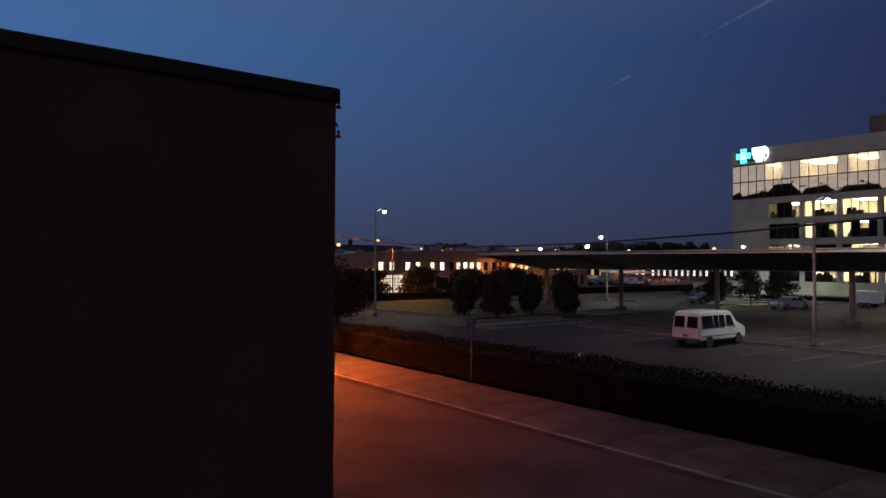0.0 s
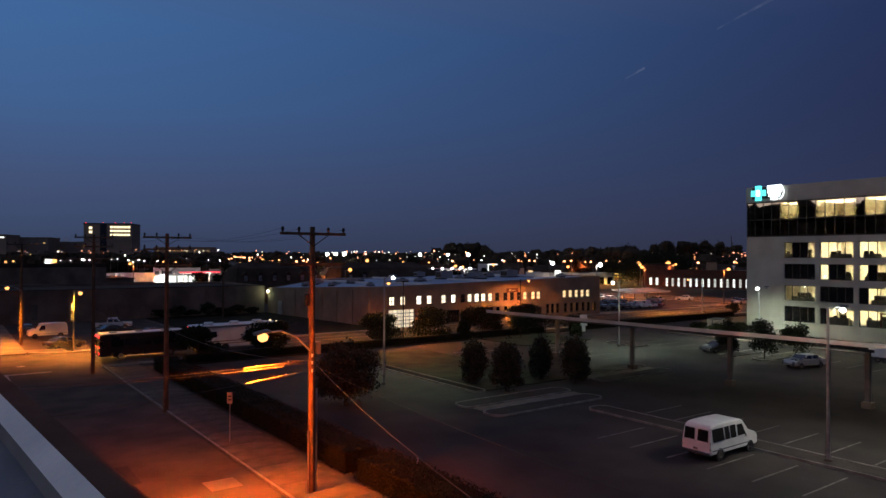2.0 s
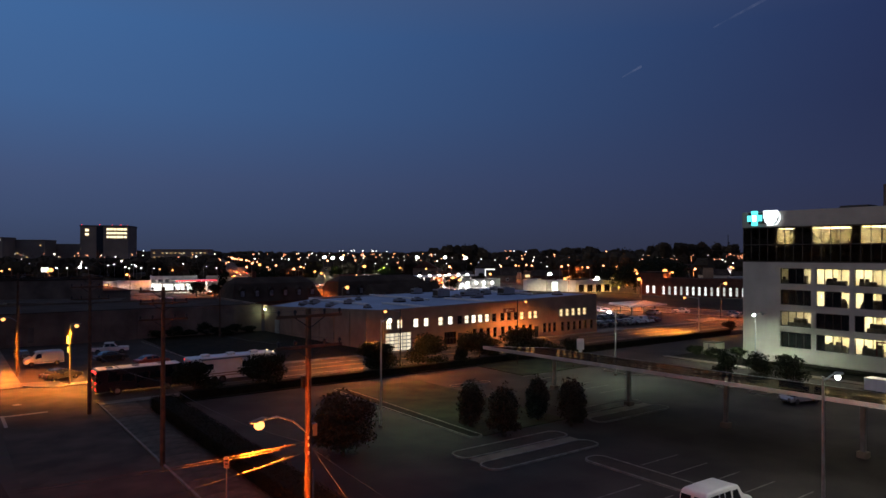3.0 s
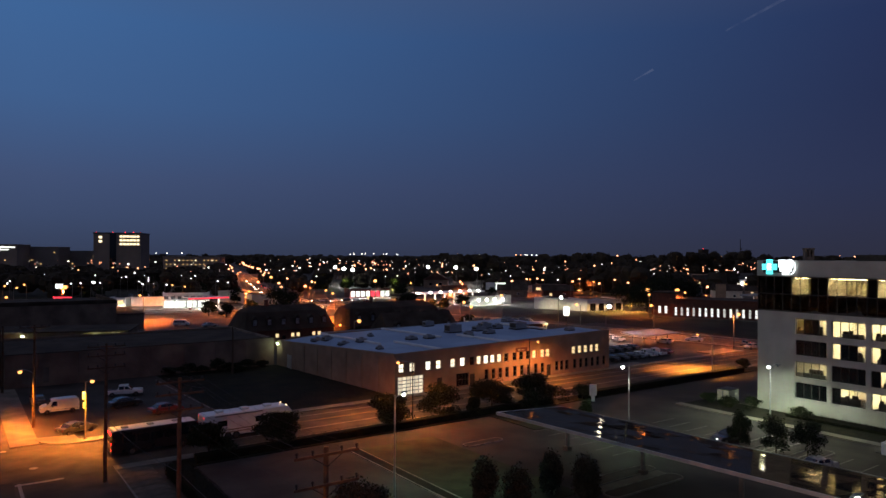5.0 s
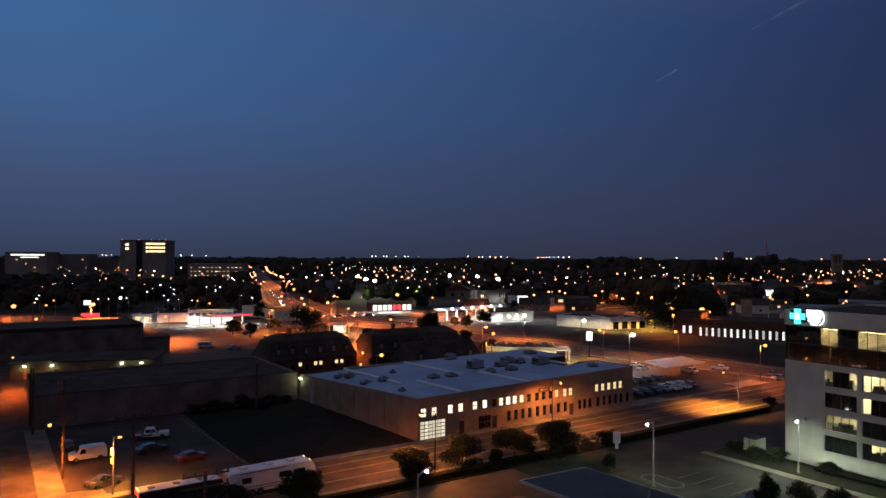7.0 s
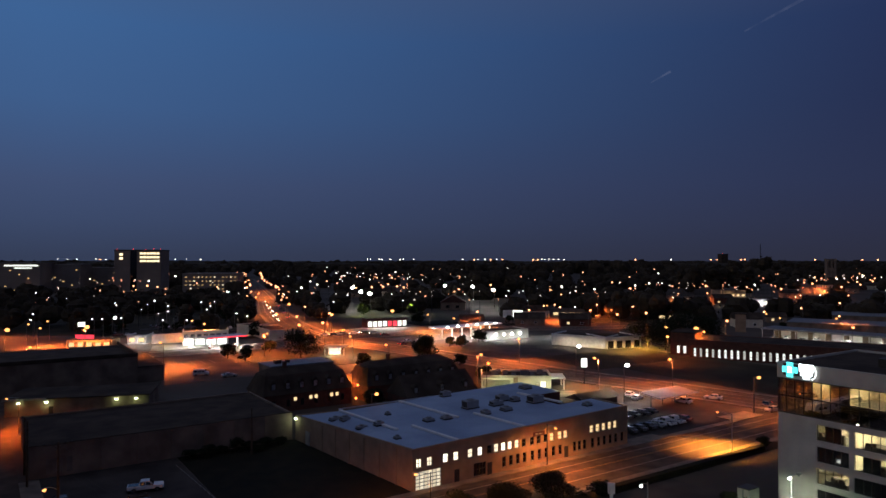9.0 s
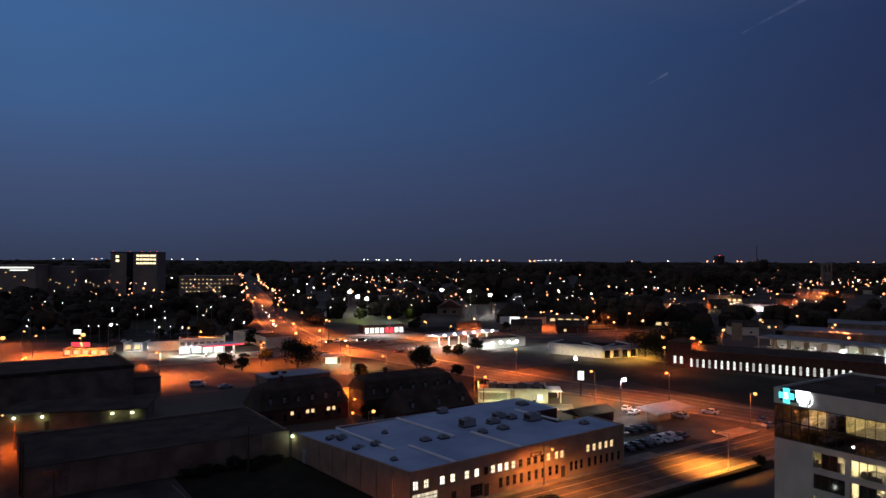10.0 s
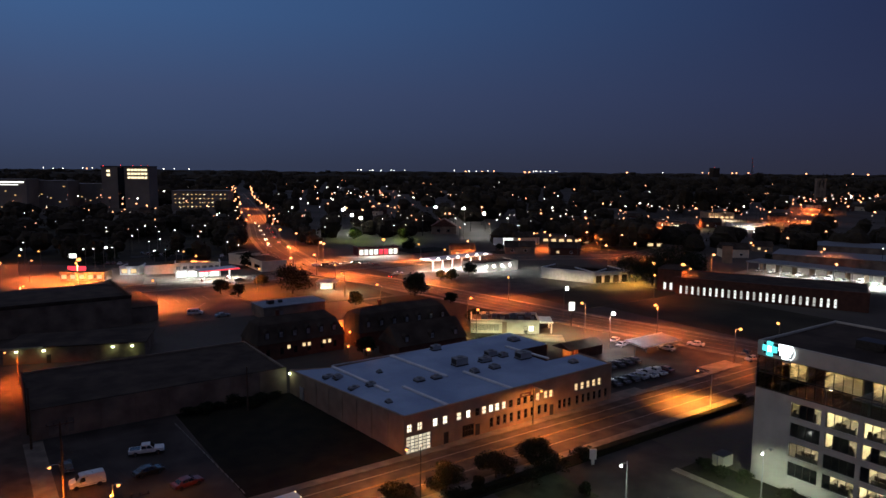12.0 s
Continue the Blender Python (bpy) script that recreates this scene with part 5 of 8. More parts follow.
lamp_arm(ol, 7.35, 1.0, 7.5, (0.9, -0.4), bulb=M["galv_dull"])


def sign_post(a, b, h, face, label, turn):
    e = thing("street_sign", a, b, 0.1, turn, label, "sign", "street signs")
    part("post", Mesh().tube(((0, 0, 0), (0, 0, h)), 0.035, 6), M["galv"], e)
    pl = part("plate", Mesh().box(-0.17, 0.17, -0.05, -0.035, h - 0.72, h), M[face], e, soft=0.01)
    part("lettering", Mesh().box(-0.11, 0.11, -0.056, -0.0505, h - 0.3, h - 0.2).box(-0.11, 0.11, -0.056, -0.0505, h - 0.5, h - 0.42), M["dark_metal"], pl)


sign_post(-0.5, 10.8, 3.1, "paint_line", "small pale parking sign on a thin post", -38)
sign_post(-0.2, -13.2, 2.8, "galv_dull", "small grey parking sign seen from behind", 142)
for a, b in ((5.3, -1.6), (5.5, -1.3), (7.3, -11.7), (7.5, -11.4)):
    e = thing("bollard", a, b, 0, 0, "thin dark marker post with a white band", "bollard", "marker posts")
    part("post", Mesh().tube(((0, 0, 0), (0, 0, 1.0)), 0.035, 8), M["dark_metal"], e)
    part("band", Mesh().tube(((0, 0, 0.62), (0, 0, 0.98)), 0.045, 8), M["white_paint"], e, "white reflective band")

# ---------------------------------------------------------------- plants


def leaf_cloud(clumps, count, size, rnd):
    """Small leaf cards scattered through the clumps (x, y, z, rx, rz), thicker towards their skins."""
    m = Mesh()
    w = [c[3] * c[3] * c[4] for c in clumps]
    for c, share in zip(clumps, w):
        for _ in range(int(count * share / sum(w)) + 1):
            v = Vector((rnd.gauss(0, 1), rnd.gauss(0, 1), rnd.gauss(0, 1))).normalized() * (rnd.random() ** 0.45) * (1.0 + 0.35 * rnd.random() ** 5)
            p = Vector((c[0] + v.x * c[3], c[1] + v.y * c[3], c[2] + v.z * c[4]))
            n = Vector((rnd.gauss(0, 1), rnd.gauss(0, 1), rnd.gauss(0, 1) + 0.4)).normalized()
            s = n.cross(Vector((rnd.random(), rnd.random(), rnd.random() - 0.5))).normalized()
            t = n.cross(s)
            q = size * rnd.uniform(0.6, 1.3)
            m.poly((p - s * q, p - t * q * 0.55, p + s * q, p + t * q * 0.55))
    return m


def tree(a, b, h, w, label, seed, trunk=0.12, low=0.28, leaves=2600, group="street trees", size=0.16, name="tree", mat="leaf", puff=1.0, oval=False):
    rnd = random.Random(seed)
    e = thing(name, a, b, 0.1, rnd.uniform(0, 360), label, "tree", group)
    tr = Mesh().tube(((0, 0, -0.1), (0.05, 0.02, h * low), (0.0, 0.05, h * 0.62), (0.02, 0, h * 0.85)), [trunk * 1.3, trunk, trunk * 0.6, trunk * 0.2], 7)
    clumps = [(0, 0, h * 0.54, w * 0.46, h * 0.45)] if oval else [(0, 0, h * 0.68, w * 0.36, h * 0.28)]
    for k in range(11):
        an, z = k * 2.4 + rnd.uniform(-0.3, 0.3), h * rnd.uniform(low + 0.12, 0.88)
        r = w * 0.5 * rnd.uniform(0.5, 0.85) * (1.0 if z < h * 0.7 else 0.65)
        x, y = r * math.cos(an), r * math.sin(an)
        tr.tube(((0.02, 0.02, z * 0.62), (x * 0.55, y * 0.55, z * 0.85), (x, y, z)), [trunk * 0.5, trunk * 0.3, trunk * 0.1], 5)
        clumps.append((x, y, z, w * rnd.uniform(0.15, 0.25) * puff, h * rnd.uniform(0.09, 0.16) * puff))
    part("trunk", tr, M["bark"], e)
    part("crown", leaf_cloud(clumps, leaves, size, rnd), M[mat], e, "dark summer foliage")
    return e


for k, (a, b, h, w) in enumerate(((31.8, 47.0, 4.2, 5.2), (40.4, 47.0, 4.3, 5.4), (50.0, 47.2, 4.4, 5.4), (58.6, 47.4, 4.4, 5.6), (16.5, 46.2, 4.0, 4.8), (8.0, 46.0, 3.9, 4.4), (45.0, 45.0, 2.4, 2.0))):
    tree(a, b, h, w, "round-crowned street tree on the grass verge", 20 + k, low=0.10, leaves=8500, puff=1.3, size=0.13)
for k, (a, b, h, w) in enumerate(((24.4, 17.4, 4.0, 2.4), (24.7, 13.2, 4.2, 2.7), (31.0, 15.4, 4.0, 2.1), (32.0, 12.0, 4.2, 2.6))):
    tree(a, b, h, w, "upright dark parking-lot tree with a dense crown", 40 + k, low=0.02, group="lot trees", leaves=9000, mat="leaf_dull", puff=0.9, size=0.11, oval=True)
tree(10.6, 16.2, 4.6, 5.0, "broad dark tree in the lot corner", 50, leaves=12000, mat="leaf_dull", puff=1.2, size=0.13, trunk=0.16, low=0.03, group="lot trees", oval=True)
for k, (a, b, h, w) in enumerate(((60.8, 14.0, 4.2, 2.5), (61.2, 9.9, 4.6, 3.2), (62.9, 7.2, 4.2, 3.2), (56.9, 34.8, 2.4, 1.8), (52.5, 41.5, 3.0, 3.2), (59.0, 43.0, 3.2, 4.2), (66.0, 44.0, 2.6, 3.4), (80.5, 24.0, 2.0, 2.6), (80.0, 27.5, 1.8, 3.0), (81.0, 17.0, 1.8, 2.6), (80.5, 31.0, 1.6, 2.4))):
    tree(a, b, h, w, "small dark ornamental tree in a planting bed", 60 + k, trunk=0.06, low=0.12, leaves=3200 if h > 3.9 else 1500, size=0.12, group="ornamental trees", puff=1.25)


def hedge(a0, a1, b0, b1, h, label, seed, density=60):
    """A clipped hedge: twiggy core with a skin of leaves, uneven on top."""
    rnd = random.Random(seed)
    la, lb = a1 - a0, b1 - b0
    e = thing("hedge", (a0 + a1) / 2, (b0 + b1) / 2, 0.05, 0, label, "hedge", "hedges")
    part("twig_core", Mesh().box(-la / 2 + 0.12, la / 2 - 0.12, -lb / 2 + 0.12, lb / 2 - 0.12, 0, h - 0.1), M["hedge"], e, soft=0.08)
    m = Mesh()
    n = int(max(la, lb) * density)
    for _ in range(n):
        face = rnd.choice("tttlrlr")
        x, y, z = rnd.uniform(-la / 2, la / 2), rnd.uniform(-lb / 2, lb / 2), rnd.uniform(0.05, h)
        top = h + 0.18 * noise.noise(Vector((x * 0.5 + a0, y * 0.5 + b0, 3.1))) + rnd.uniform(-0.12, 0.12)
        if face == "t":
            z = top
        elif la < lb:
            x = (la / 2 + rnd.uniform(-0.15, 0.1)) * (1 if face == "r" else -1)
        else:
            y = (lb / 2 + rnd.uniform(-0.15, 0.1)) * (1 if face == "r" else -1)
        if rnd.random() < 0.05:
            x, y, z = (rnd.uniform(-la / 2, la / 2), rnd.choice((-1, 1)) * (lb / 2 + rnd.uniform(-0.3, 0.08)), rnd.uniform(0.05, h)) if la < lb else (rnd.choice((-1, 1)) * (la / 2 + rnd.uniform(-0.3, 0.08)), rnd.uniform(-lb / 2, lb / 2), rnd.uniform(0.05, h))
        nrm = Vector((rnd.gauss(0, 1), rnd.gauss(0, 1), rnd.gauss(0, 1) + 0.5)).normalized()
        s = nrm.cross(Vector((rnd.random(), rnd.random(), rnd.random() - 0.5))).normalized()
        t = nrm.cross(s)
        q = rnd.uniform(0.03, 0.06)
        p = Vector((x, y, z))
        m.poly((p - s * q, p - t * q * 0.6, p + s * q, p + t * q * 0.6))
    part("foliage", m, M["hedge"], e)


hedge(2.3, 4.6, -60, -0.1, 1.3, "long clipped hedge between pavement and lot", 1, 950)
hedge(2.3, 4.6, 1.0, 42, 1.25, "clipped hedge along the pavement", 2, 620)
hedge(6, 60, 44.0, 45.4, 1.0, "low clipped hedge along the cross street", 3, 70)
hedge(81.0, 83.7, -26, 19.4, 0.55, "low dark planting along the office front", 7, 240)
hedge(66, 112, 43.6, 45.2, 1.1, "low clipped hedge along the cross street", 4, 70)
tree(113.0, 44.6, 2.6, 2.8, "round clipped bush at the hedge end", 80, trunk=0.08, low=0.08, leaves=1800, size=0.12, group="ornamental trees", name="bush")
for k, (a, b, h, w) in enumerate(((17.5, 102.0, 1.6, 2.6), (20.4, 101.2, 2.3, 3.2), (23.6, 102.3, 1.3, 2.4), (26.2, 101.6, 2.8, 2.6), (28.9, 102.1, 1.5, 2.8), (32.0, 101.3, 2.0, 3.4), (35.4, 102.2, 1.4, 2.6), (29.8, 99.4, 1.0, 2.0))):
    tree(a, b, h, w, "dark scrubby bush growing along the warehouse wall", 90 + k, trunk=0.05, low=0.06, leaves=1500, size=0.13, group="wall scrub", name="bush", puff=1.3)

# ---------------------------------------------------------------- vehicles


def wheel(parent, x, y, r, side, width=0.22):
    w = part("wheel", Mesh().tube(((x, y - width / 2, r), (x, y + width / 2, r)), r, 16), M["rubber"], parent)
    o = width / 2 + 0.004
    part("rim", Mesh().tube(((x, y + side * (o - 0.03), r), (x, y + side * o, r)), r * 0.62, 12), M["chrome"], w)
    return w


def shell(profile, half, tumble, zbelt):
    """A body from its side outline (x, z), narrowing by tumble above the belt line."""
    m = Mesh()
    ys = [half - tumble * max(0.0, (z - zbelt)) for _, z in profile]
    n = len(profile)
    m.v.extend((x, -y, z) for (x, z), y in zip(profile, ys))
    m.v.extend((x, y, z) for (x, z), y in zip(profile, ys))
    m.f.append(tuple(range(n)))
    m.f.append(tuple(reversed(range(n, 2 * n))))
    m.m += [0, 0]
    for i in range(n):
        j = (i + 1) % n
        m.f.append((j, i, n + i, n + j))
        m.m.append(0)
    return m


def glass_side(parent, x0, x1, z0, z1, half, tumble, zbelt, slant0=0.0, slant1=0.0):
    for sgn in (-1, 1):
        y0, y1 = sgn * (half - tumble * (z0 - zbelt) + 0.008), sgn * (half - tumble * (z1 - zbelt) + 0.008)
        q = [(x0, y0, z0), (x1, y0, z0), (x1 + slant1, y1, z1), (x0 + slant0, y1, z1)]
        b = [(x, y - sgn * 0.03, z) for x, y, z in q]
        m = Mesh().poly(q if sgn < 0 else q[::-1]).poly(b[::-1] if sgn < 0 else b)
        for i in range(4):
            j = (i + 1) % 4
            m.poly((q[i], b[i], b[j], q[j]))
        part("side_window", m, M["car_glass"], parent)


def glass_end(parent, name, xa, za, xb, zb, wa, wb, out):
    """A windscreen or rear window between two heights."""
    q = [(xa + out, -wa, za), (xa + out, wa, za), (xb + out, wb, zb), (xb + out, -wb, zb)]
    b = [(x - out * 2, y, z) for x, y, z in q]
    m = Mesh().poly(q).poly(b[::-1])
    for i in range(4):
        j = (i + 1) % 4
        m.poly((q[i], b[i], b[j], q[j]))
    return part(name, m, M["car_glass"], parent)


def fittings(e, length, half, zlamp, red=False, zred=None):
    zr = zred or zlamp
    for sgn in (-1, 1):
        part("headlight", Mesh().box(length / 2 - 0.06, length / 2 + 0.015, sgn * half * 0.72 - 0.16, sgn * half * 0.72 + 0.16, zlamp - 0.09, zlamp + 0.09), M["chrome"], e)
        part("tail_light", Mesh().box(-length / 2 - 0.015, -length / 2 + 0.06, sgn * half * 0.84 - 0.09, sgn * half * 0.84 + 0.09, zr - 0.16, zr + 0.16), E_RED if red else M["red_paint"], e)
        part("wing_mirror", Mesh().box(length * 0.18, length * 0.18 + 0.12, sgn * (half + 0.02) - 0.09, sgn * (half + 0.02) + 0.13 * sgn + 0.02, 1.05, 1.22), M["black_paint"], e)
    part("front_bumper", Mesh().box(length / 2 - 0.05, length / 2 + 0.08, -half + 0.08, half - 0.08, 0.36, 0.56), M["chrome"], e, soft=0.02)
    part("rear_bumper", Mesh().box(-length / 2 - 0.08, -length / 2 + 0.05, -half + 0.08, half - 0.08, 0.36, 0.56), M["chrome"], e, soft=0.02)
    pl = part("number_plate", Mesh().box(-length / 2 - 0.1, -length / 2 - 0.082, -0.16, 0.16, 0.62, 0.76), M["paint_line"], e)
    part("plate_bar", Mesh().box(-length / 2 - 0.104, -length / 2 - 0.1005, -0.12, 0.12, 0.66, 0.71), M["dark_metal"], pl)


def van(a, b, turn, label, windows, paint="white_paint", z=0.02):
    """Full-size van; its nose points along local x."""
    e = thing("van", a, b, z, turn, label, "van", "parked vehicles")
    L, H, half = 4.9, 2.08, 0.98
    prof = [(-L / 2, 0.40), (-L / 2 - 0.03, 1.0), (-L / 2 + 0.05, 1.70), (-L / 2 + 0.14, 1.98), (-L / 2 + 0.34, H), (-0.8, H + 0.03), (0.75, H), (1.08, 1.98), (1.56, 1.36), (2.15, 1.18), (L / 2 - 0.06, 1.04), (L / 2, 0.9), (L / 2, 0.40)]
    part("body", shell(prof, half, 0.17, 1.1), M[paint], e, soft=0.08)
    if windows:
        for x0, x1 in ((-2.2, -1.1), (-0.96, -0.52), (-0.40, 0.16)):
            glass_side(e, x0, x1, 1.14, 1.84, half, 0.17, 1.1)
        for sgn in (-1, 1):
            part("rear_window", Mesh().poly([(-L / 2 + q, sgn * 0.43 + y, z) for q, y, z in ((-0.035, 0.35, 1.14), (-0.035, -0.35, 1.14), (0.045, -0.33, 1.80), (0.045, 0.33, 1.80))]).poly([(-L / 2 + q, sgn * 0.43 + y, z) for q, y, z in ((0.045, 0.33, 1.80), (0.045, -0.33, 1.80), (0.09, -0.33, 1.80), (0.09, 0.33, 1.80))]), M["car_glass"], e)
            part("door_hinge", Mesh().box(-L / 2 - 0.03, -L / 2 + 0.02, sgn * 0.9 - 0.03, sgn * 0.9 + 0.03, 0.7, 0.78), M["galv_dull"], e)
    glass_side(e, 0.34, 1.16, 1.16, 1.80, half, 0.17, 1.1, 0.0, -0.28)
    glass_end(e, "windscreen", 1.55, 1.40, 1.12, 1.94, 0.86, 0.76, 0.02)
    for sgn in (-1, 1):
        for x in (-1.55, 1.62):
            wheel(e, x, sgn * (half - 0.1), 0.36, sgn)
    fittings(e, L, half, 0.85, zred=0.98)
    part("trim_stripe", Mesh().box(-2.35, 1.5, -half - 0.012, -half + 0.01, 0.62, 0.68).box(-2.35, 1.5, half - 0.01, half + 0.012, 0.62, 0.68), M["galv_dull"], e)
    return e


def car(a, b, turn, label, paint, z=0.02, red=False):
    e = thing("car", a, b, z, turn, label, "car", "parked vehicles")
    L, half = 4.6, 0.9
    body = [(-L / 2, 0.32), (-L / 2, 0.82), (-L / 2 + 0.15, 0.95), (0.85, 0.98), (1.9, 0.86), (L / 2, 0.66), (L / 2, 0.32)]
    cabin = [(-1.75, 0.95), (-1.15, 1.38), (-0.3, 1.46), (0.35, 1.40), (1.15, 0.96)]
    part("body", shell(body, half, 0.1, 0.7), M[paint], e, soft=0.05)
    part("roof", shell(cabin, half - 0.04, 0.34, 0.95), M[paint], e, soft=0.04)
    glass_side(e, -1.05, -0.28, 1.0, 1.34, half - 0.04, 0.34, 0.95, -0.02, -0.02)
    glass_side(e, -0.2, 0.75, 1.0, 1.34, half - 0.04, 0.34, 0.95, 0.0, -0.35)
    glass_end(e, "windscreen", 1.08, 1.0, 0.42, 1.37, 0.74, 0.64, 0.03)
    glass_end(e, "rear_window", -1.68, 1.0, -1.2, 1.34, 0.74, 0.64, -0.03)
    for sgn in (-1, 1):
        for x in (-1.4, 1.4):
            wheel(e, x, sgn * (half - 0.1), 0.32, sgn, 0.2)
    fittings(e, L, half, 0.66, red, 0.78)
    return e


def pickup(a, b, turn, label, paint="white_paint", z=0.02):
    e = thing("pickup", a, b, z, turn, label, "pickup truck", "parked vehicles")
    L, half = 5.5, 0.98
    part("body", shell([(-L / 2, 0.45), (-L / 2, 1.02), (0.9, 1.04), (2.5, 1.02), (L / 2, 0.9), (L / 2, 0.45)], half, 0.05, 0.8), M[paint], e, soft=0.05)
    part("cab", shell([(-0.9, 1.02), (-0.78, 1.72), (0.55, 1.74), (1.25, 1.04)], half - 0.05, 0.26, 1.0), M[paint], e, soft=0.04)
    part("bed", Mesh().box(-2.6, -1.0, -0.78, 0.78, 1.021, 1.05), M["black_paint"], e)
    glass_side(e, -0.75, 0.0, 1.1, 1.6, half - 0.05, 0.26, 1.0)
    glass_side(e, 0.08, 0.95, 1.1, 1.6, half - 0.05, 0.26, 1.0, 0.0, -0.4)
    glass_end(e, "windscreen", 1.2, 1.1, 0.62, 1.68, 0.78, 0.70, 0.03)
    for sgn in (-1, 1):
        for x in (-1.7, 1.75):
            wheel(e, x, sgn * (half - 0.1), 0.38, sgn)
    fittings(e, L, half, 0.85)
    return e


def motorhome(a, b, turn, label):
    e = thing("motorhome", a, b, 0.03, turn, label, "motorhome", "convoy on the cross street")
    L, half = 11.6, 1.25
    part("body", shell([(-L / 2, 0.5), (-L / 2, 3.1), (-L / 2 + 0.15, 3.25), (L / 2 - 0.9, 3.25), (L / 2 - 0.35, 2.6), (L / 2, 1.3), (L / 2, 0.5)], half, 0.0, 1), M["white_paint"], e, soft=0.08)
    for x0, x1 in ((-4.2, -3.0), (0.6, 2.2), (2.5, 4.1)):
        glass_side(e, x0, x1, 1.75, 2.45, half, 0.0, 1)
    glass_end(e, "windscreen", 5.72, 1.45, 5.42, 2.55, 1.1, 1.1, 0.03)
    for x0, x1, z in ((-5.2, 5.0, 1.25), (-5.2, 3.0, 0.95)):
        for sgn in (-1, 1):
            part("stripe", Mesh().box(x0, x1, sgn * half - 0.015, sgn * half + 0.015, z - 0.06, z + 0.06), M["tan_wall"], e)
    for x in (-3.6, -0.4, 2.6):
        part("roof_unit", Mesh().box(x - 0.5, x + 0.5, -0.4, 0.4, 3.25, 3.55), M["white_paint"], e, soft=0.08)
    for sgn in (-1, 1):
        for x in (-2.9, -1.9, 4.0):
            wheel(e, x, sgn * (half - 0.12), 0.48, sgn, 0.26)
        part("marker_light", Mesh().box(-L / 2 - 0.02, -L / 2 + 0.03, sgn * 1.0 - 0.1, sgn * 1.0 + 0.1, 2.95, 3.05), E_RED, e)
        part("headlight", Mesh().box(L / 2 - 0.05, L / 2 + 0.02, sgn * 0.9 - 0.2, sgn * 0.9 + 0.2, 0.75, 0.98), E_WARM_LAMP, e)
        part("roof_marker", Mesh().box(L / 2 - 1.0, L / 2 - 0.9, sgn * 0.9 - 0.12, sgn * 0.9 + 0.12, 3.22, 3.36), E_WARM_LAMP, e)
    part("awning", Mesh().tube(((-4.5, -half - 0.08, 3.05), (1.5, -half - 0.08, 3.05)), 0.09, 8), M["galv_dull"], e)
    return e


def coach(a, b, turn, label):
    e = thing("trailer_bus", a, b, 0.03, turn, label, "bus", "convoy on the cross street")
    L, half = 9.6, 1.22
    part("body", shell([(-L / 2, 0.45), (-L / 2, 2.75), (-L / 2 + 0.2, 2.9), (L / 2 - 0.3, 2.9), (L / 2, 2.6), (L / 2, 0.45)], half, 0.0, 1), M["black_paint"], e, soft=0.06)
    part("roof_panel", Mesh().box(-L / 2 + 0.3, L / 2 - 0.4, -1.1, 1.1, 2.9, 2.95), M["roof_pale"], e, "pale roof panel")
    for x in (-3.6, -2.1, -0.6, 0.9, 2.4):
        glass_side(e, x, x + 1.3, 1.5, 2.3, half, 0.0, 1)
    for sgn in (-1, 1):
        for x in (-2.6, 2.8):
            wheel(e, x, sgn * (half - 0.12), 0.46, sgn, 0.26)
        for z in (0.8, 1.5, 2.6):
            part("tail_light", Mesh().box(-L / 2 - 0.03, -L / 2 + 0.02, sgn * 0.95 - 0.12, sgn * 0.95 + 0.12, z - 0.09, z + 0.09), E_RED, e)
    for y in (-0.6, -0.3, 0.0, 0.3, 0.6):
        part("roof_marker", Mesh().box(-L / 2 - 0.04, -L / 2 + 0.02, y - 0.09, y + 0.09, 2.6, 2.74), E_RED, e)
    part("rear_window", Mesh().box(-L / 2 - 0.02, -L / 2 - 0.003, -0.75, 0.75, 1.6, 2.4), M["car_glass"], e)
    for x in (-3.2, -0.4, 2.4):
        part("roof_hatch", Mesh().box(x - 0.35, x + 0.35, -0.35, 0.35, 2.95, 3.08), M["roof_grey"], e, soft=0.03)
    return e


van(22.75, -8.3, 0, "white passenger van parked in a marked stall", True)
van(-3.0, 80.0, 180, "white cargo van parked in the small lot", False)
pickup(7.0, 87.6, -14, "white pickup truck parked in the dark lot")
car(-2.6, 66.2, 25, "dark car parked by the corner lamp", "black_paint")
car(9.5, 71.5, 12, "dark red car parked in the small lot", "red_paint")
car(5.5, 79.0, 10, "dark car parked in the small lot", "black_paint")
car(-5.0, 88.0, 90, "dark car parked by the pavement", "black_paint")
car(59.5, 4.6, 165, "silver car parked by a planting bed", "grey_paint")
car(62.5, 16.5, 170, "dark car parked under small trees", "black_paint")
motorhome(14.9, 53.2, 2, "white motorhome with tan stripes on the cross street")
coach(3.7, 53.0, 2, "dark bus with red tail lights behind the motorhome")
rnd = random.Random(9)
for k in range(14):
    a, b = 101 + (k % 7) * 3.1, 68.5 + (k // 7) * 9.5
    col = ("black_paint", "black_paint", "grey_paint", "black_paint", "black_paint", "red_paint", "black_paint")[(k * 3 + k // 5) % 7]
    (pickup if k in (4, 5) else car)(a, b, 90 + rnd.uniform(-4, 4), "parked %s beyond the long building" % ("pale pickup truck" if k in (4, 5) else "car in the dim car park"), "white_paint" if k in (4, 5) else col)
for a, b, t in ((131.7, 94.4, 25), (129.6, 90.0, 15), (136.5, 80.6, 95)):
    car(a, b, t, "pale car parked near the carport roof", "white_paint")
car(150, 66, 200, "dark car waiting at the far crossing", "black_paint", red=True)
car(147, 79, 118, "white car driving on the wide avenue", "white_paint")
car(146, 62, 175, "pale car at the far crossing", "grey_paint")

slab("pavement", 129.0, 140.5, 60.9, 66.0, 0.0, 0.16, M["concrete"], "pale concrete corner pavement at the far crossing", "pavement")

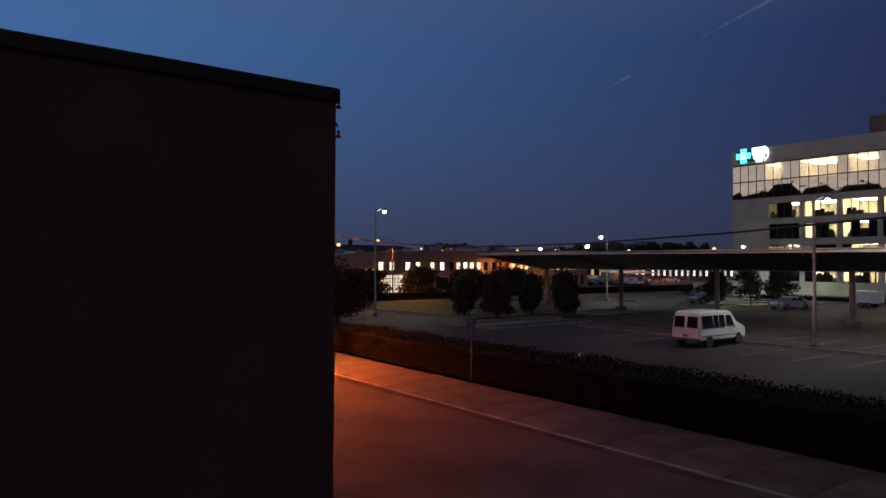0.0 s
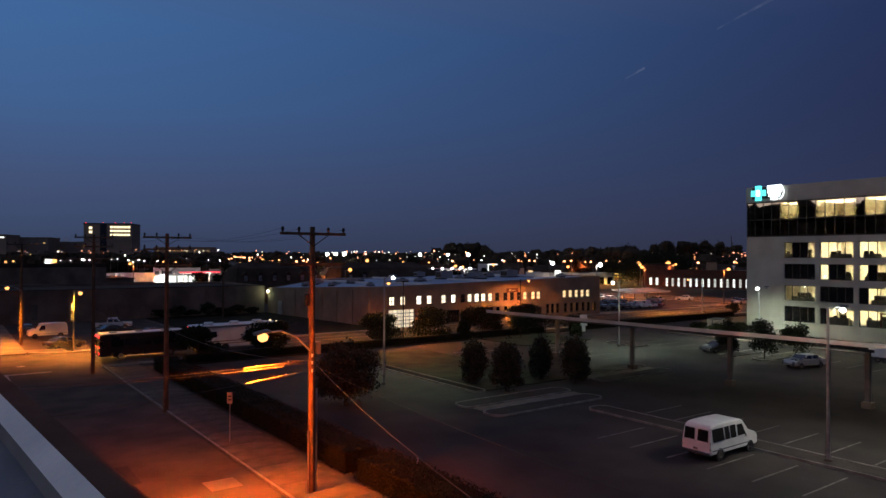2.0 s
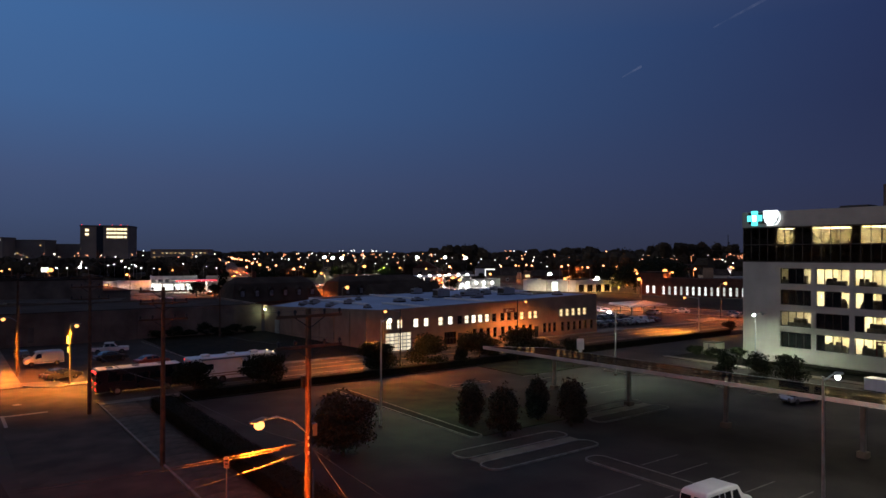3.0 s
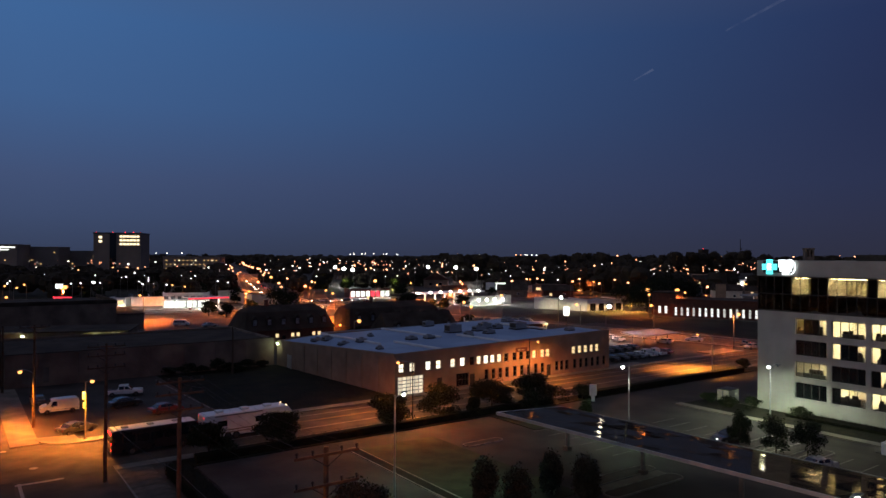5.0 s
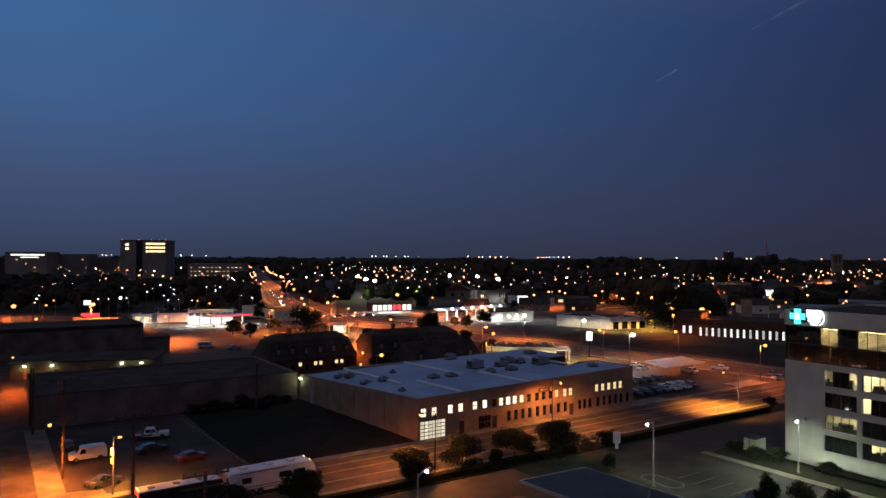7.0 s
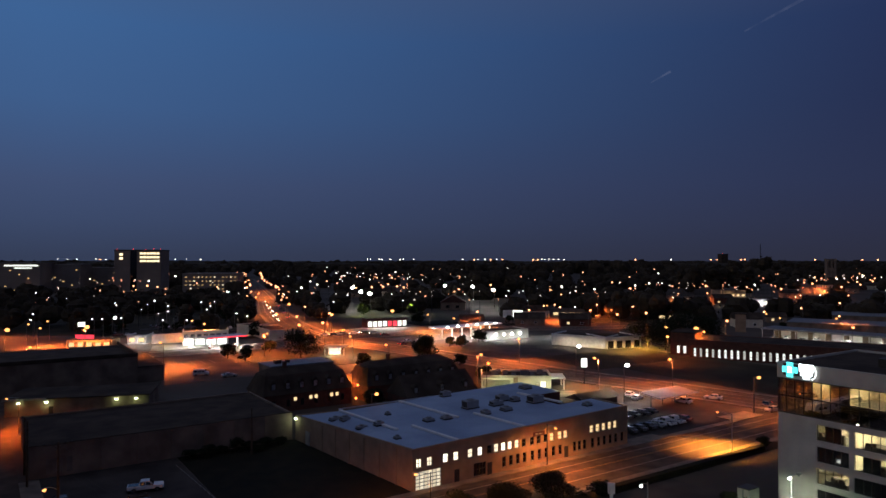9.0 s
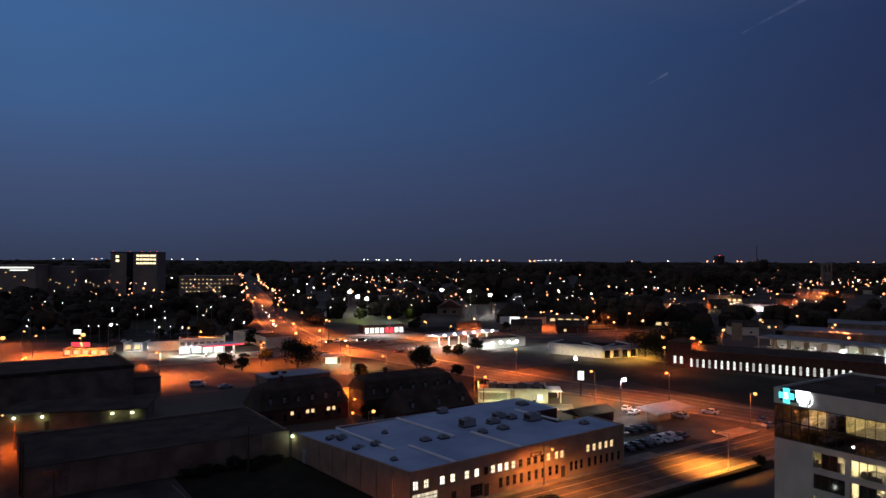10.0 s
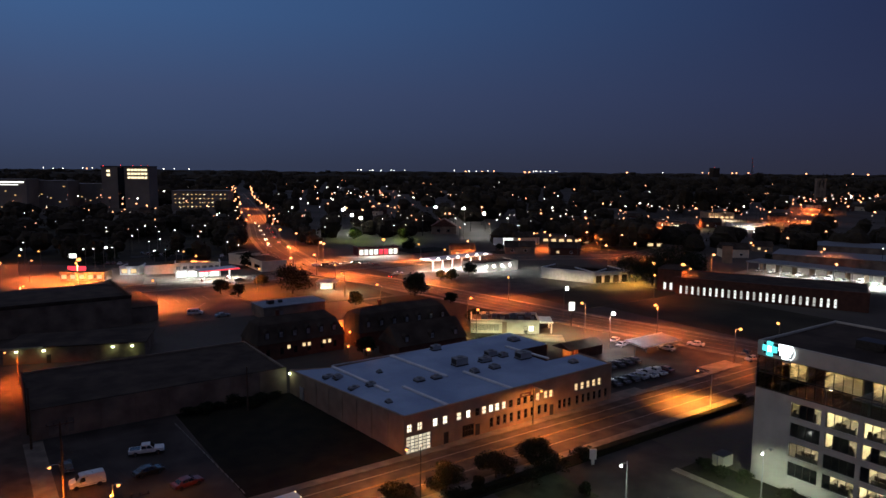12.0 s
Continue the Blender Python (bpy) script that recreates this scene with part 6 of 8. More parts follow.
# generator trailer and box by the office
e = thing("generator_trailer", 70.5, 1.0, 0.012, 85, "white generator trailer parked by the office", "trailer", "parked vehicles")
part("housing", Mesh().box(-1.4, 1.4, -0.8, 0.8, 0.55, 1.95), M["white_paint"], e, soft=0.06)
part("vent_panel", Mesh().box(-1.1, -0.2, -0.83, -0.8, 0.9, 1.6), M["galv_dull"], e)
for sgn in (-1, 1):
    for x in (-0.4, 0.4):
        wheel(e, x, sgn * 0.75, 0.3, sgn, 0.18)
part("drawbar", Mesh().tube(((1.4, 0, 0.5), (2.4, 0, 0.45)), 0.06, 6), M["dark_metal"], e)
e = thing("dumpster", 84.0, 30.0, 0, 0, "pale metal waste container at the office corner", "dumpster")
part("container", Mesh().box(-1.4, 1.4, -1.0, 1.0, 0.12, 2.0), M["precast"], e, soft=0.04)
part("lid", Mesh().box(-1.42, 1.42, -1.02, 1.02, 2.0, 2.1), M["dark_metal"], e)
part("rib", Mesh().box(-1.45, -1.4, -0.1, 0.1, 0.2, 1.9), M["galv_dull"], e)
part("skid", Mesh().box(-1.2, 1.2, -0.9, -0.7, 0, 0.12), M["dark_metal"], e)
part("skid", Mesh().box(-1.2, 1.2, 0.7, 0.9, 0, 0.12), M["dark_metal"], e)
e = thing("gate_sign", 66.5, 42.2, 0, -40, "white sign board on a short post by the lot entrance", "sign")
part("post", Mesh().box(-0.25, 0.25, -0.12, 0.12, 0, 0.9), M["white_paint"], e)
part("board", Mesh().box(-0.55, 0.55, -0.15, 0.15, 0.9, 2.6), M["white_paint"], e, soft=0.03)

# ---------------------------------------------------------------- the town beyond


def wthing(name, x, y, turn, label, category, group="", z=0.0):
    """A thing placed in world metres; its front looks along its local -y."""
    e = new(name)
    e.empty_display_size = 0.5
    e.matrix_basis = pose(x, y, z, 0, 0, turn)
    return tagged(e, label, category, group)


def along(x0, y0, x1, y1):
    return math.hypot(x1 - x0, y1 - y0), math.degrees(math.atan2(y1 - y0, x1 - x0))


def shop(x0, y0, x1, y1, depth, h, wall, label, lit=None, windows=0, roof="tar_roof", z0=0.8, z1=2.8, name="shop_building", pane=None):
    """A flat-roofed building whose front runs from one point to another."""
    L, turn = along(x0, y0, x1, y1)
    e = wthing(name, x0, y0, turn, label, "building", "shops beyond")
    part("wall", Mesh().box(0, L, 0, depth, 0, h), M[wall], e)
    part("roof", Mesh().box(0.3, L - 0.3, 0.3, depth - 0.3, h, h + 0.08), M[roof], e)
    part("parapet", Mesh().box(-0.1, L + 0.1, -0.1, 0.3, h, h + 0.5).box(-0.1, 0.3, 0.3, depth, h, h + 0.5).box(L - 0.3, L + 0.1, 0.3, depth, h, h + 0.5), M[wall], e)
    for k in range(windows):
        w = L / windows
        win = part("window", Mesh().ring(w * (k + 0.18), w * (k + 0.82), -0.12, -0.003, z0, z1, 0.1), M["dark_metal"], e)
        part("pane", Mesh().box(w * (k + 0.18) + 0.1, w * (k + 0.82) - 0.1, -0.08, -0.05, z0 + 0.1, z1 - 0.1), pane or lit or M["dark_glass"], win)
    return e


def apron(x, y, turn, length, depth, label):
    e = new("forecourt", Mesh().box(0, length, 0, depth, -0.02, 0.04).data("forecourt", M["concrete"]))
    e.matrix_basis = pose(x, y, 0, 0, 0, turn)
    tagged(e, label, "forecourt", kind="structure")


apron(-134, 268, 24, 36, 24, "pale concrete forecourt of the filling station")
apron(-34, 308, 46, 60, 20, "pale concrete forecourt under the bright canopy")
apron(-72, 361, 27, 32, 8, "concrete forecourt before the red diner")
apron(116, 328, -45, 76, 26, "bright concrete yard of the truck depot")
apron(-2, 194, 0, 28, 8.5, "concrete forecourt of the small restaurant")
apron(60, 284, -26, 60, 8, "concrete terrace before the arched building")


# filling station with a lit canopy and workshop
ga = shop(-130, 289, -113, 296.6, 10, 5.9, "white_paint", "white filling-station workshop, brightly lit", E_OFFICE[1], 7, z0=3.7, z1=5.0, name="filling_station", pane=M["curtained"])
for k in range(4):
    bay = part("bay_door", Mesh().ring(0.5 + 4.5 * k, 4.5 + 4.5 * k, -0.1, -0.003, 0.1, 3.1, 0.14), M["galv"], ga)
    part("pane", Mesh().box(0.64 + 4.5 * k, 4.36 + 4.5 * k, -0.07, -0.04, 0.24, 2.96), E_SIGN_SOFT, bay, "white glowing bay door panels")
part("fascia", Mesh().box(-0.2, 18.8, -0.35, -0.02, 3.25, 3.55), M["metal_flash"], ga)
gc = wthing("station_canopy", -114, 277.5, 44, "flat filling-station canopy with a red edge", "canopy")
part("deck", Mesh().box(0, 17, 0, 8, 4.5, 5.1), M["white_paint"], gc)
part("edge_stripe", Mesh().box(-0.05, 17.05, -0.06, -0.005, 4.55, 5.05).box(17.0, 17.06, 0, 8, 4.55, 5.05), E_STRIPE, gc, "glowing red canopy stripe")
part("light_panel", Mesh().box(1, 16, 1, 7, 4.44, 4.49), E_WHITE_FAR, gc)
for x in (3, 14):
    part("column", Mesh().box(x, x + 0.5, 3.7, 4.2, 0, 4.5), M["white_paint"], gc)
    pm = part("fuel_pump", Mesh().box(x - 1.2, x - 0.5, 3.6, 4.3, 0, 1.6), M["red_paint"], gc)
    part("pump_screen", Mesh().box(x - 1.1, x - 0.6, 3.57, 3.6, 1.1, 1.4), E_WHITE_FAR, pm)
shop(-158, 295, -150, 296, 9, 3.4, "white_paint", "pale low shop beside the filling station", E_DIM, 2)
shop(-148, 297, -134.5, 303, 9, 3.6, "white_paint", "plain pale workshop beside the filling station", None, 0)
shop(-174, 277, -156, 279, 8, 3.2, "block_wall", "low shop under warm wall lamps", E_DIM, 5)
shop(-124, 335, -116, 330, 12, 4.6, "cream", "pale windowless block beyond the filling station", None, 0)
shop(-114, 330, -99, 310, 12, 4.4, "cream", "pale low block by the bright forecourt lamp", None, 2)
far_lamp(-96, 314, 4.0, 2600, COOL)
dn = shop(-65.5, 370, -45, 380.5, 10, 4.4, "red_paint", "red diner with large bright window bays", E_SIGN_SOFT, 0)
for k in range(8):
    win = part("window", Mesh().ring(0.6 + 2.8 * k, 2.9 + 2.8 * k, -0.12, -0.003, 0.5, 3.6, 0.12), M["red_paint"], dn)
    part("pane", Mesh().box(0.72 + 2.8 * k, 2.78 + 2.8 * k, -0.08, -0.05, 0.62, 3.48), E_STRIPE if k in (4, 5) else E_SIGN_SOFT, win, "glowing window bay")
part("awning", Mesh().poly(((-0.2, -1.1, 3.55), (23.2, -1.1, 3.55), (23.2, -0.11, 4.1), (-0.2, -0.11, 4.1))).poly(((-0.2, -0.11, 4.02), (23.2, -0.11, 4.02), (23.2, -1.1, 3.47), (-0.2, -1.1, 3.47))), M["red_paint"], dn)
gb = wthing("station_canopy", -21, 316, 46, "bright filling-station canopy with white lamps", "canopy")
part("deck", Mesh().box(0, 40, 0, 9, 5.2, 5.8), M["white_paint"], gb)
for k in range(6):
    part("light_panel", Mesh().box(2 + 6.3 * k, 6 + 6.3 * k, 1, 8, 5.12, 5.19), E_WHITE_FAR, gb)
    part("column", Mesh().box(4 + 6.3 * k, 4.5 + 6.3 * k, 4.2, 4.7, 0, 5.2), M["white_paint"], gb)
    part("roof_lamp", Mesh().ball((4 + 6.3 * k, 0.3, 5.9), 0.5, 8, 5), E_WHITE, gb)
sb = shop(-1, 317, 19, 331, 12, 4.0, "precast", "pale plain-walled shop with four round wall lamps", None, 0)
for k in range(4):
    part("wall_lamp", Mesh().ball((5.5 + 4.6 * k, -0.35, 2.6), 0.5, 10, 6), E_WHITE, sb)
h1 = wthing("gable_house", -36, 500, 2, "brick house with a gable under floodlights", "house")
part("wall", Mesh().box(0, 18, 0, 14, 0, 5.5), M["tan_wall"], h1)
part("roof", Mesh().poly(((-0.6, -0.6, 5.5), (18.6, -0.6, 5.5), (9, -0.6, 11))).poly(((-0.6, -0.6, 5.5), (9, -0.6, 11), (9, 14.6, 11), (-0.6, 14.6, 5.5))).poly(((18.6, -0.6, 5.5), (18.6, 14.6, 5.5), (9, 14.6, 11), (9, -0.6, 11))).poly(((-0.6, 14.6, 5.5), (9, 14.6, 11), (18.6, 14.6, 5.5))), M["brick_dark"], h1)
part("window", Mesh().box(4, 6.5, -0.1, -0.003, 1.5, 3.5).box(11, 13.5, -0.1, -0.003, 1.5, 3.5), M["dark_glass"], h1)
bb = wthing("billboard", 8, 406, 4, "large white lit billboard on posts", "billboard")
part("panel", Mesh().box(0, 11.5, 0, 0.4, 3.2, 7.4), M["white_paint"], bb)
part("lit_face", Mesh().box(5.8, 11.4, -0.06, -0.003, 3.3, 7.3), E_SIGN_SOFT, bb)
for x in (1.5, 5.5, 9.5):
    part("post", Mesh().box(x, x + 0.4, 0.4, 0.8, 0, 5), M["dark_metal"], bb)
shop(28, 307, 49, 294, 14, 4.4, "white_paint", "long white block building with a flat roof", None, 0)
wb = shop(49.4, 294.2, 65, 301, 16, 4.4, "white_paint", "white block building end under a warm wall lamp", None, 4, z0=0.1, z1=3.2)


def restaurant():
    """Low cream restaurant: a recessed glazed dining front, a pier, a plain kitchen front and a drive-through roof at its end."""
    e = wthing("restaurant", -0.7, 202.6, 1, "low cream restaurant with lit windows and rooftop units", "building")
    holes = [(0.6 + 1.55 * k, 1.95 + 1.55 * k, 0.9, 2.7) for k in range(5)] + [(15.6, 16.6, 0.05, 2.3), (17.0, 18.4, 0.8, 2.4)]
    part("front_wall", holed_wall(20.0, 0, 3.5, 0.3, holes), M["cream"], e)
    part("side_wall", Mesh().box(0, 0.3, 0.3, 11, 0, 3.5).box(19.7, 20, 0.3, 11, 0, 3.5), M["cream"], e)
    part("back_wall", Mesh().box(0.3, 19.7, 10.7, 11, 0, 3.5), M["cream"], e)
    part("floor", Mesh().box(0.3, 19.7, 0.3, 10.7, 0.02, 0.06), M["carpet"], e)
    part("partition", Mesh().box(0.3, 19.7, 4.2, 4.4, 0.06, 3.3).box(9.0, 9.2, 0.3, 4.2, 0.06, 3.3), M["cream"], e)
    part("ceiling_light", Mesh().box(0.8, 8.4, 1.4, 1.8, 3.2, 3.24).box(10, 19, 1.4, 1.8, 3.2, 3.24), E_TUBE_WHITE, e)
    part("roof", Mesh().box(0.3, 19.7, 0.3, 10.7, 3.3, 3.5), M["tar_roof"], e)
    part("parapet", Mesh().box(-0.1, 20.1, -0.1, 0.2, 3.5, 4.1).box(-0.1, 0.2, 0.2, 11.1, 3.5, 4.1).box(19.8, 20.1, 0.2, 11.1, 3.5, 4.1).box(0.2, 19.8, 10.8, 11.1, 3.5, 4.1), M["cream"], e, soft=0.03)
    part("pier", Mesh().box(9.2, 10.5, -0.45, -0.11, 0, 3.6), M["tan_wall"], e, "brown stone pier")
    part("eave", Mesh().box(0.2, 9.2, -0.9, -0.11, 2.95, 3.2), M["cream"], e)
    for k in range(5):
        x = 0.6 + 1.55 * k
        w = part("window", Mesh().ring(x, x + 1.35, 0.08, 0.2, 0.9, 2.7, 0.06), M["dark_metal"], e)
        part("pane", Mesh().box(x + 0.06, x + 1.29, 0.13, 0.145, 0.96, 2.64), GLASS, w)
    part("door", Mesh().ring(15.6, 16.6, 0.08, 0.2, 0.05, 2.3, 0.08), M["dark_metal"], e)
    part("serving_window", Mesh().box(17.0, 18.4, 0.12, 0.15, 0.8, 2.4), E_OFFICE[2], e, "bright serving window")
    dr = part("drive_roof", Mesh().box(20.1, 24.2, 1.0, 9.0, 3.0, 3.35), M["white_paint"], e, "white drive-through roof")
    for y in (1.3, 8.3):
        part("post", Mesh().box(23.6, 23.9, y, y + 0.3, 0, 3.0), M["white_paint"], dr)
    for x, y, w, d, h in ((3.0, 3.0, 2.0, 1.6, 1.3), (6.2, 5.5, 1.6, 1.4, 1.0), (8.8, 2.6, 1.2, 1.2, 0.9), (11.5, 4.5, 2.4, 1.8, 1.4), (14.2, 3.0, 1.4, 1.2, 1.0), (16.4, 6.5, 1.8, 1.5, 1.2), (17.8, 3.2, 1.0, 1.0, 0.8), (4.5, 8.0, 1.2, 1.2, 1.0)):
        u = part("rooftop_unit", Mesh().box(x, x + w, y, y + d, 3.5, 3.5 + h), M["galv_dull"], e, "grey rooftop unit", soft=0.04)
        part("fan_ring", Mesh().tube(((x + w / 2, y + d / 2, 3.5 + h), (x + w / 2, y + d / 2, 3.62 + h)), min(w, d) * 0.35, 10), M["dark_metal"], u)


restaurant()
car(121.5, 116.5, 60, "dark car with red tail lights behind the restaurant", "black_paint", red=True)
ph = thing("porch_hut", 107.5, 88.0, 0, 0, "small hut with a dark roof and an orange-lit porch", "hut")
part("wall", Mesh().box(3.0, 12.0, 0, 5.5, 0, 2.6), M["brick_dark"], ph)
part("porch_wall", Mesh().box(0.2, 2.99, 2.5, 2.8, 0, 2.5), M["tan_wall"], ph)
part("roof", Mesh().poly(((-0.5, -0.6, 2.6), (12.5, -0.6, 2.6), (12.5, 2.75, 4.0), (-0.5, 2.75, 4.0))).poly(((12.5, 6.1, 2.6), (-0.5, 6.1, 2.6), (-0.5, 2.75, 4.0), (12.5, 2.75, 4.0))).poly(((12.5, -0.6, 2.6), (12.5, 6.1, 2.6), (12.5, 2.75, 4.0))).poly(((-0.5, 6.1, 2.6), (-0.5, -0.6, 2.6), (-0.5, 2.75, 4.0))), M["tar_roof"], ph)
for x in (0.2, 1.5):
    part("porch_post", Mesh().box(x, x + 0.14, -0.3, -0.16, 0, 2.6), M["tan_wall"], ph)
part("porch_lamp", Mesh().ball((1.4, 1.0, 2.3), 0.14, 8, 6), E_SODIUM, ph)
lamp(108.9, 88.6, 2.2, 260, SODIUM_WALL, 0.15)
fb = thing("flat_roof_building", 59.5, 174.0, 0, 0, "low dark building with a bluish metal roof", "building")
part("wall", Mesh().box(0, 21, 0, 11, 0, 3.8), M["block_wall"], fb)
part("roof", Mesh().box(-0.3, 21.3, -0.3, 11.3, 3.8, 4.1), M["blue_roof"], fb)
part("roof_unit", Mesh().box(3, 5, 4, 6, 4.1, 5.2).box(7, 8.2, 5, 6.2, 4.1, 4.9), M["dark_metal"], fb, soft=0.04)
part("door", Mesh().box(4, 6.4, -0.06, -0.003, 0, 2.4), M["galv_dull"], fb)
kk = wthing("kiosk", -63, 266, 4, "small pale kiosk under a flat lit canopy", "kiosk")
part("hut", Mesh().box(1.5, 6.0, 3.2, 6.4, 0, 3.0), M["white_paint"], kk)
part("canopy", Mesh().box(0, 8.5, -0.5, 7.0, 3.1, 3.5), M["precast"], kk)
part("light_panel", Mesh().box(1, 7.5, 0.5, 2.5, 3.02, 3.09), E_WHITE_FAR, kk)
for x in (0.4, 7.8):
    part("post", Mesh().box(x, x + 0.25, 0.0, 0.25, 0, 3.1), M["galv"], kk)
part("window", Mesh().box(2.2, 5.2, 3.14, 3.197, 0.9, 2.3), E_OFFICE[1], kk)
far_lamp(-58.5, 265.0, 2.9, 1300, (0.9, 1.0, 0.72))
far_lamp(-48.0, 262.0, 5.5, 1900, (0.9, 1.0, 0.72))

py = wthing("pylon_sign", 30, 214, 0, "white glowing pylon sign on a pole", "sign")
part("pole", Mesh().tube(((0, 0, 0), (0, 0, 5)), 0.15, 8), M["dark_metal"], py)
part("sign_face", Mesh().box(-0.9, 0.9, -0.25, 0.25, 4.9, 7.6), E_SIGN_SOFT, py, soft=0.2)
py2 = wthing("pylon_sign", -176, 290, 0, "white glowing pylon sign with a red board below", "sign")
part("pole", Mesh().tube(((0, 0, 0), (0, 0, 8)), 0.2, 8), M["dark_metal"], py2)
part("sign_face", Mesh().box(-1.5, 1.5, -0.25, 0.25, 8.0, 9.9), E_SIGN_SOFT, py2)
part("red_board", Mesh().box(-2.5, 5.5, -0.3, 0.3, 2.0, 4.4), E_STRIPE, py2)


ROADS = (
    ("wide orange-lit avenue with worn lane lines", 15.0, 0.030, [gp(a, b).xy for a, b in ((116, 262), (128, 215), (136, 170), (141, 135), (148, 105), (154, 75), (156.5, 61))]),
    ("broad street along the far shops under sodium lamps", 15.0, 0.036, [gp(a, b).xy for a, b in ((-60, 266), (0, 262), (30, 255), (60, 253), (95, 255), (116, 262))]),
    ("long avenue running off towards the horizon", 17.0, 0.042, [Vector(p) for p in ((-77, 317), (-117, 393), (-147, 462), (-189, 576), (-262, 760), (-430, 1180))]),
    ("street past the diner and the bright canopy", 12.0, 0.048, [Vector(p) for p in ((-77, 317), (-40, 346), (0, 368), (40, 376), (85, 390), (120, 432), (150, 490))]))


def off_road(x, y, margin, but=-1):
    """Whether a place keeps clear of all far roads but one by some metres."""
    for n, (_, width, _, pts) in enumerate(ROADS):
        for p, q in zip(pts, pts[1:]):
            d = q - p
            t = max(0.0, min(1.0, (Vector((x, y)) - p).dot(d) / d.length_squared))
            if n != but and (p + d * t - Vector((x, y))).length < width / 2 + margin:
                return False
    return True


def band(pts, o0, o1, z0, z1, skip=-1):
    """A slab along a line, between two offsets to its right, cut where other roads cross it."""
    m = Mesh()
    for p, q in zip(pts, pts[1:]):
        n = max(1, int((q - p).length / 9))
        side = Vector(((q - p).y, -(q - p).x)).normalized()
        for k in range(n):
            u, v = p.lerp(q, k / n), p.lerp(q, (k + 1) / n)
            mid = (u + v) / 2 + side * (o0 + o1) / 2
            if skip < 0 or off_road(mid.x, mid.y, 1.5, skip):
                c = [u + side * o1, v + side * o1, v + side * o0, u + side * o0]
                m.poly([(*w, z1) for w in c])
                for i in range(4):
                    m.poly([(*c[i], z0), (*c[(i + 1) % 4], z0), (*c[(i + 1) % 4], z1), (*c[i], z1)])
    return m


for n, (label, width, z, pts) in enumerate(ROADS):
    tagged(new("road", band(pts, -width / 2, width / 2, -0.02, z).data("road", M["road_far"])), label, "road", kind="structure")
    for sgn in (-1, 1):
        o = sorted((sgn * width / 2, sgn * (width / 2 + 2.2)))
        tagged(new("pavement", band(pts, o[0], o[1], -0.02, 0.16, n).data("pavement", M["concrete"])), "concrete pavement with a kerb beside the far road", "pavement", kind="structure")
        o = sgn * (width / 2 - 3.2)
        tagged(new("road_marking", band(pts, o - 0.09, o + 0.09, z + 0.002, z + 0.008, n).data("line", M["paint_line"])), "worn white lane line on the far road", "road marking", kind="structure")
    tagged(new("road_marking", band(pts, -0.22, -0.07, z + 0.002, z + 0.008, n).data("line", M["yellow_line"])), "worn yellow centre line on the far road", "road marking", kind="structure")
slab("lawn", 166.5, 214.0, 64.0, 130.0, -0.02, 0.05, M["scrub"], "wide dark field between the avenue and the arched building", "lawn")
slab("lawn", 158.0, 212.0, 130.5, 163.0, -0.02, 0.05, M["scrub"], "dark rough field behind the white sign", "lawn")
slab("parking_lot", 148.5, 205.0, 164.0, 214.0, -0.02, 0.020, M["lot"], "wide dark asphalt lot before the white block building", "parking lot")
slab("parking_lot", 30.0, 64.0, 183.0, 243.0, -0.02, 0.022, M["road_far"], "orange-lit worn parking lot beside the far street", "parking lot")
slab("lawn", 66.0, 116.0, 189.0, 242.0, -0.02, 0.05, M["scrub"], "dark rough lawn behind the dormered blocks", "lawn")
slab("lawn", 100.0, 130.0, 118.0, 186.0, -0.02, 0.048, M["scrub"], "dark lawn around the restaurant yard", "lawn")
# dark sheet laid over the ground so the grove's floor stays in shade
ob = new("lawn", Mesh().prism(((-126, 322), (-150, 400), (-196, 540), (-215, 590), (-420, 590), (-300, 322)), -0.02, 0.05).data("lawn", M["scrub"]))
tagged(ob, "dark slab for the shaded ground under the park trees", "lawn", kind="structure")
slab("lawn", -60.0, 28.0, 205.0, 246.0, -0.02, 0.046, M["scrub"], "dark ground behind the big warehouse", "lawn")
for a, b, w, t in ((49.4, 208.0, 0.25, -35), (41.0, 222.0, 0.14, 0), (44.5, 222.0, 0.14, 0), (48.0, 222.0, 0.14, 0), (51.5, 222.0, 0.14, 0), (55.0, 222.0, 0.14, 0)):
    solid("road_marking", Mesh().box(-w, w, -4.5, 4.5, 0.024, 0.032), M["faint_line"], a, b, 0, t, "worn painted bay line on the orange-lit lot", "road marking", "bay lines", "structure")


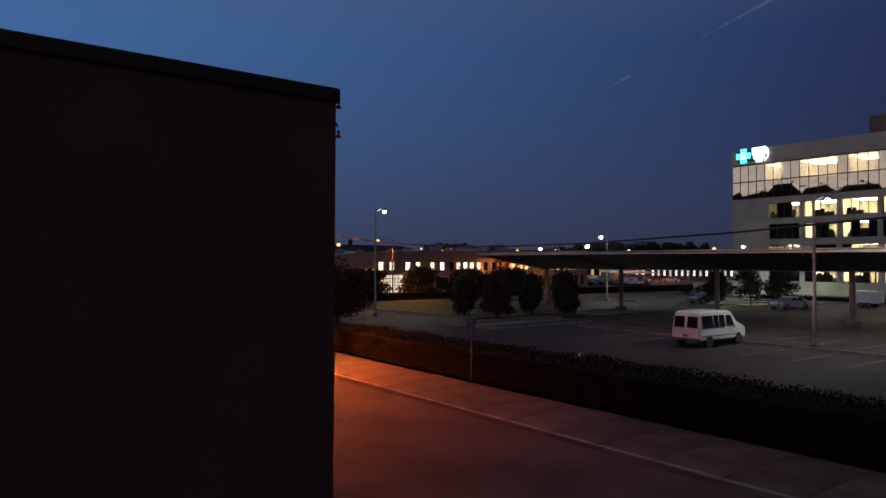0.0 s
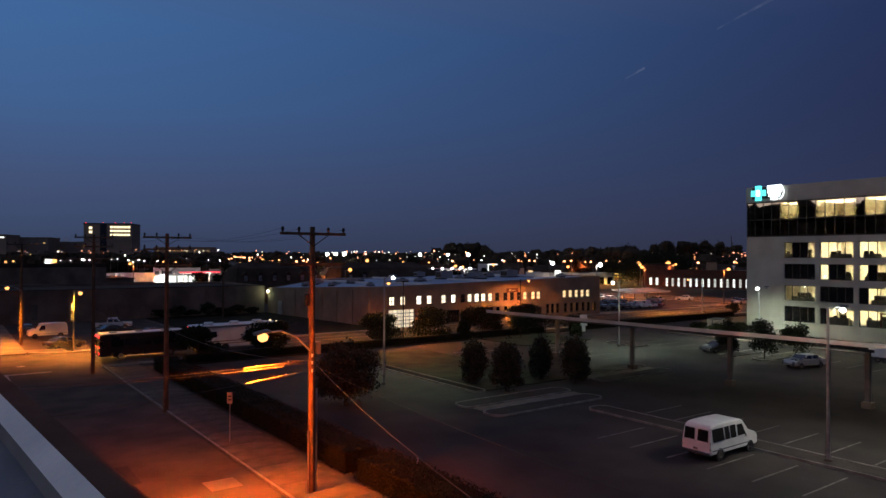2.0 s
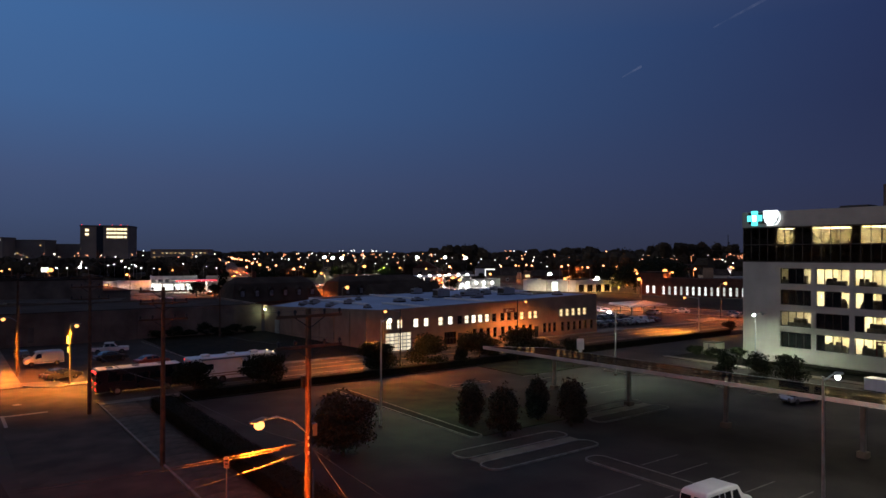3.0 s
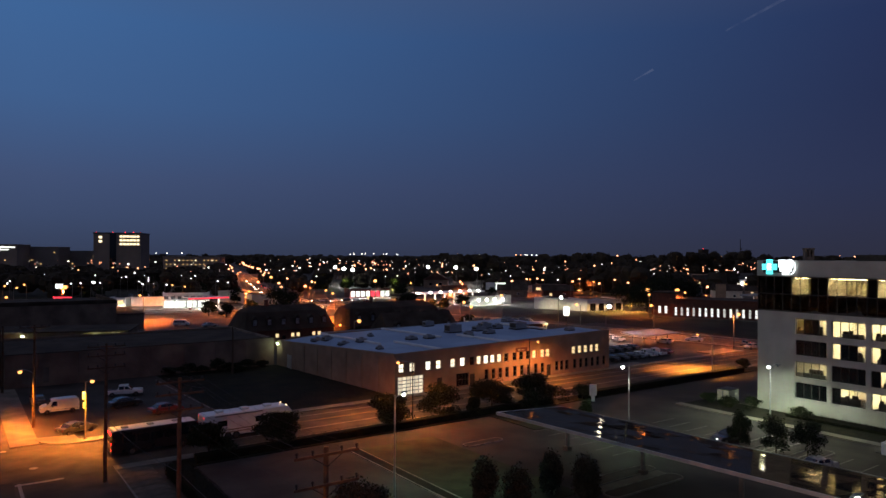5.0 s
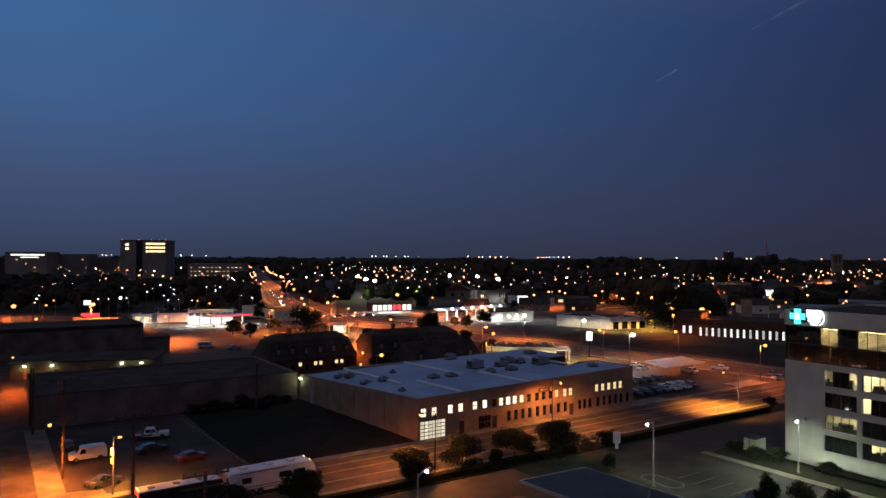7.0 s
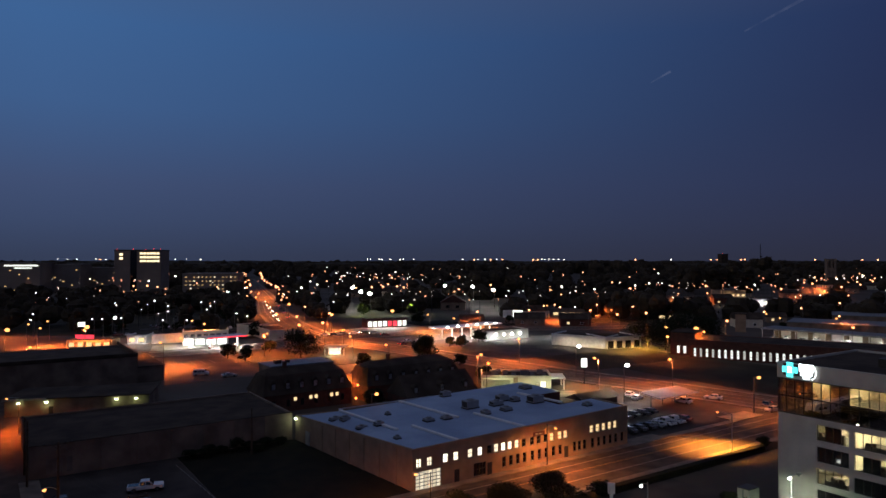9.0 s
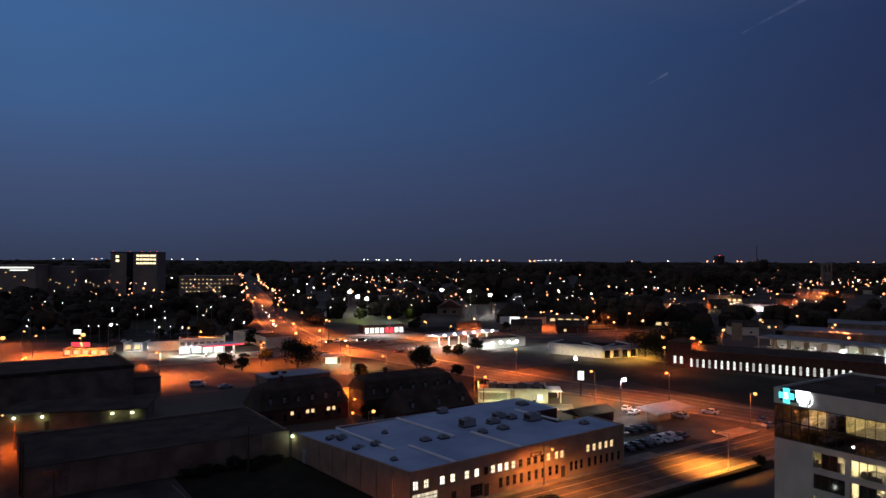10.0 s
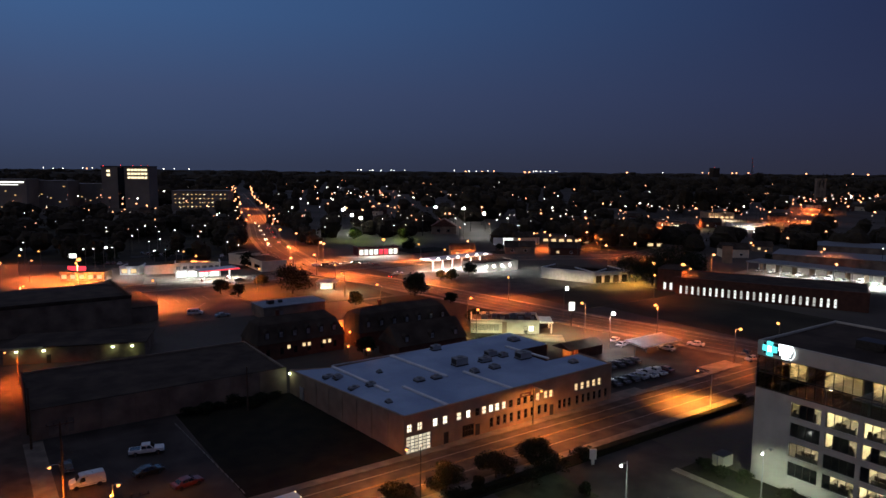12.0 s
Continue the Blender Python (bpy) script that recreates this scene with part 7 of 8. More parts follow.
def arch_building():
    L, turn = along(77, 272, 134, 243)
    e = wthing("arched_building", 77, 272, turn, "long dark brick building with a row of lit arches", "building")
    n, w = 25, 0.85
    holes = [(2 + (L - 12) * k / (n - 1) - w / 2, 2 + (L - 12) * k / (n - 1) + w / 2, 0.6, 3.9) for k in range(n)]
    part("front_wall", holed_wall(L, 0, 6.4, 0.5, holes), M["brick_dark"], e)
    part("side_wall", Mesh().box(0, 0.4, 0.5, 26, 0, 6.4).box(L - 0.4, L, 0.5, 26, 0, 6.4).box(0.4, L - 0.4, 25.6, 26, 0, 6.4), M["brick_dark"], e)
    part("roof", Mesh().box(0.4, L - 0.4, 0.5, 25.6, 6.0, 6.2), M["tar_roof"], e)
    part("cornice", Mesh().box(-0.2, L + 0.2, -0.2, 0.5, 6.4, 6.9), M["brick_dark"], e)
    for k, h in enumerate(holes):
        x0, x1 = h[0], h[1]
        a = Mesh()
        pts = [(x1, 3.9), (x0, 3.9), (x0, 3.3)] + [((x0 + x1) / 2 - w / 2 * math.cos(q * math.pi / 6), 3.3 + w / 2 * math.sin(q * math.pi / 6)) for q in range(1, 6)] + [(x1, 3.3)]
        a.poly([(x, 0.0, z) for x, z in pts]).poly([(x, 0.4, z) for x, z in reversed(pts)])
        part("arch_head", a, M["brick_dark"], e)
        part("window", Mesh().box(x0, x1, 0.3, 0.36, 0.6, 3.9), (E_ARCH, E_ARCH_DIM, E_ARCH)[(k * 7 + k // 3) % 3] if k not in (3, 17) else E_ARCH_DIM, e, "white lit arched window")
        part("glazing_bar", Mesh().box(x0, x1, 0.24, 0.3, 1.5 + 0.35 * (k % 3), 1.62 + 0.35 * (k % 3)).box(x0, x1, 0.24, 0.3, 2.75, 2.85), M["dark_metal"], e)
    tb = wthing("brick_block", 72, 280, turn, "taller dark brick block beside the arched building", "building")
    part("wall", Mesh().box(0, 9, 0, 16, 0, 8.6), M["brick_dark"], tb)
    part("roof", Mesh().box(-0.2, 9.2, -0.2, 16.2, 8.6, 9.0), M["tar_roof"], tb)
    for x in (3.0, 5.4):
        part("window", Mesh().box(x - 0.5, x + 0.5, -0.08, -0.003, 0.8, 3.6), E_ARCH, tb)


arch_building()
L, turn = along(129, 337, 172, 294)
dp = wthing("depot_canopy", 127, 335, turn, "long bright truck depot canopy on posts", "canopy")
part("roof", Mesh().box(0, L, 0, 14, 5.0, 5.4), M["galv_dull"], dp)
part("back_wall", Mesh().box(0, L, 13.6, 14, 0, 5.0), M["white_paint"], dp)
part("light_strip", Mesh().box(1, L - 1, 3, 3.5, 4.9, 4.97).box(1, L - 1, 8, 8.5, 4.9, 4.97), E_WHITE_FAR, dp)
part("fascia", Mesh().box(-0.2, L + 0.2, -0.25, -0.05, 4.7, 5.5), M["roof_grey"], dp)
for k in range(8):
    part("bay_wall", Mesh().box(3.2 + (L - 6) * k / 7.4, 3.4 + (L - 6) * k / 7.4, 7, 13.6, 0, 4.2), M["block_wall"], dp)
for k in range(9):
    part("post", Mesh().box(0.3 + (L - 1) * k / 8, 0.6 + (L - 1) * k / 8, 0.4, 0.7, 0, 5.0), M["galv"], dp)
for k in range(9):
    q = Vector((127, 335, 0)) + Matrix.Rotation(radians(turn), 3, "Z") @ Vector((3.5 + 6.2 * k, 5.5, 0))
    v = (van if k % 2 else car)(0, 0, 0, "pale service vehicle parked under the depot canopy", *((False,) if k % 2 else ("grey_paint",)))
    v.matrix_basis = pose(q.x, q.y, 0.0, 0, 0, turn - 90)
for x, y, L, D, h, t in ((150, 362, 60, 26, 5.5, -30), (190, 400, 70, 30, 6.0, -25), (215, 340, 60, 30, 7.0, -40)):
    b = wthing("warehouse", x, y, t, "wide pale-roofed warehouse beyond the depot", "building", "far warehouses")
    part("wall", Mesh().box(0, L, 0, D, 0, h), M["block_wall"], b)
    part("roof", Mesh().box(-0.3, L + 0.3, -0.3, D + 0.3, h, h + 0.3), M["galv_dull"], b)
shop(-18, 700, 14, 702, 14, 7, "block_wall", "pale far school with a row of lit windows", E_OFFICE[0], 6, z0=3.6, z1=5.4)
shop(40, 452, 70, 446, 16, 4.6, "block_wall", "low dim far workshop", E_DIM, 6)
shop(92, 436, 118, 428, 18, 5.0, "brick_dark", "dim brick far store", E_DIM, 5)
shop(120, 600, 160, 604, 20, 5.0, "block_wall", "long low pale far store", None, 6)
shop(219, 681, 244, 684, 20, 6, "tan_wall", "warm-lit store front far off", E_DIM, 5)
shop(203, 574, 232, 572, 16, 4.4, "white_paint", "pale far store with greenish lamps", E_OFFICE[1], 4)
shop(151, 564, 169, 581, 12, 5, "tan_wall", "far store with bright yellow windows", E_OFFICE[0], 7)
tw = wthing("stair_tower", 126, 366, -20, "small tower with one lit pale side", "building")
part("wall", Mesh().box(0, 5, 0, 5, 0, 9), M["tan_wall"], tw)
part("roof", Mesh().box(-0.2, 5.2, -0.2, 5.2, 9, 9.4), M["tar_roof"], tw)
ch = wthing("church_tower", 452, 968, -10, "tall pale square tower above the trees", "tower")
for x in (0, 4.4, 8.8):
    part("pier", Mesh().box(x, x + 2.6, 0, 11, 24, 34), M["block_wall"], ch)
part("shaft", Mesh().box(0, 11.4, 0, 11, 0, 24), M["block_wall"], ch)
part("top", Mesh().box(-0.5, 11.9, -0.5, 11.5, 34, 36.5), M["block_wall"], ch)

# far hospital quarter
hz = wthing("hospital_tower", -424, 745, 12, "dark hospital tower with three rows of lit windows", "building")
part("wall", Mesh().box(0, 50, 0, 36, 0, 46), M["tower_wall"], hz)
part("roof", Mesh().box(-0.5, 50.5, -0.5, 36.5, 46, 47.2), M["dark_metal"], hz)
# the recess and its shade are a dark strip on the flat wall
part("recess", Mesh().box(17, 24, -0.3, -0.01, 0, 46), M["dark_glass"], hz)
for r in range(3):
    for k in range(6):
        part("window", Mesh().box(27.5 + 3.6 * k, 30.4 + 3.6 * k, -0.4, -0.01, 33.2 + 4.3 * r, 35.4 + 4.3 * r), E_LIT_PANE, hz, "lit hospital window")
for z in (36, 40.5):
    part("window", Mesh().box(5.5, 9.0, -0.4, -0.01, z, z + 2.6), E_LIT_PANE, hz)
for x in (2, 20, 33, 42, 49):
    part("beacon", Mesh().ball((x, 1, 47.6), 0.4, 8, 5), E_RED, hz)
for x, y, L, D, h, lab in ((-520, 690, 42, 30, 32, "dark hospital wing with a white roof sign"), (-484, 725, 30, 30, 30, "plain grey hospital wing"), (-470, 760, 75, 30, 26, "long grey hospital block"), (-340, 735, 60, 30, 20, "parking deck with rows of warm lamps")):
    b = wthing("hospital_wing", x, y, 10, lab, "building", "hospital wings")
    part("wall", Mesh().box(0, L, 0, D, 0, h), M["tower_wall"], b)
    part("roof", Mesh().box(-0.4, L + 0.4, -0.4, D + 0.4, h, h + 0.8), M["tower_wall"], b)
    if "sign" in lab:
        part("sign_bar", Mesh().box(6, 40, -0.4, -0.01, h - 3.0, h - 1.6).box(16, 34, -0.4, -0.01, h - 5.4, h - 4.4), E_SIGN_SOFT, b, "white glowing bar sign")
    if "deck" in lab:
        for r in range(4):
            for k in range(13):
                if (k * 5 + r * 3) % 7:
                    part("deck_lamp", Mesh().box(3 + 4.4 * k, 4.5 + 4.4 * k, -0.4, -0.01, 3 + 4.4 * r, 3.9 + 4.4 * r), E_LIT_PANE if (k + r * 3) % 4 == 0 else E_DECK, b)
    else:
        for k in range(int(L / 5)):
            for r in range(int(h / 4.2) - 1):
                if (k * 7 + r * 5 + int(L)) % 9 == 0:
                    part("window", Mesh().box(2 + 4.6 * k, 3.6 + 4.6 * k, -0.3, -0.01, 3 + 4.2 * r, 4.1 + 4.2 * r), E_DECK, b)
part("window_band", Mesh().box(60, 74, -0.3, -0.01, 21.0, 22.0), E_LIT_PANE, bpy.data.objects["hospital_wing.002"])

# radio mast and tower on the horizon
rm = wthing("radio_mast", 940, 2500, 0, "thin far radio mast with red beacons", "mast")
for q in range(3):
    an = q * 2.094
    part("leg", Mesh().tube(((2.2 * math.cos(an), 2.2 * math.sin(an), 0), (0.6 * math.cos(an), 0.6 * math.sin(an), 88)), 0.5, 5), M["dark_metal"], rm)
for q in range(5):
    part("beacon", Mesh().ball((0, 0, 30 + 14 * q), 0.6, 6, 4), E_RED, rm)
ft = wthing("office_tower", 806, 2500, 15, "dark far tower block on the horizon", "building")
part("wall", Mesh().box(0, 26, 0, 24, 0, 50), M["tar_roof"], ft)
part("roof", Mesh().box(-0.5, 26.5, -0.5, 24.5, 50, 52), M["dark_metal"], ft)
part("beacon", Mesh().ball((13, 12, 53.4), 1.4, 6, 4), E_RED, ft)

# carport over the far cars
cp = thing("carport", 125.0, 79.0, 0, 0, "flat metal carport roof over parked cars", "carport")
part("roof", Mesh().poly(((0, 0, 2.75), (15.5, 0, 2.75), (15.5, 6.4, 3.3), (0, 6.4, 3.3))).poly(((0, 6.4, 3.1), (15.5, 6.4, 3.1), (15.5, 0, 2.55), (0, 0, 2.55))), M["blue_roof"], cp)
part("roof_edge", Mesh().poly(((-0.05, 0, 2.5), (-0.05, 0, 2.85), (-0.05, 6.4, 3.4), (-0.05, 6.4, 3.05))).box(-0.05, 15.55, -0.06, -0.005, 2.5, 2.82).box(-0.05, 15.55, 6.405, 6.46, 3.05, 3.4), M["white_paint"], cp, "white metal roof edge")
for x in (0.5, 5, 10, 14.8):
    part("post", Mesh().box(x, x + 0.2, 3.1, 3.3, 0, 2.8), M["galv_dull"], cp)

# street lamps further off: one built, the rest copies


def far_street_lamp(name, h, r, bulb, label):
    e = wthing(name, 0, -3000, 0, label, "street lamp", "far street lamps")
    part("pole", Mesh().tube(((0, 0, 0), (0, 0, h)), [0.14, 0.09], 6), M["concrete"], e)
    part("arm", Mesh().tube(((0, 0, h - 0.2), (0, -0.9, h + 0.1)), 0.06, 5), M["galv"], e)
    part("bulb", Mesh().ball((0, -1.1, h), r, 8, 5, 0.8), bulb, e)
    return e


SODIUM_SPOTS = ((-201, 290), (-185, 274), (-161, 269), (-148, 216), (-200, 304), (-136, 310), (-125, 297), (-80, 350), (-57, 275), (-49, 255), (-32, 232), (-30, 355), (-17, 332), (-2, 211), (1, 195), (12, 253), (33, 206),
                (54, 206), (84, 281), (67, 264), (94, 461), (82, 366), (167, 345), (140, 347), (66, 177), (80, 185), (-23, 150), (35, 423), (68, 393), (-110, 232), (-85, 262), (143, 372), (95, 170))
MID_SPOTS = ((-360, 667), (-349, 678), (-324, 646), (-300, 617), (-316, 594), (-310, 560), (-341, 580), (-266, 653), (-206, 656), (-108, 345), (-92, 332), (-108, 399), (-76, 997), (-129, 774), (-106, 674), (-110, 729), (-95, 684),
             (-85, 656), (-128, 644), (-200, 826), (-5, 369), (32, 418), (39, 429), (42, 406), (54, 383), (66, 431), (22, 384), (-30, 584), (-83, 353), (-72, 304), (-79, 292), (216, 802), (128, 651), (306, 885))
EAST_SPOTS = ((113, 554), (106, 515), (138, 581), (128, 529), (113, 486), (151, 570), (176, 574), (83, 415), (83, 370), (66, 357), (178, 409), (221, 454), (145, 378), (108, 326), (172, 354), (149, 297), (264, 654), (354, 814), (398, 910),
              (354, 790), (401, 887), (287, 619), (412, 830), (272, 546), (389, 762), (487, 928), (588, 1070), (366, 669), (430, 850), (460, 870), (520, 980), (340, 700))
PARK_SPOTS = ((-371, 536), (-318, 478), (-334, 515), (-296, 465), (-236, 422), (-210, 412), (-206, 428), (-190, 399), (-186, 407), (-193, 372), (-170, 346), (-171, 357), (-150, 311), (-146, 314), (-139, 310), (-189, 441), (-180, 442),
              (-166, 400), (-218, 564), (-131, 350), (-119, 336), (-210, 307), (-229, 335), (-183, 311), (-181, 315), (-174, 320), (-217, 805), (-178, 635), (-166, 585), (-161, 551))
STAR_SPOTS = ((-176, 628), (-182, 710), (-175, 791), (-273, 1276), (-196, 1011), (-156, 873), (-114, 932), (-89, 869), (-194, 1361), (-290, 1256), (51, 408), (25, 474), (21, 538), (11, 524), (69, 680), (75, 866), (103, 960), (91, 622),
              (146, 709), (175, 779), (236, 548), (252, 548), (249, 561), (220, 517), (712, 1572), (950, 2335), (1048, 2494), (614, 2235), (672, 2335), (288, 1914), (-59, 463), (-12, 478))
WHITE_SPOTS = ((-42, 612), (-15, 595), (3, 535), (-115, 564), (-94, 502), (-83, 475))
model = far_street_lamp("street_lamp", 8.8, 0.45, E_SODIUM, "tall street lamp glowing orange far off")
for x, y in SODIUM_SPOTS:
    copy_thing(model, pose(x, y, 0, 0, 0, (x * 37 + y * 11) % 360))
AVENUE = [(-144 - (y - 443) * 0.374 + side * (9 + (y - 443) * 0.006), y) for y in range(455, 1300, 38) for side in (-1, 1)]
AVENUE = [(x + 5 * math.sin(y * 1.7 + x), y + 9 * math.sin(x * 2.3 + y)) for x, y in AVENUE]
model2 = far_street_lamp("street_lamp", 9.2, 0.58, E_SODIUM_FAR, "distant street lamp glowing orange among trees")
model5 = far_street_lamp("street_lamp", 9.5, 0.9, E_SODIUM_FAR, "distant street lamp glowing orange over the trees")
for x, y in (*MID_SPOTS, *EAST_SPOTS, *AVENUE):
    copy_thing(model2 if y < 620 else model5, pose(x, y, 0, 0, 0, (x * 37 + y * 11) % 360))
model6 = far_street_lamp("street_lamp", 9.2, 0.17, E_WHITE, "small distant lamp glowing white in the park")
model7 = far_street_lamp("street_lamp", 10.0, 0.8, E_WHITE_FAR, "far lamp glowing white over the trees")
for x, y in (*PARK_SPOTS, *STAR_SPOTS):
    copy_thing(model6 if y < 600 else model7, pose(x, y, 0, 0, 0, (x * 37 + y * 11) % 360))
# bulb far larger than real, its size stands for the lamp's glare
glare = far_street_lamp("street_lamp", 9.2, 0.95, E_SODIUM, "street lamp with a bulb enlarged for its orange glare")
for x, y in ((-166, 276), (-190, 262), (73, 292), (84, 288), (-52, 372), (-124, 420)):
    copy_thing(glare, pose(x, y, 0, 0, 0, (x * 37 + y * 11) % 360))
model3 = far_street_lamp("street_lamp", 13.0, 1.3, E_WHITE, "tall floodlight mast glowing white")
for x, y in WHITE_SPOTS:
    copy_thing(model3, pose(x, y, 0, 0, 0, (x * 37 + y * 11) % 360))
big = far_street_lamp("street_lamp", 29.0, 3.6, E_SODIUM_FAR, "tall highway mast light glaring orange on the horizon")
small = far_street_lamp("street_lamp", 31.0, 2.3, E_WHITE_FAR, "tall highway mast light glowing white on the horizon")
for model_mast, slopes in ((big, (-0.5995, -0.0302, -0.0063, 0.011, 0.0552, 0.0618, 0.2007, 0.3063, 0.3158, 0.348, 0.3535, 0.3699, 0.4492, 0.513, 0.5336)),
                           (small, (-0.6668, -0.6515, -0.6362, -0.6058, -0.5906, -0.4809, -0.4642, -0.4415, -0.1881, -0.183, -0.1704, -0.1661, -0.1535, -0.1393, -0.1342, -0.1192, -0.0467, -0.0252, -0.0145, 0.002, 0.0675, 0.0715, 0.0781, 0.0846, 0.0919, 0.1, 0.2509, 0.3824))):
    for q in slopes:
        y = 3300 + 300 * math.sin(q * 91)
        copy_thing(model_mast, pose(3 + q * y, y, 0, 0, 0, 90))
model4 = far_street_lamp("street_lamp", 9.6, 0.55, E_WHITE, "street lamp glowing white beyond the long building")
for x, y in ((37, 188), (29, 226), (-176, 314)):
    copy_thing(model4, pose(x, y, 0, 0, 0, 120))
for m in (model, glare, model2, model3, model4, model5, model6, model7, big, small):
    for o in (m, *m.children_recursive):
        bpy.data.objects.remove(o)

# unnumbered small lights of the town
rnd = random.Random(77)
lm = Mesh()
streets = [(rnd.uniform(-0.68, 0.6), rnd.uniform(470, 980), rnd.uniform(-0.9, 0.9), rnd.uniform(60, 170)) for _ in range(22)]
streets += [(0.50, 860, 0.3, 60), (0.56, 900, 0.2, 90), (0.60, 930, 0.1, 80), (0.55, 1010, 0.1, 120), (0.30, 700, 0.1, 70), (0.36, 640, -0.2, 60), (-0.20, 1080, 0.1, 60), (-0.16, 900, 0.2, 50)]
for k in range(560):
    if k % 4:
        sx, sy, sl, length = streets[(k // 2) % 30]
        q = round(rnd.uniform(-1, 1) * 6) / 6 * length
        x, y = sx * sy + q, sy + sl * q + rnd.uniform(-6, 6)
    else:
        y = 340 + 1300 * rnd.random() ** 2.2
        x = rnd.uniform(-0.78, 0.66) * y
    if y < 330 or 40 < x < 180 and y < 420 or -140 < x < 30 and y < 400:
        continue
    if x < -0.40 * y and rnd.random() < 0.6:
        continue
    size = 0.45 + 0.75 * rnd.random() ** 4
    h, r = rnd.uniform(7, 14) + y * 0.003, (0.22 + y * 0.0007) * size
    lm.tube(((x, y, 0), (x, y, h)), 0.12, 4, 0)
    tone = rnd.random()
    lm.ball((x, y, h + r * 0.6), r, 6, 4, 1.0, 1 if tone < 0.25 else 3 if tone < 0.62 else 2 if tone < 0.74 else 4)
ob = new("distant_lamps", lm.data("distant_lamps", M["dark_metal"], E_SODIUM_FAR, E_WHITE_FAR, E_SODIUM_DIM, E_WHITE_DIM))
tagged(ob, "many small distant town lamps on posts", "lamps", kind="stuff")

# woods: the far tree cover, and the grove before the hospital
rnd = random.Random(31)
wd = Mesh()


def wood(x, y, h, r):
    """A tree of the far cover: two uneven leaf masses with loose sprays of leaves round them."""
    for q in range(2):
        rr = r * rnd.uniform(0.6, 0.95)
        zz = h - rr * 0.9 if q == 0 else h * rnd.uniform(0.35, 0.65)
        c = Vector((x + rnd.uniform(-0.5, 0.5) * r, y + rnd.uniform(-0.5, 0.5) * r, max(zz, rr * 0.4)))
        wd.ball(c, rr, 7, 5, rnd.uniform(0.75, 1.05), 0, 0.3, rnd)
        for _ in range(22):
            d = Vector((rnd.gauss(0, 1), rnd.gauss(0, 1) - 0.4, rnd.gauss(0, 0.8) + 0.35)).normalized()
            p, u = c + d * rr * rnd.uniform(0.9, 1.22), Vector((rnd.gauss(0, 1), rnd.gauss(0, 1), rnd.gauss(0, 1))).normalized()
            v, g = d.cross(u), rr * rnd.uniform(0.10, 0.24)
            wd.poly((p - u * g, p - v * g * 0.7, p + u * g, p + v * g * 0.7))


NIGHT_SPOTS = (*MID_SPOTS, *EAST_SPOTS, *STAR_SPOTS, *PARK_SPOTS, *WHITE_SPOTS)


def clear_of(x, y):
    """Keeps woods off the far avenue, the shops and the lit yards."""
    ax = -144 - (y - 443) * 0.374
    if abs(x - ax) < 14 + (y - 443) * 0.012 and 400 < y < 1300:
        return False
    if abs(x + 27) < 20 and 430 < y < 520 or 120 < x < 260 and 540 < y < 720 or -540 < x < -280 and 640 < y < 800:
        return False
    if -140 < x < -30 and 405 < y < 459:
        return False
    if 0.20 < x / y < 0.46 and 460 < y < 760 or -0.16 < x / y < 0.12 and 405 < y < 438:
        return False
    if any((x - q[0]) ** 2 + (y - q[1]) ** 2 < (6 + 0.012 * y) ** 2 or abs(x - q[0] * y / q[1]) < 5 + 0.006 * y and -0.12 * q[1] < y - q[1] < 0 for q in NIGHT_SPOTS):
        return False
    return not (440 < x < 480 and 940 < y < 1000)


for k in range(1500):
    y = 420 + 2900 * rnd.random() ** 1.5
    x = rnd.uniform(-0.85, 0.75) * y
    if clear_of(x, y):
        wood(x, y, rnd.uniform(8, 13) + y * 0.0028, rnd.uniform(4, 6.5) + y * 0.005)
for k in range(360):
    x, y = rnd.uniform(-350, -120), rnd.uniform(330, 570)
    if x < -120 - (y - 330) * 0.3 and clear_of(x, y):
        wood(x, y, rnd.uniform(9, 14), rnd.uniform(4, 6))
for k in range(60):
    y = 404 + 5.2 * k + rnd.uniform(-2, 2)
    for sgn in (-1, 1):
        wood(-117 - (y - 393) * 0.393 + sgn * rnd.uniform(17, 22) + 0.004 * y * sgn, y, rnd.uniform(7, 11), rnd.uniform(3.2, 4.6))
for q0, q1, y0, y1, h0, h1, n in ((0.185, 0.235, 410, 450, 14, 19, 20), (-0.03, 0.03, 640, 700, 20, 26, 22), (0.14, 0.16, 440, 470, 13, 16, 6), (0.27, 0.36, 730, 800, 22, 29, 26)):
    for k in range(n):
        y = rnd.uniform(y0, y1)
        wood(rnd.uniform(q0, q1) * y, y, rnd.uniform(h0, h1), rnd.uniform(4, 7) + y * 0.003)
for k in range(110):
    y = rnd.uniform(1450, 1800)
    q = rnd.uniform(-0.06, 0.70)
    hill = 12 * math.exp(-((q - 0.38) / 0.04) ** 2) + 5 * math.exp(-((q - 0.16) / 0.05) ** 2)
    wood(q * y, y, rnd.uniform(20, 28) + hill, rnd.uniform(12, 18))
for k in range(420):
    y = rnd.uniform(2300, 4600)
    wd.ball((rnd.uniform(-0.8, 0.72) * y, y, 4), rnd.uniform(70, 110), 8, 4, rnd.uniform(0.14, 0.18), 0, 0.15, rnd)
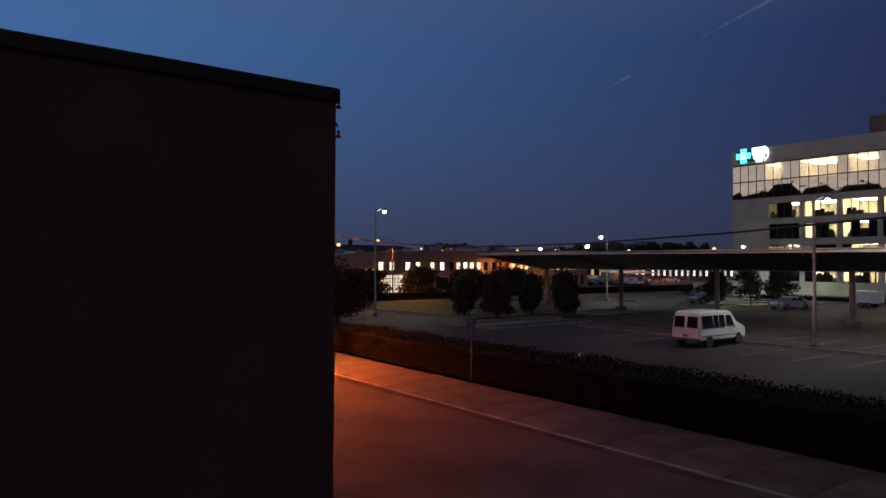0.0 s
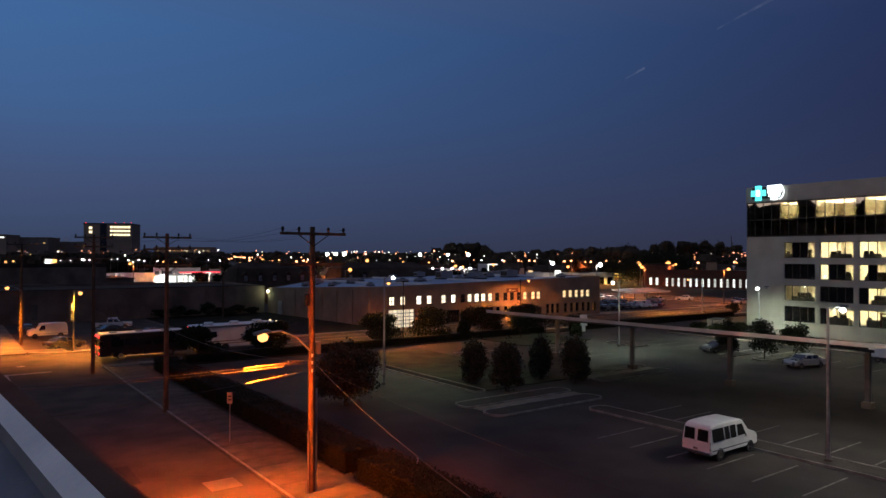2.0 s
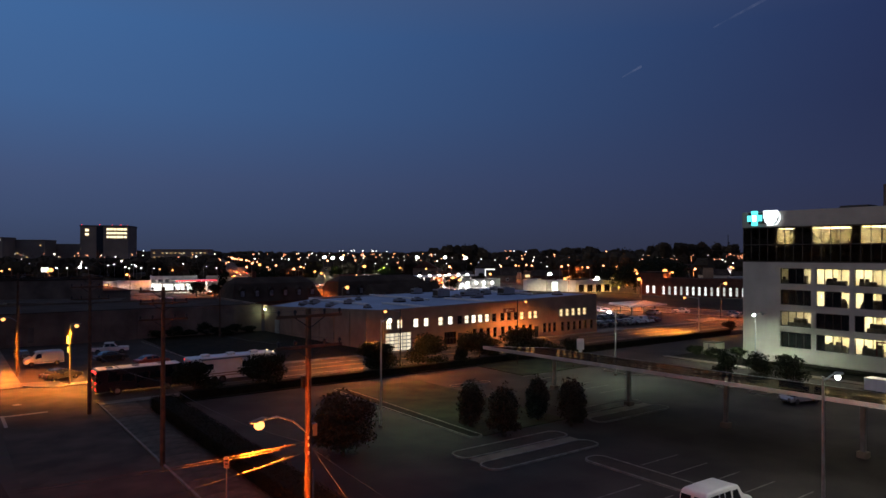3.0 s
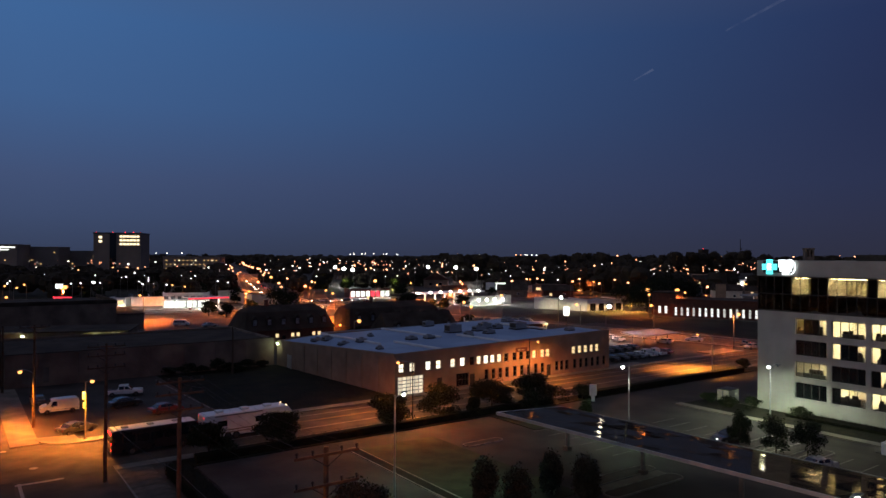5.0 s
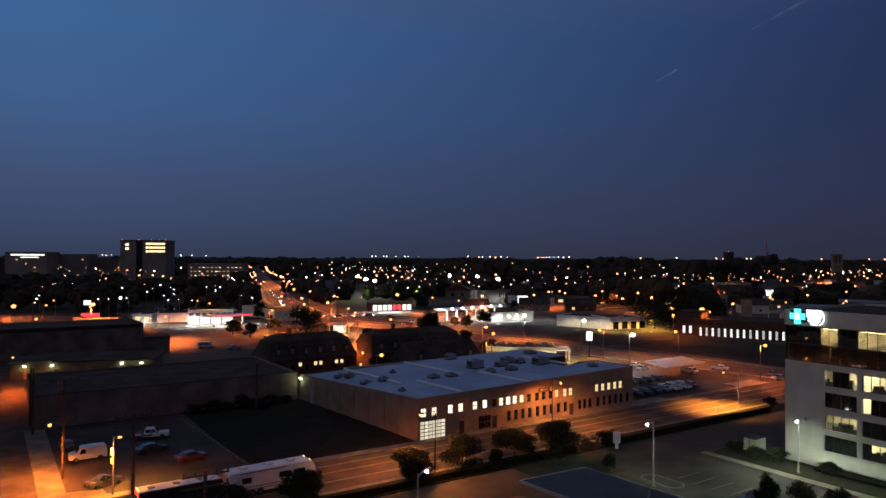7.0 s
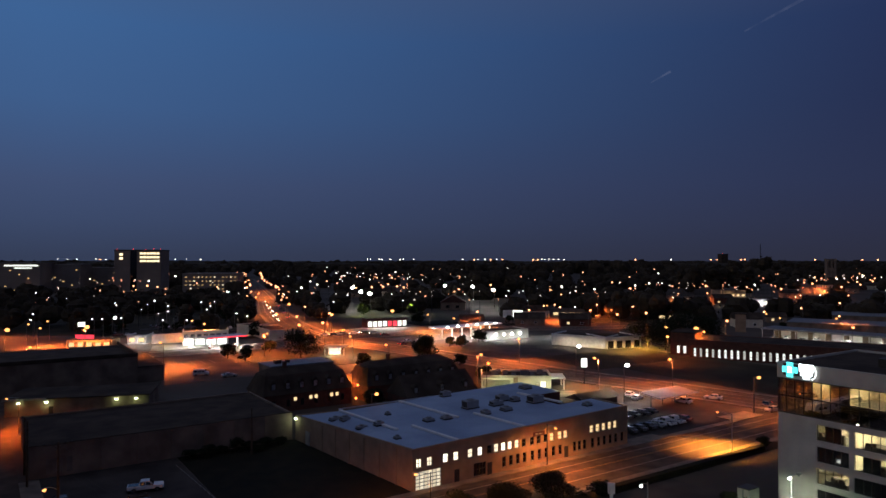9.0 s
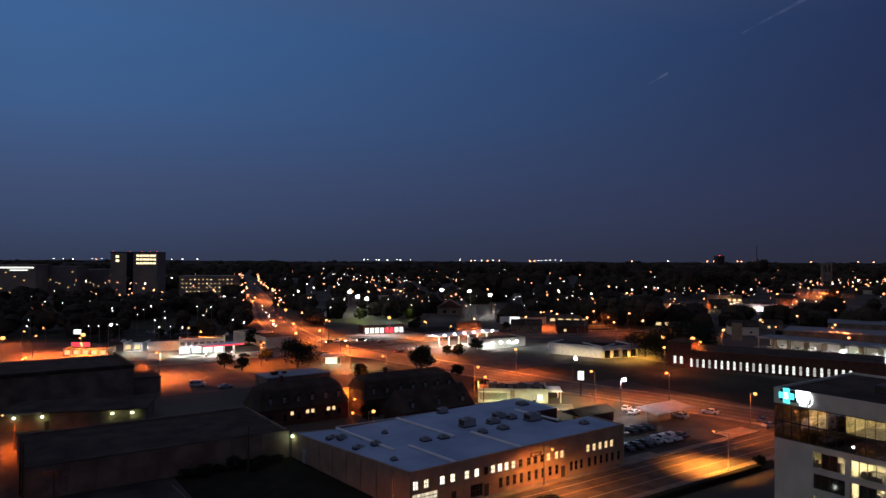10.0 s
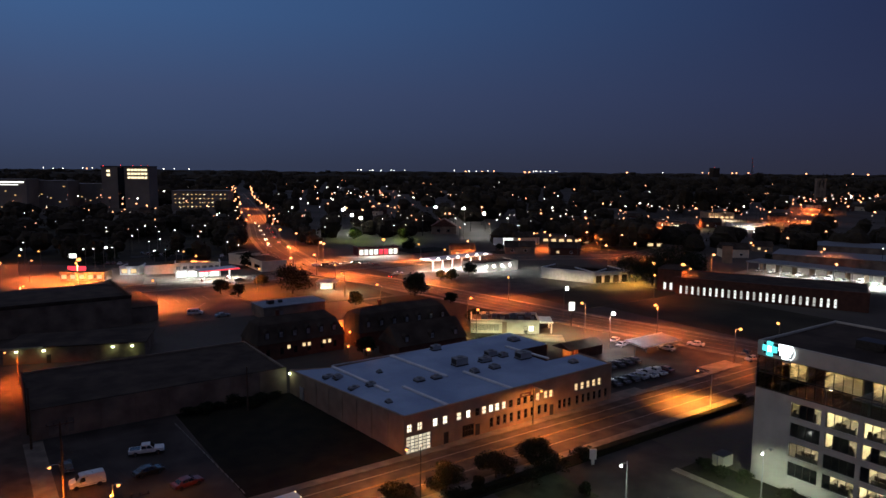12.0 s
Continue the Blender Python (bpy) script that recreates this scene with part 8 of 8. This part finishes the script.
# tall trees round the blocks to the west, outside the view, mirrored in the office glass
for k in range(170):
    p = gp(rnd.uniform(-80, -26), rnd.uniform(40, 170))
    if p.x < -8 - (p.y - 5) * 0.82:
        wood(p.x, p.y, rnd.uniform(20, 31), rnd.uniform(5, 8))
ob = new("far_woods", wd.data("far_woods", M["wood_far"]))
tagged(ob, "dark continuous tree cover reaching the horizon", "woods", kind="stuff")
far_tree = ((-97, 256, 6), (-70, 259, 11), (-4, 312, 6), (-11, 296, 5), (-16, 297, 4), (68, 300, 13), (79, 299, 15), (73, 292, 12), (-42, 240, 5), (0, 214, 5), (-117, 452, 8), (-84, 456, 8), (-52, 460, 8), (-27, 176, 5), (-12, 196, 6), (86, 307, 16), (92, 302, 13), (-88, 250, 5), (-23, 258, 9), (-9, 246, 4), (-87, 274, 5))
for k, (x, y, h) in enumerate(far_tree):
    t = tree(0, 0, h, h * (1.2 if h > 9 else 0.95), "dark broad-crowned tree among the shops", 200 + k, trunk=0.2, leaves=4200 if h > 7 else 1800, size=0.32, puff=1.35, oval=h > 7, group="trees among the shops", low=0.16)
    t.matrix_basis = pose(x, y, 0, 0, 0, 40 * k)
for x, y in ((-117, 452), (-84, 456), (-52, 460)):
    far_lamp(x, y - 4, 7.5, 2400, (0.80, 1.0, 0.22))
for k, (x, y, t, col) in enumerate(((-91, 219, 20, "white_paint"), (-81, 217, 40, "grey_paint"), (-50, 335, 10, "red_paint"), (-37, 301, 60, "red_paint"), (-36, 310, 60, "grey_paint"), (-79, 332, 5, "white_paint"), (-74, 336, 5, "white_paint"), (-100, 285, 20, "black_paint"), (-94, 290, 40, "grey_paint"))):
    c = van(0, 0, 0, "white van parked on the orange-lit far lot", True) if k == 0 else car(0, 0, 0, "car on the orange-lit far street", col, red=k in (2, 3))
    c.matrix_basis = pose(x, y, 0, 0, 0, t)

E_HEAD = glow("headlight_beam", (1.0, 0.84, 0.58), 45)
for k, (t, side, lit) in enumerate(((0.06, -1, 1), (0.11, -1, 1), (0.14, 1, 0), (0.20, -1, 1), (0.24, -1, 1), (0.27, 1, 0), (0.34, -1, 1), (0.40, 1, 0), (0.47, -1, 1), (0.55, 1, 0), (0.62, -1, 1), (0.75, -1, 1))):
    p, q = Vector((-117, 393)), Vector((-189, 576))
    d, at = (q - p).normalized(), p.lerp(q, t * 1.3)
    at += Vector((d.y, -d.x)) * side * 3.5
    c = car(0, 0, 0, "car with bright headlights on the long avenue" if lit else "car with red tail lights on the long avenue", ("grey_paint", "black_paint", "white_paint")[k % 3], red=not lit)
    c.matrix_basis = pose(at.x, at.y, 0.05, 0, 0, math.degrees(math.atan2(d.y, d.x)) + (180 if lit else 0))
    if lit:
        for o in c.children:
            if o.name.startswith("headlight"):
                o.data.materials[0] = E_HEAD
for k, (x, y, t) in enumerate(((-75.5, 333, -125), (-72, 338, -130), (-66.5, 338, -140), (-62, 343, -145), (-57, 341, -150))):
    c = car(0, 0, 0, "car with bright headlights waiting at the far junction", ("black_paint", "grey_paint", "white_paint")[k % 3])
    c.matrix_basis = pose(x, y, 0.05, 0, 0, t)
    for o in c.children:
        if o.name.startswith("headlight"):
            o.data.materials[0] = E_HEAD
# patchwork of dark lots and lawns between the orange streets, with bushes, low houses and parked cars
rnd = random.Random(404)
BUSY = ((-134, -78, 262, 308), (-175, -130, 274, 305), (-40, 30, 300, 352), (-74, -38, 345, 385), (26, 70, 285, 325), (60, 140, 235, 300), (112, 190, 285, 350), (-5, 25, 190, 216), (-130, -40, 195, 262), (-25, 90, 200, 300), (-75, -40, 250, 285))
for k in range(70):
    x, y = rnd.uniform(-215, 190), rnd.uniform(222, 425)
    w, d = rnd.uniform(12, 34), rnd.uniform(8, 20)
    if any(x0 - 16 < x < x1 + 16 and y0 - 12 < y < y1 + 12 for x0, x1, y0, y1 in BUSY) or not off_road(x, y, 17):
        continue
    green = rnd.random() < 0.6
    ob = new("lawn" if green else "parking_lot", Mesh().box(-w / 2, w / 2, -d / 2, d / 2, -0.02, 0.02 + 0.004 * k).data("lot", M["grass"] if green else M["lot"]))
    ob.matrix_basis = pose(x, y, 0, 0, 0, 38.5 if x < 0 else 20)
    tagged(ob, "dark lawn between the orange-lit streets" if green else "dark asphalt lot between the orange-lit streets", "lawn" if green else "parking lot", kind="structure")
    if green:
        for q in range(rnd.randint(1, 3)):
            h = rnd.uniform(3.5, 8)
            t = tree(0, 0, h, h * 0.9, "dark broad-crowned tree among the shops", 600 + k * 4 + q, trunk=0.18, leaves=900, size=0.34, group="trees among the shops", low=0.14)
            t.matrix_basis = pose(x + rnd.uniform(-w, w) * 0.4, y + rnd.uniform(-d, d) * 0.4, 0, 0, 0, 50 * q)
    else:
        for q in range(rnd.randint(1, 4)):
            c = car(0, 0, 0, "car parked on a dark far lot", ("black_paint", "white_paint", "grey_paint", "red_paint")[rnd.randrange(4)])
            c.matrix_basis = pose(x - w * 0.35 + 3.0 * q, y - d * 0.1, 0.02 + 0.004 * k, 0, 0, 110 if x < 0 else 95)


def far_house(x, y, turn, length, depth, h, wall, lit):
    e = wthing("house", x, y, turn, "low far house with a dark gable roof" + (" and a lit window" if lit else ""), "house", "far houses")
    part("wall", Mesh().box(0, length, 0, depth, 0, h), M[wall], e)
    m = Mesh()
    a, b, c, d, r0, r1 = (-0.5, -0.5, h), (length + 0.5, -0.5, h), (length + 0.5, depth + 0.5, h), (-0.5, depth + 0.5, h), (-0.5, depth / 2, h + depth * 0.32), (length + 0.5, depth / 2, h + depth * 0.32)
    m.poly((a, b, r1, r0)).poly((c, d, r0, r1)).poly((a, r0, d)).poly((b, c, r1)).poly((d, c, b, a))
    part("roof", m, M["tar_roof"], e)
    for q in range(2):
        win = part("window", Mesh().ring(length * (0.2 + 0.45 * q), length * (0.2 + 0.45 * q) + 1.6, -0.1, -0.003, 1.0, 2.4, 0.1), M["white_paint"], e)
        part("pane", Mesh().box(length * (0.2 + 0.45 * q) + 0.1, length * (0.2 + 0.45 * q) + 1.5, -0.07, -0.04, 1.1, 2.3), E_DIM if lit and q == 0 else M["dark_glass"], win)


for k, (sx, sy) in enumerate(MID_SPOTS[2:34:2] + EAST_SPOTS[::2]):
    if sy > 360 and abs(sx + 144 + (sy - 443) * 0.374) > 45:
        far_house(sx + rnd.uniform(6, 16) * rnd.choice((-1, 1)), sy + rnd.uniform(4, 12), rnd.uniform(-30, 30), rnd.uniform(10, 18), rnd.uniform(8, 11), rnd.uniform(3, 5), ("block_wall", "tan_wall", "cream", "brick_dark")[k % 4], k % 2)

# two faint vapour trails high up, far away
M_TRAIL = bpy.data.materials.new("vapour_trail")
M_TRAIL.use_nodes = True
nt = M_TRAIL.node_tree
nt.nodes.clear()
out, mx, tr, em = nt.nodes.new("ShaderNodeOutputMaterial"), nt.nodes.new("ShaderNodeMixShader"), nt.nodes.new("ShaderNodeBsdfTransparent"), nt.nodes.new("ShaderNodeEmission")
em.inputs["Color"].default_value, em.inputs["Strength"].default_value = (0.30, 0.34, 0.52, 1), 0.55
nz, rp, tcx = nt.nodes.new("ShaderNodeTexNoise"), nt.nodes.new("ShaderNodeMapRange"), nt.nodes.new("ShaderNodeTexCoord")
nz.inputs["Scale"].default_value = 0.012
rp.inputs["From Min"].default_value, rp.inputs["From Max"].default_value, rp.inputs["To Max"].default_value = 0.35, 0.75, 0.26
nt.links.new(tcx.outputs["Object"], nz.inputs["Vector"])
nt.links.new(nz.outputs["Fac"], rp.inputs["Value"])
nt.links.new(rp.outputs[0], mx.inputs[0])
nt.links.new(tr.outputs[0], mx.inputs[1])
nt.links.new(em.outputs[0], mx.inputs[2])
nt.links.new(mx.outputs[0], out.inputs[0])
for p, q, w in (((1380, 3885, 1290), (1760, 3665, 1468), 11), ((917, 4080, 1065), (1021, 4041, 1119), 7)):
    p, q = Vector(p), Vector(q)
    up = (q - p).cross(Vector((0.35, 0.9, 0.3))).normalized() * w
    m = Mesh()
    for k in range(10):
        a, b = p.lerp(q, k / 10), p.lerp(q, (k + 1) / 10)
        f0, f1 = 0.35 + 0.65 * k / 10, 0.35 + 0.65 * (k + 1) / 10
        m.poly((a - up * f0, b - up * f1, b + up * f1, a + up * f0))
    ob = new("vapour_trail", m.data("vapour_trail", M_TRAIL))
    tagged(ob, "faint pale vapour trail in the evening sky", "vapour trail", kind="structure")

# pavement slabs along the side street, last
SLAB = surface("slab_concrete", (0.080, 0.068, 0.054), (0.170, 0.146, 0.116), 0.8, 0.9, 0.35, fine=25, spec=0.2, stain=0.6)
nt = SLAB.node_tree
oi, tone, mulr = nt.nodes.new("ShaderNodeObjectInfo"), nt.nodes.new("ShaderNodeMapRange"), nt.nodes.new("ShaderNodeMix")
tone.inputs["To Min"].default_value, tone.inputs["To Max"].default_value = 0.72, 1.05
mulr.data_type, mulr.blend_type = "RGBA", "MULTIPLY"
mulr.inputs["Factor"].default_value = 1.0
bs = nt.nodes["Principled BSDF"]
nt.links.new(oi.outputs["Random"], tone.inputs["Value"])
nt.links.new(bs.inputs["Base Color"].links[0].from_socket, mulr.inputs["A"])
nt.links.new(tone.outputs[0], mulr.inputs["B"])
nt.links.new(mulr.outputs["Result"], bs.inputs["Base Color"])
base = slab("pavement", -1.5, 1.9, -60, 46.5, -0.02, 0.10, M["concrete"], "concrete slab pavement lit orange by the street lamp", "pavement")
kerb_piece = soften(Mesh().box(-1.5, -1.33, 0.008, 1.742, 0.1, 0.145).data("kerb_stone", M["kerb"]), 0.012)
slab_piece = soften(Mesh().box(-1.318, 1.9, 0.010, 1.740, 0.1, 0.14).data("paving_slab", SLAB), 0.008)
rnd = random.Random(12)
for k in range(61):
    for name, me in (("kerb_stone", kerb_piece), ("paving_slab", slab_piece)):
        ob = new(name, me)
        ob.parent = base
        ob.location = (0, -60 + 1.745 * k, rnd.uniform(-0.004, 0.004))
slab("road", -4.2, -2.6, 2.6, 4.2, 0.0, 0.013, M["concrete"], "pale concrete patch in the side street", "road")
slab("road", -7.6, -6.7, 6.0, 9.5, 0.0, 0.011, M["lot"], "dark tar patch in the side street", "road")
for a, b in ((-8.4, 52.5), (3.0, 56.8)):
    e = thing("manhole_cover", a, b, 0.011, 0, "round iron manhole cover in the asphalt", "manhole cover", "manhole covers")
    part("ring", Mesh().tube(((0, 0, -0.01), (0, 0, 0.006)), 0.46, 20), M["kerb"], e)
    part("lid", Mesh().tube(((0, 0, 0.0), (0, 0, 0.014)), 0.36, 20), M["galv_dull"], e)
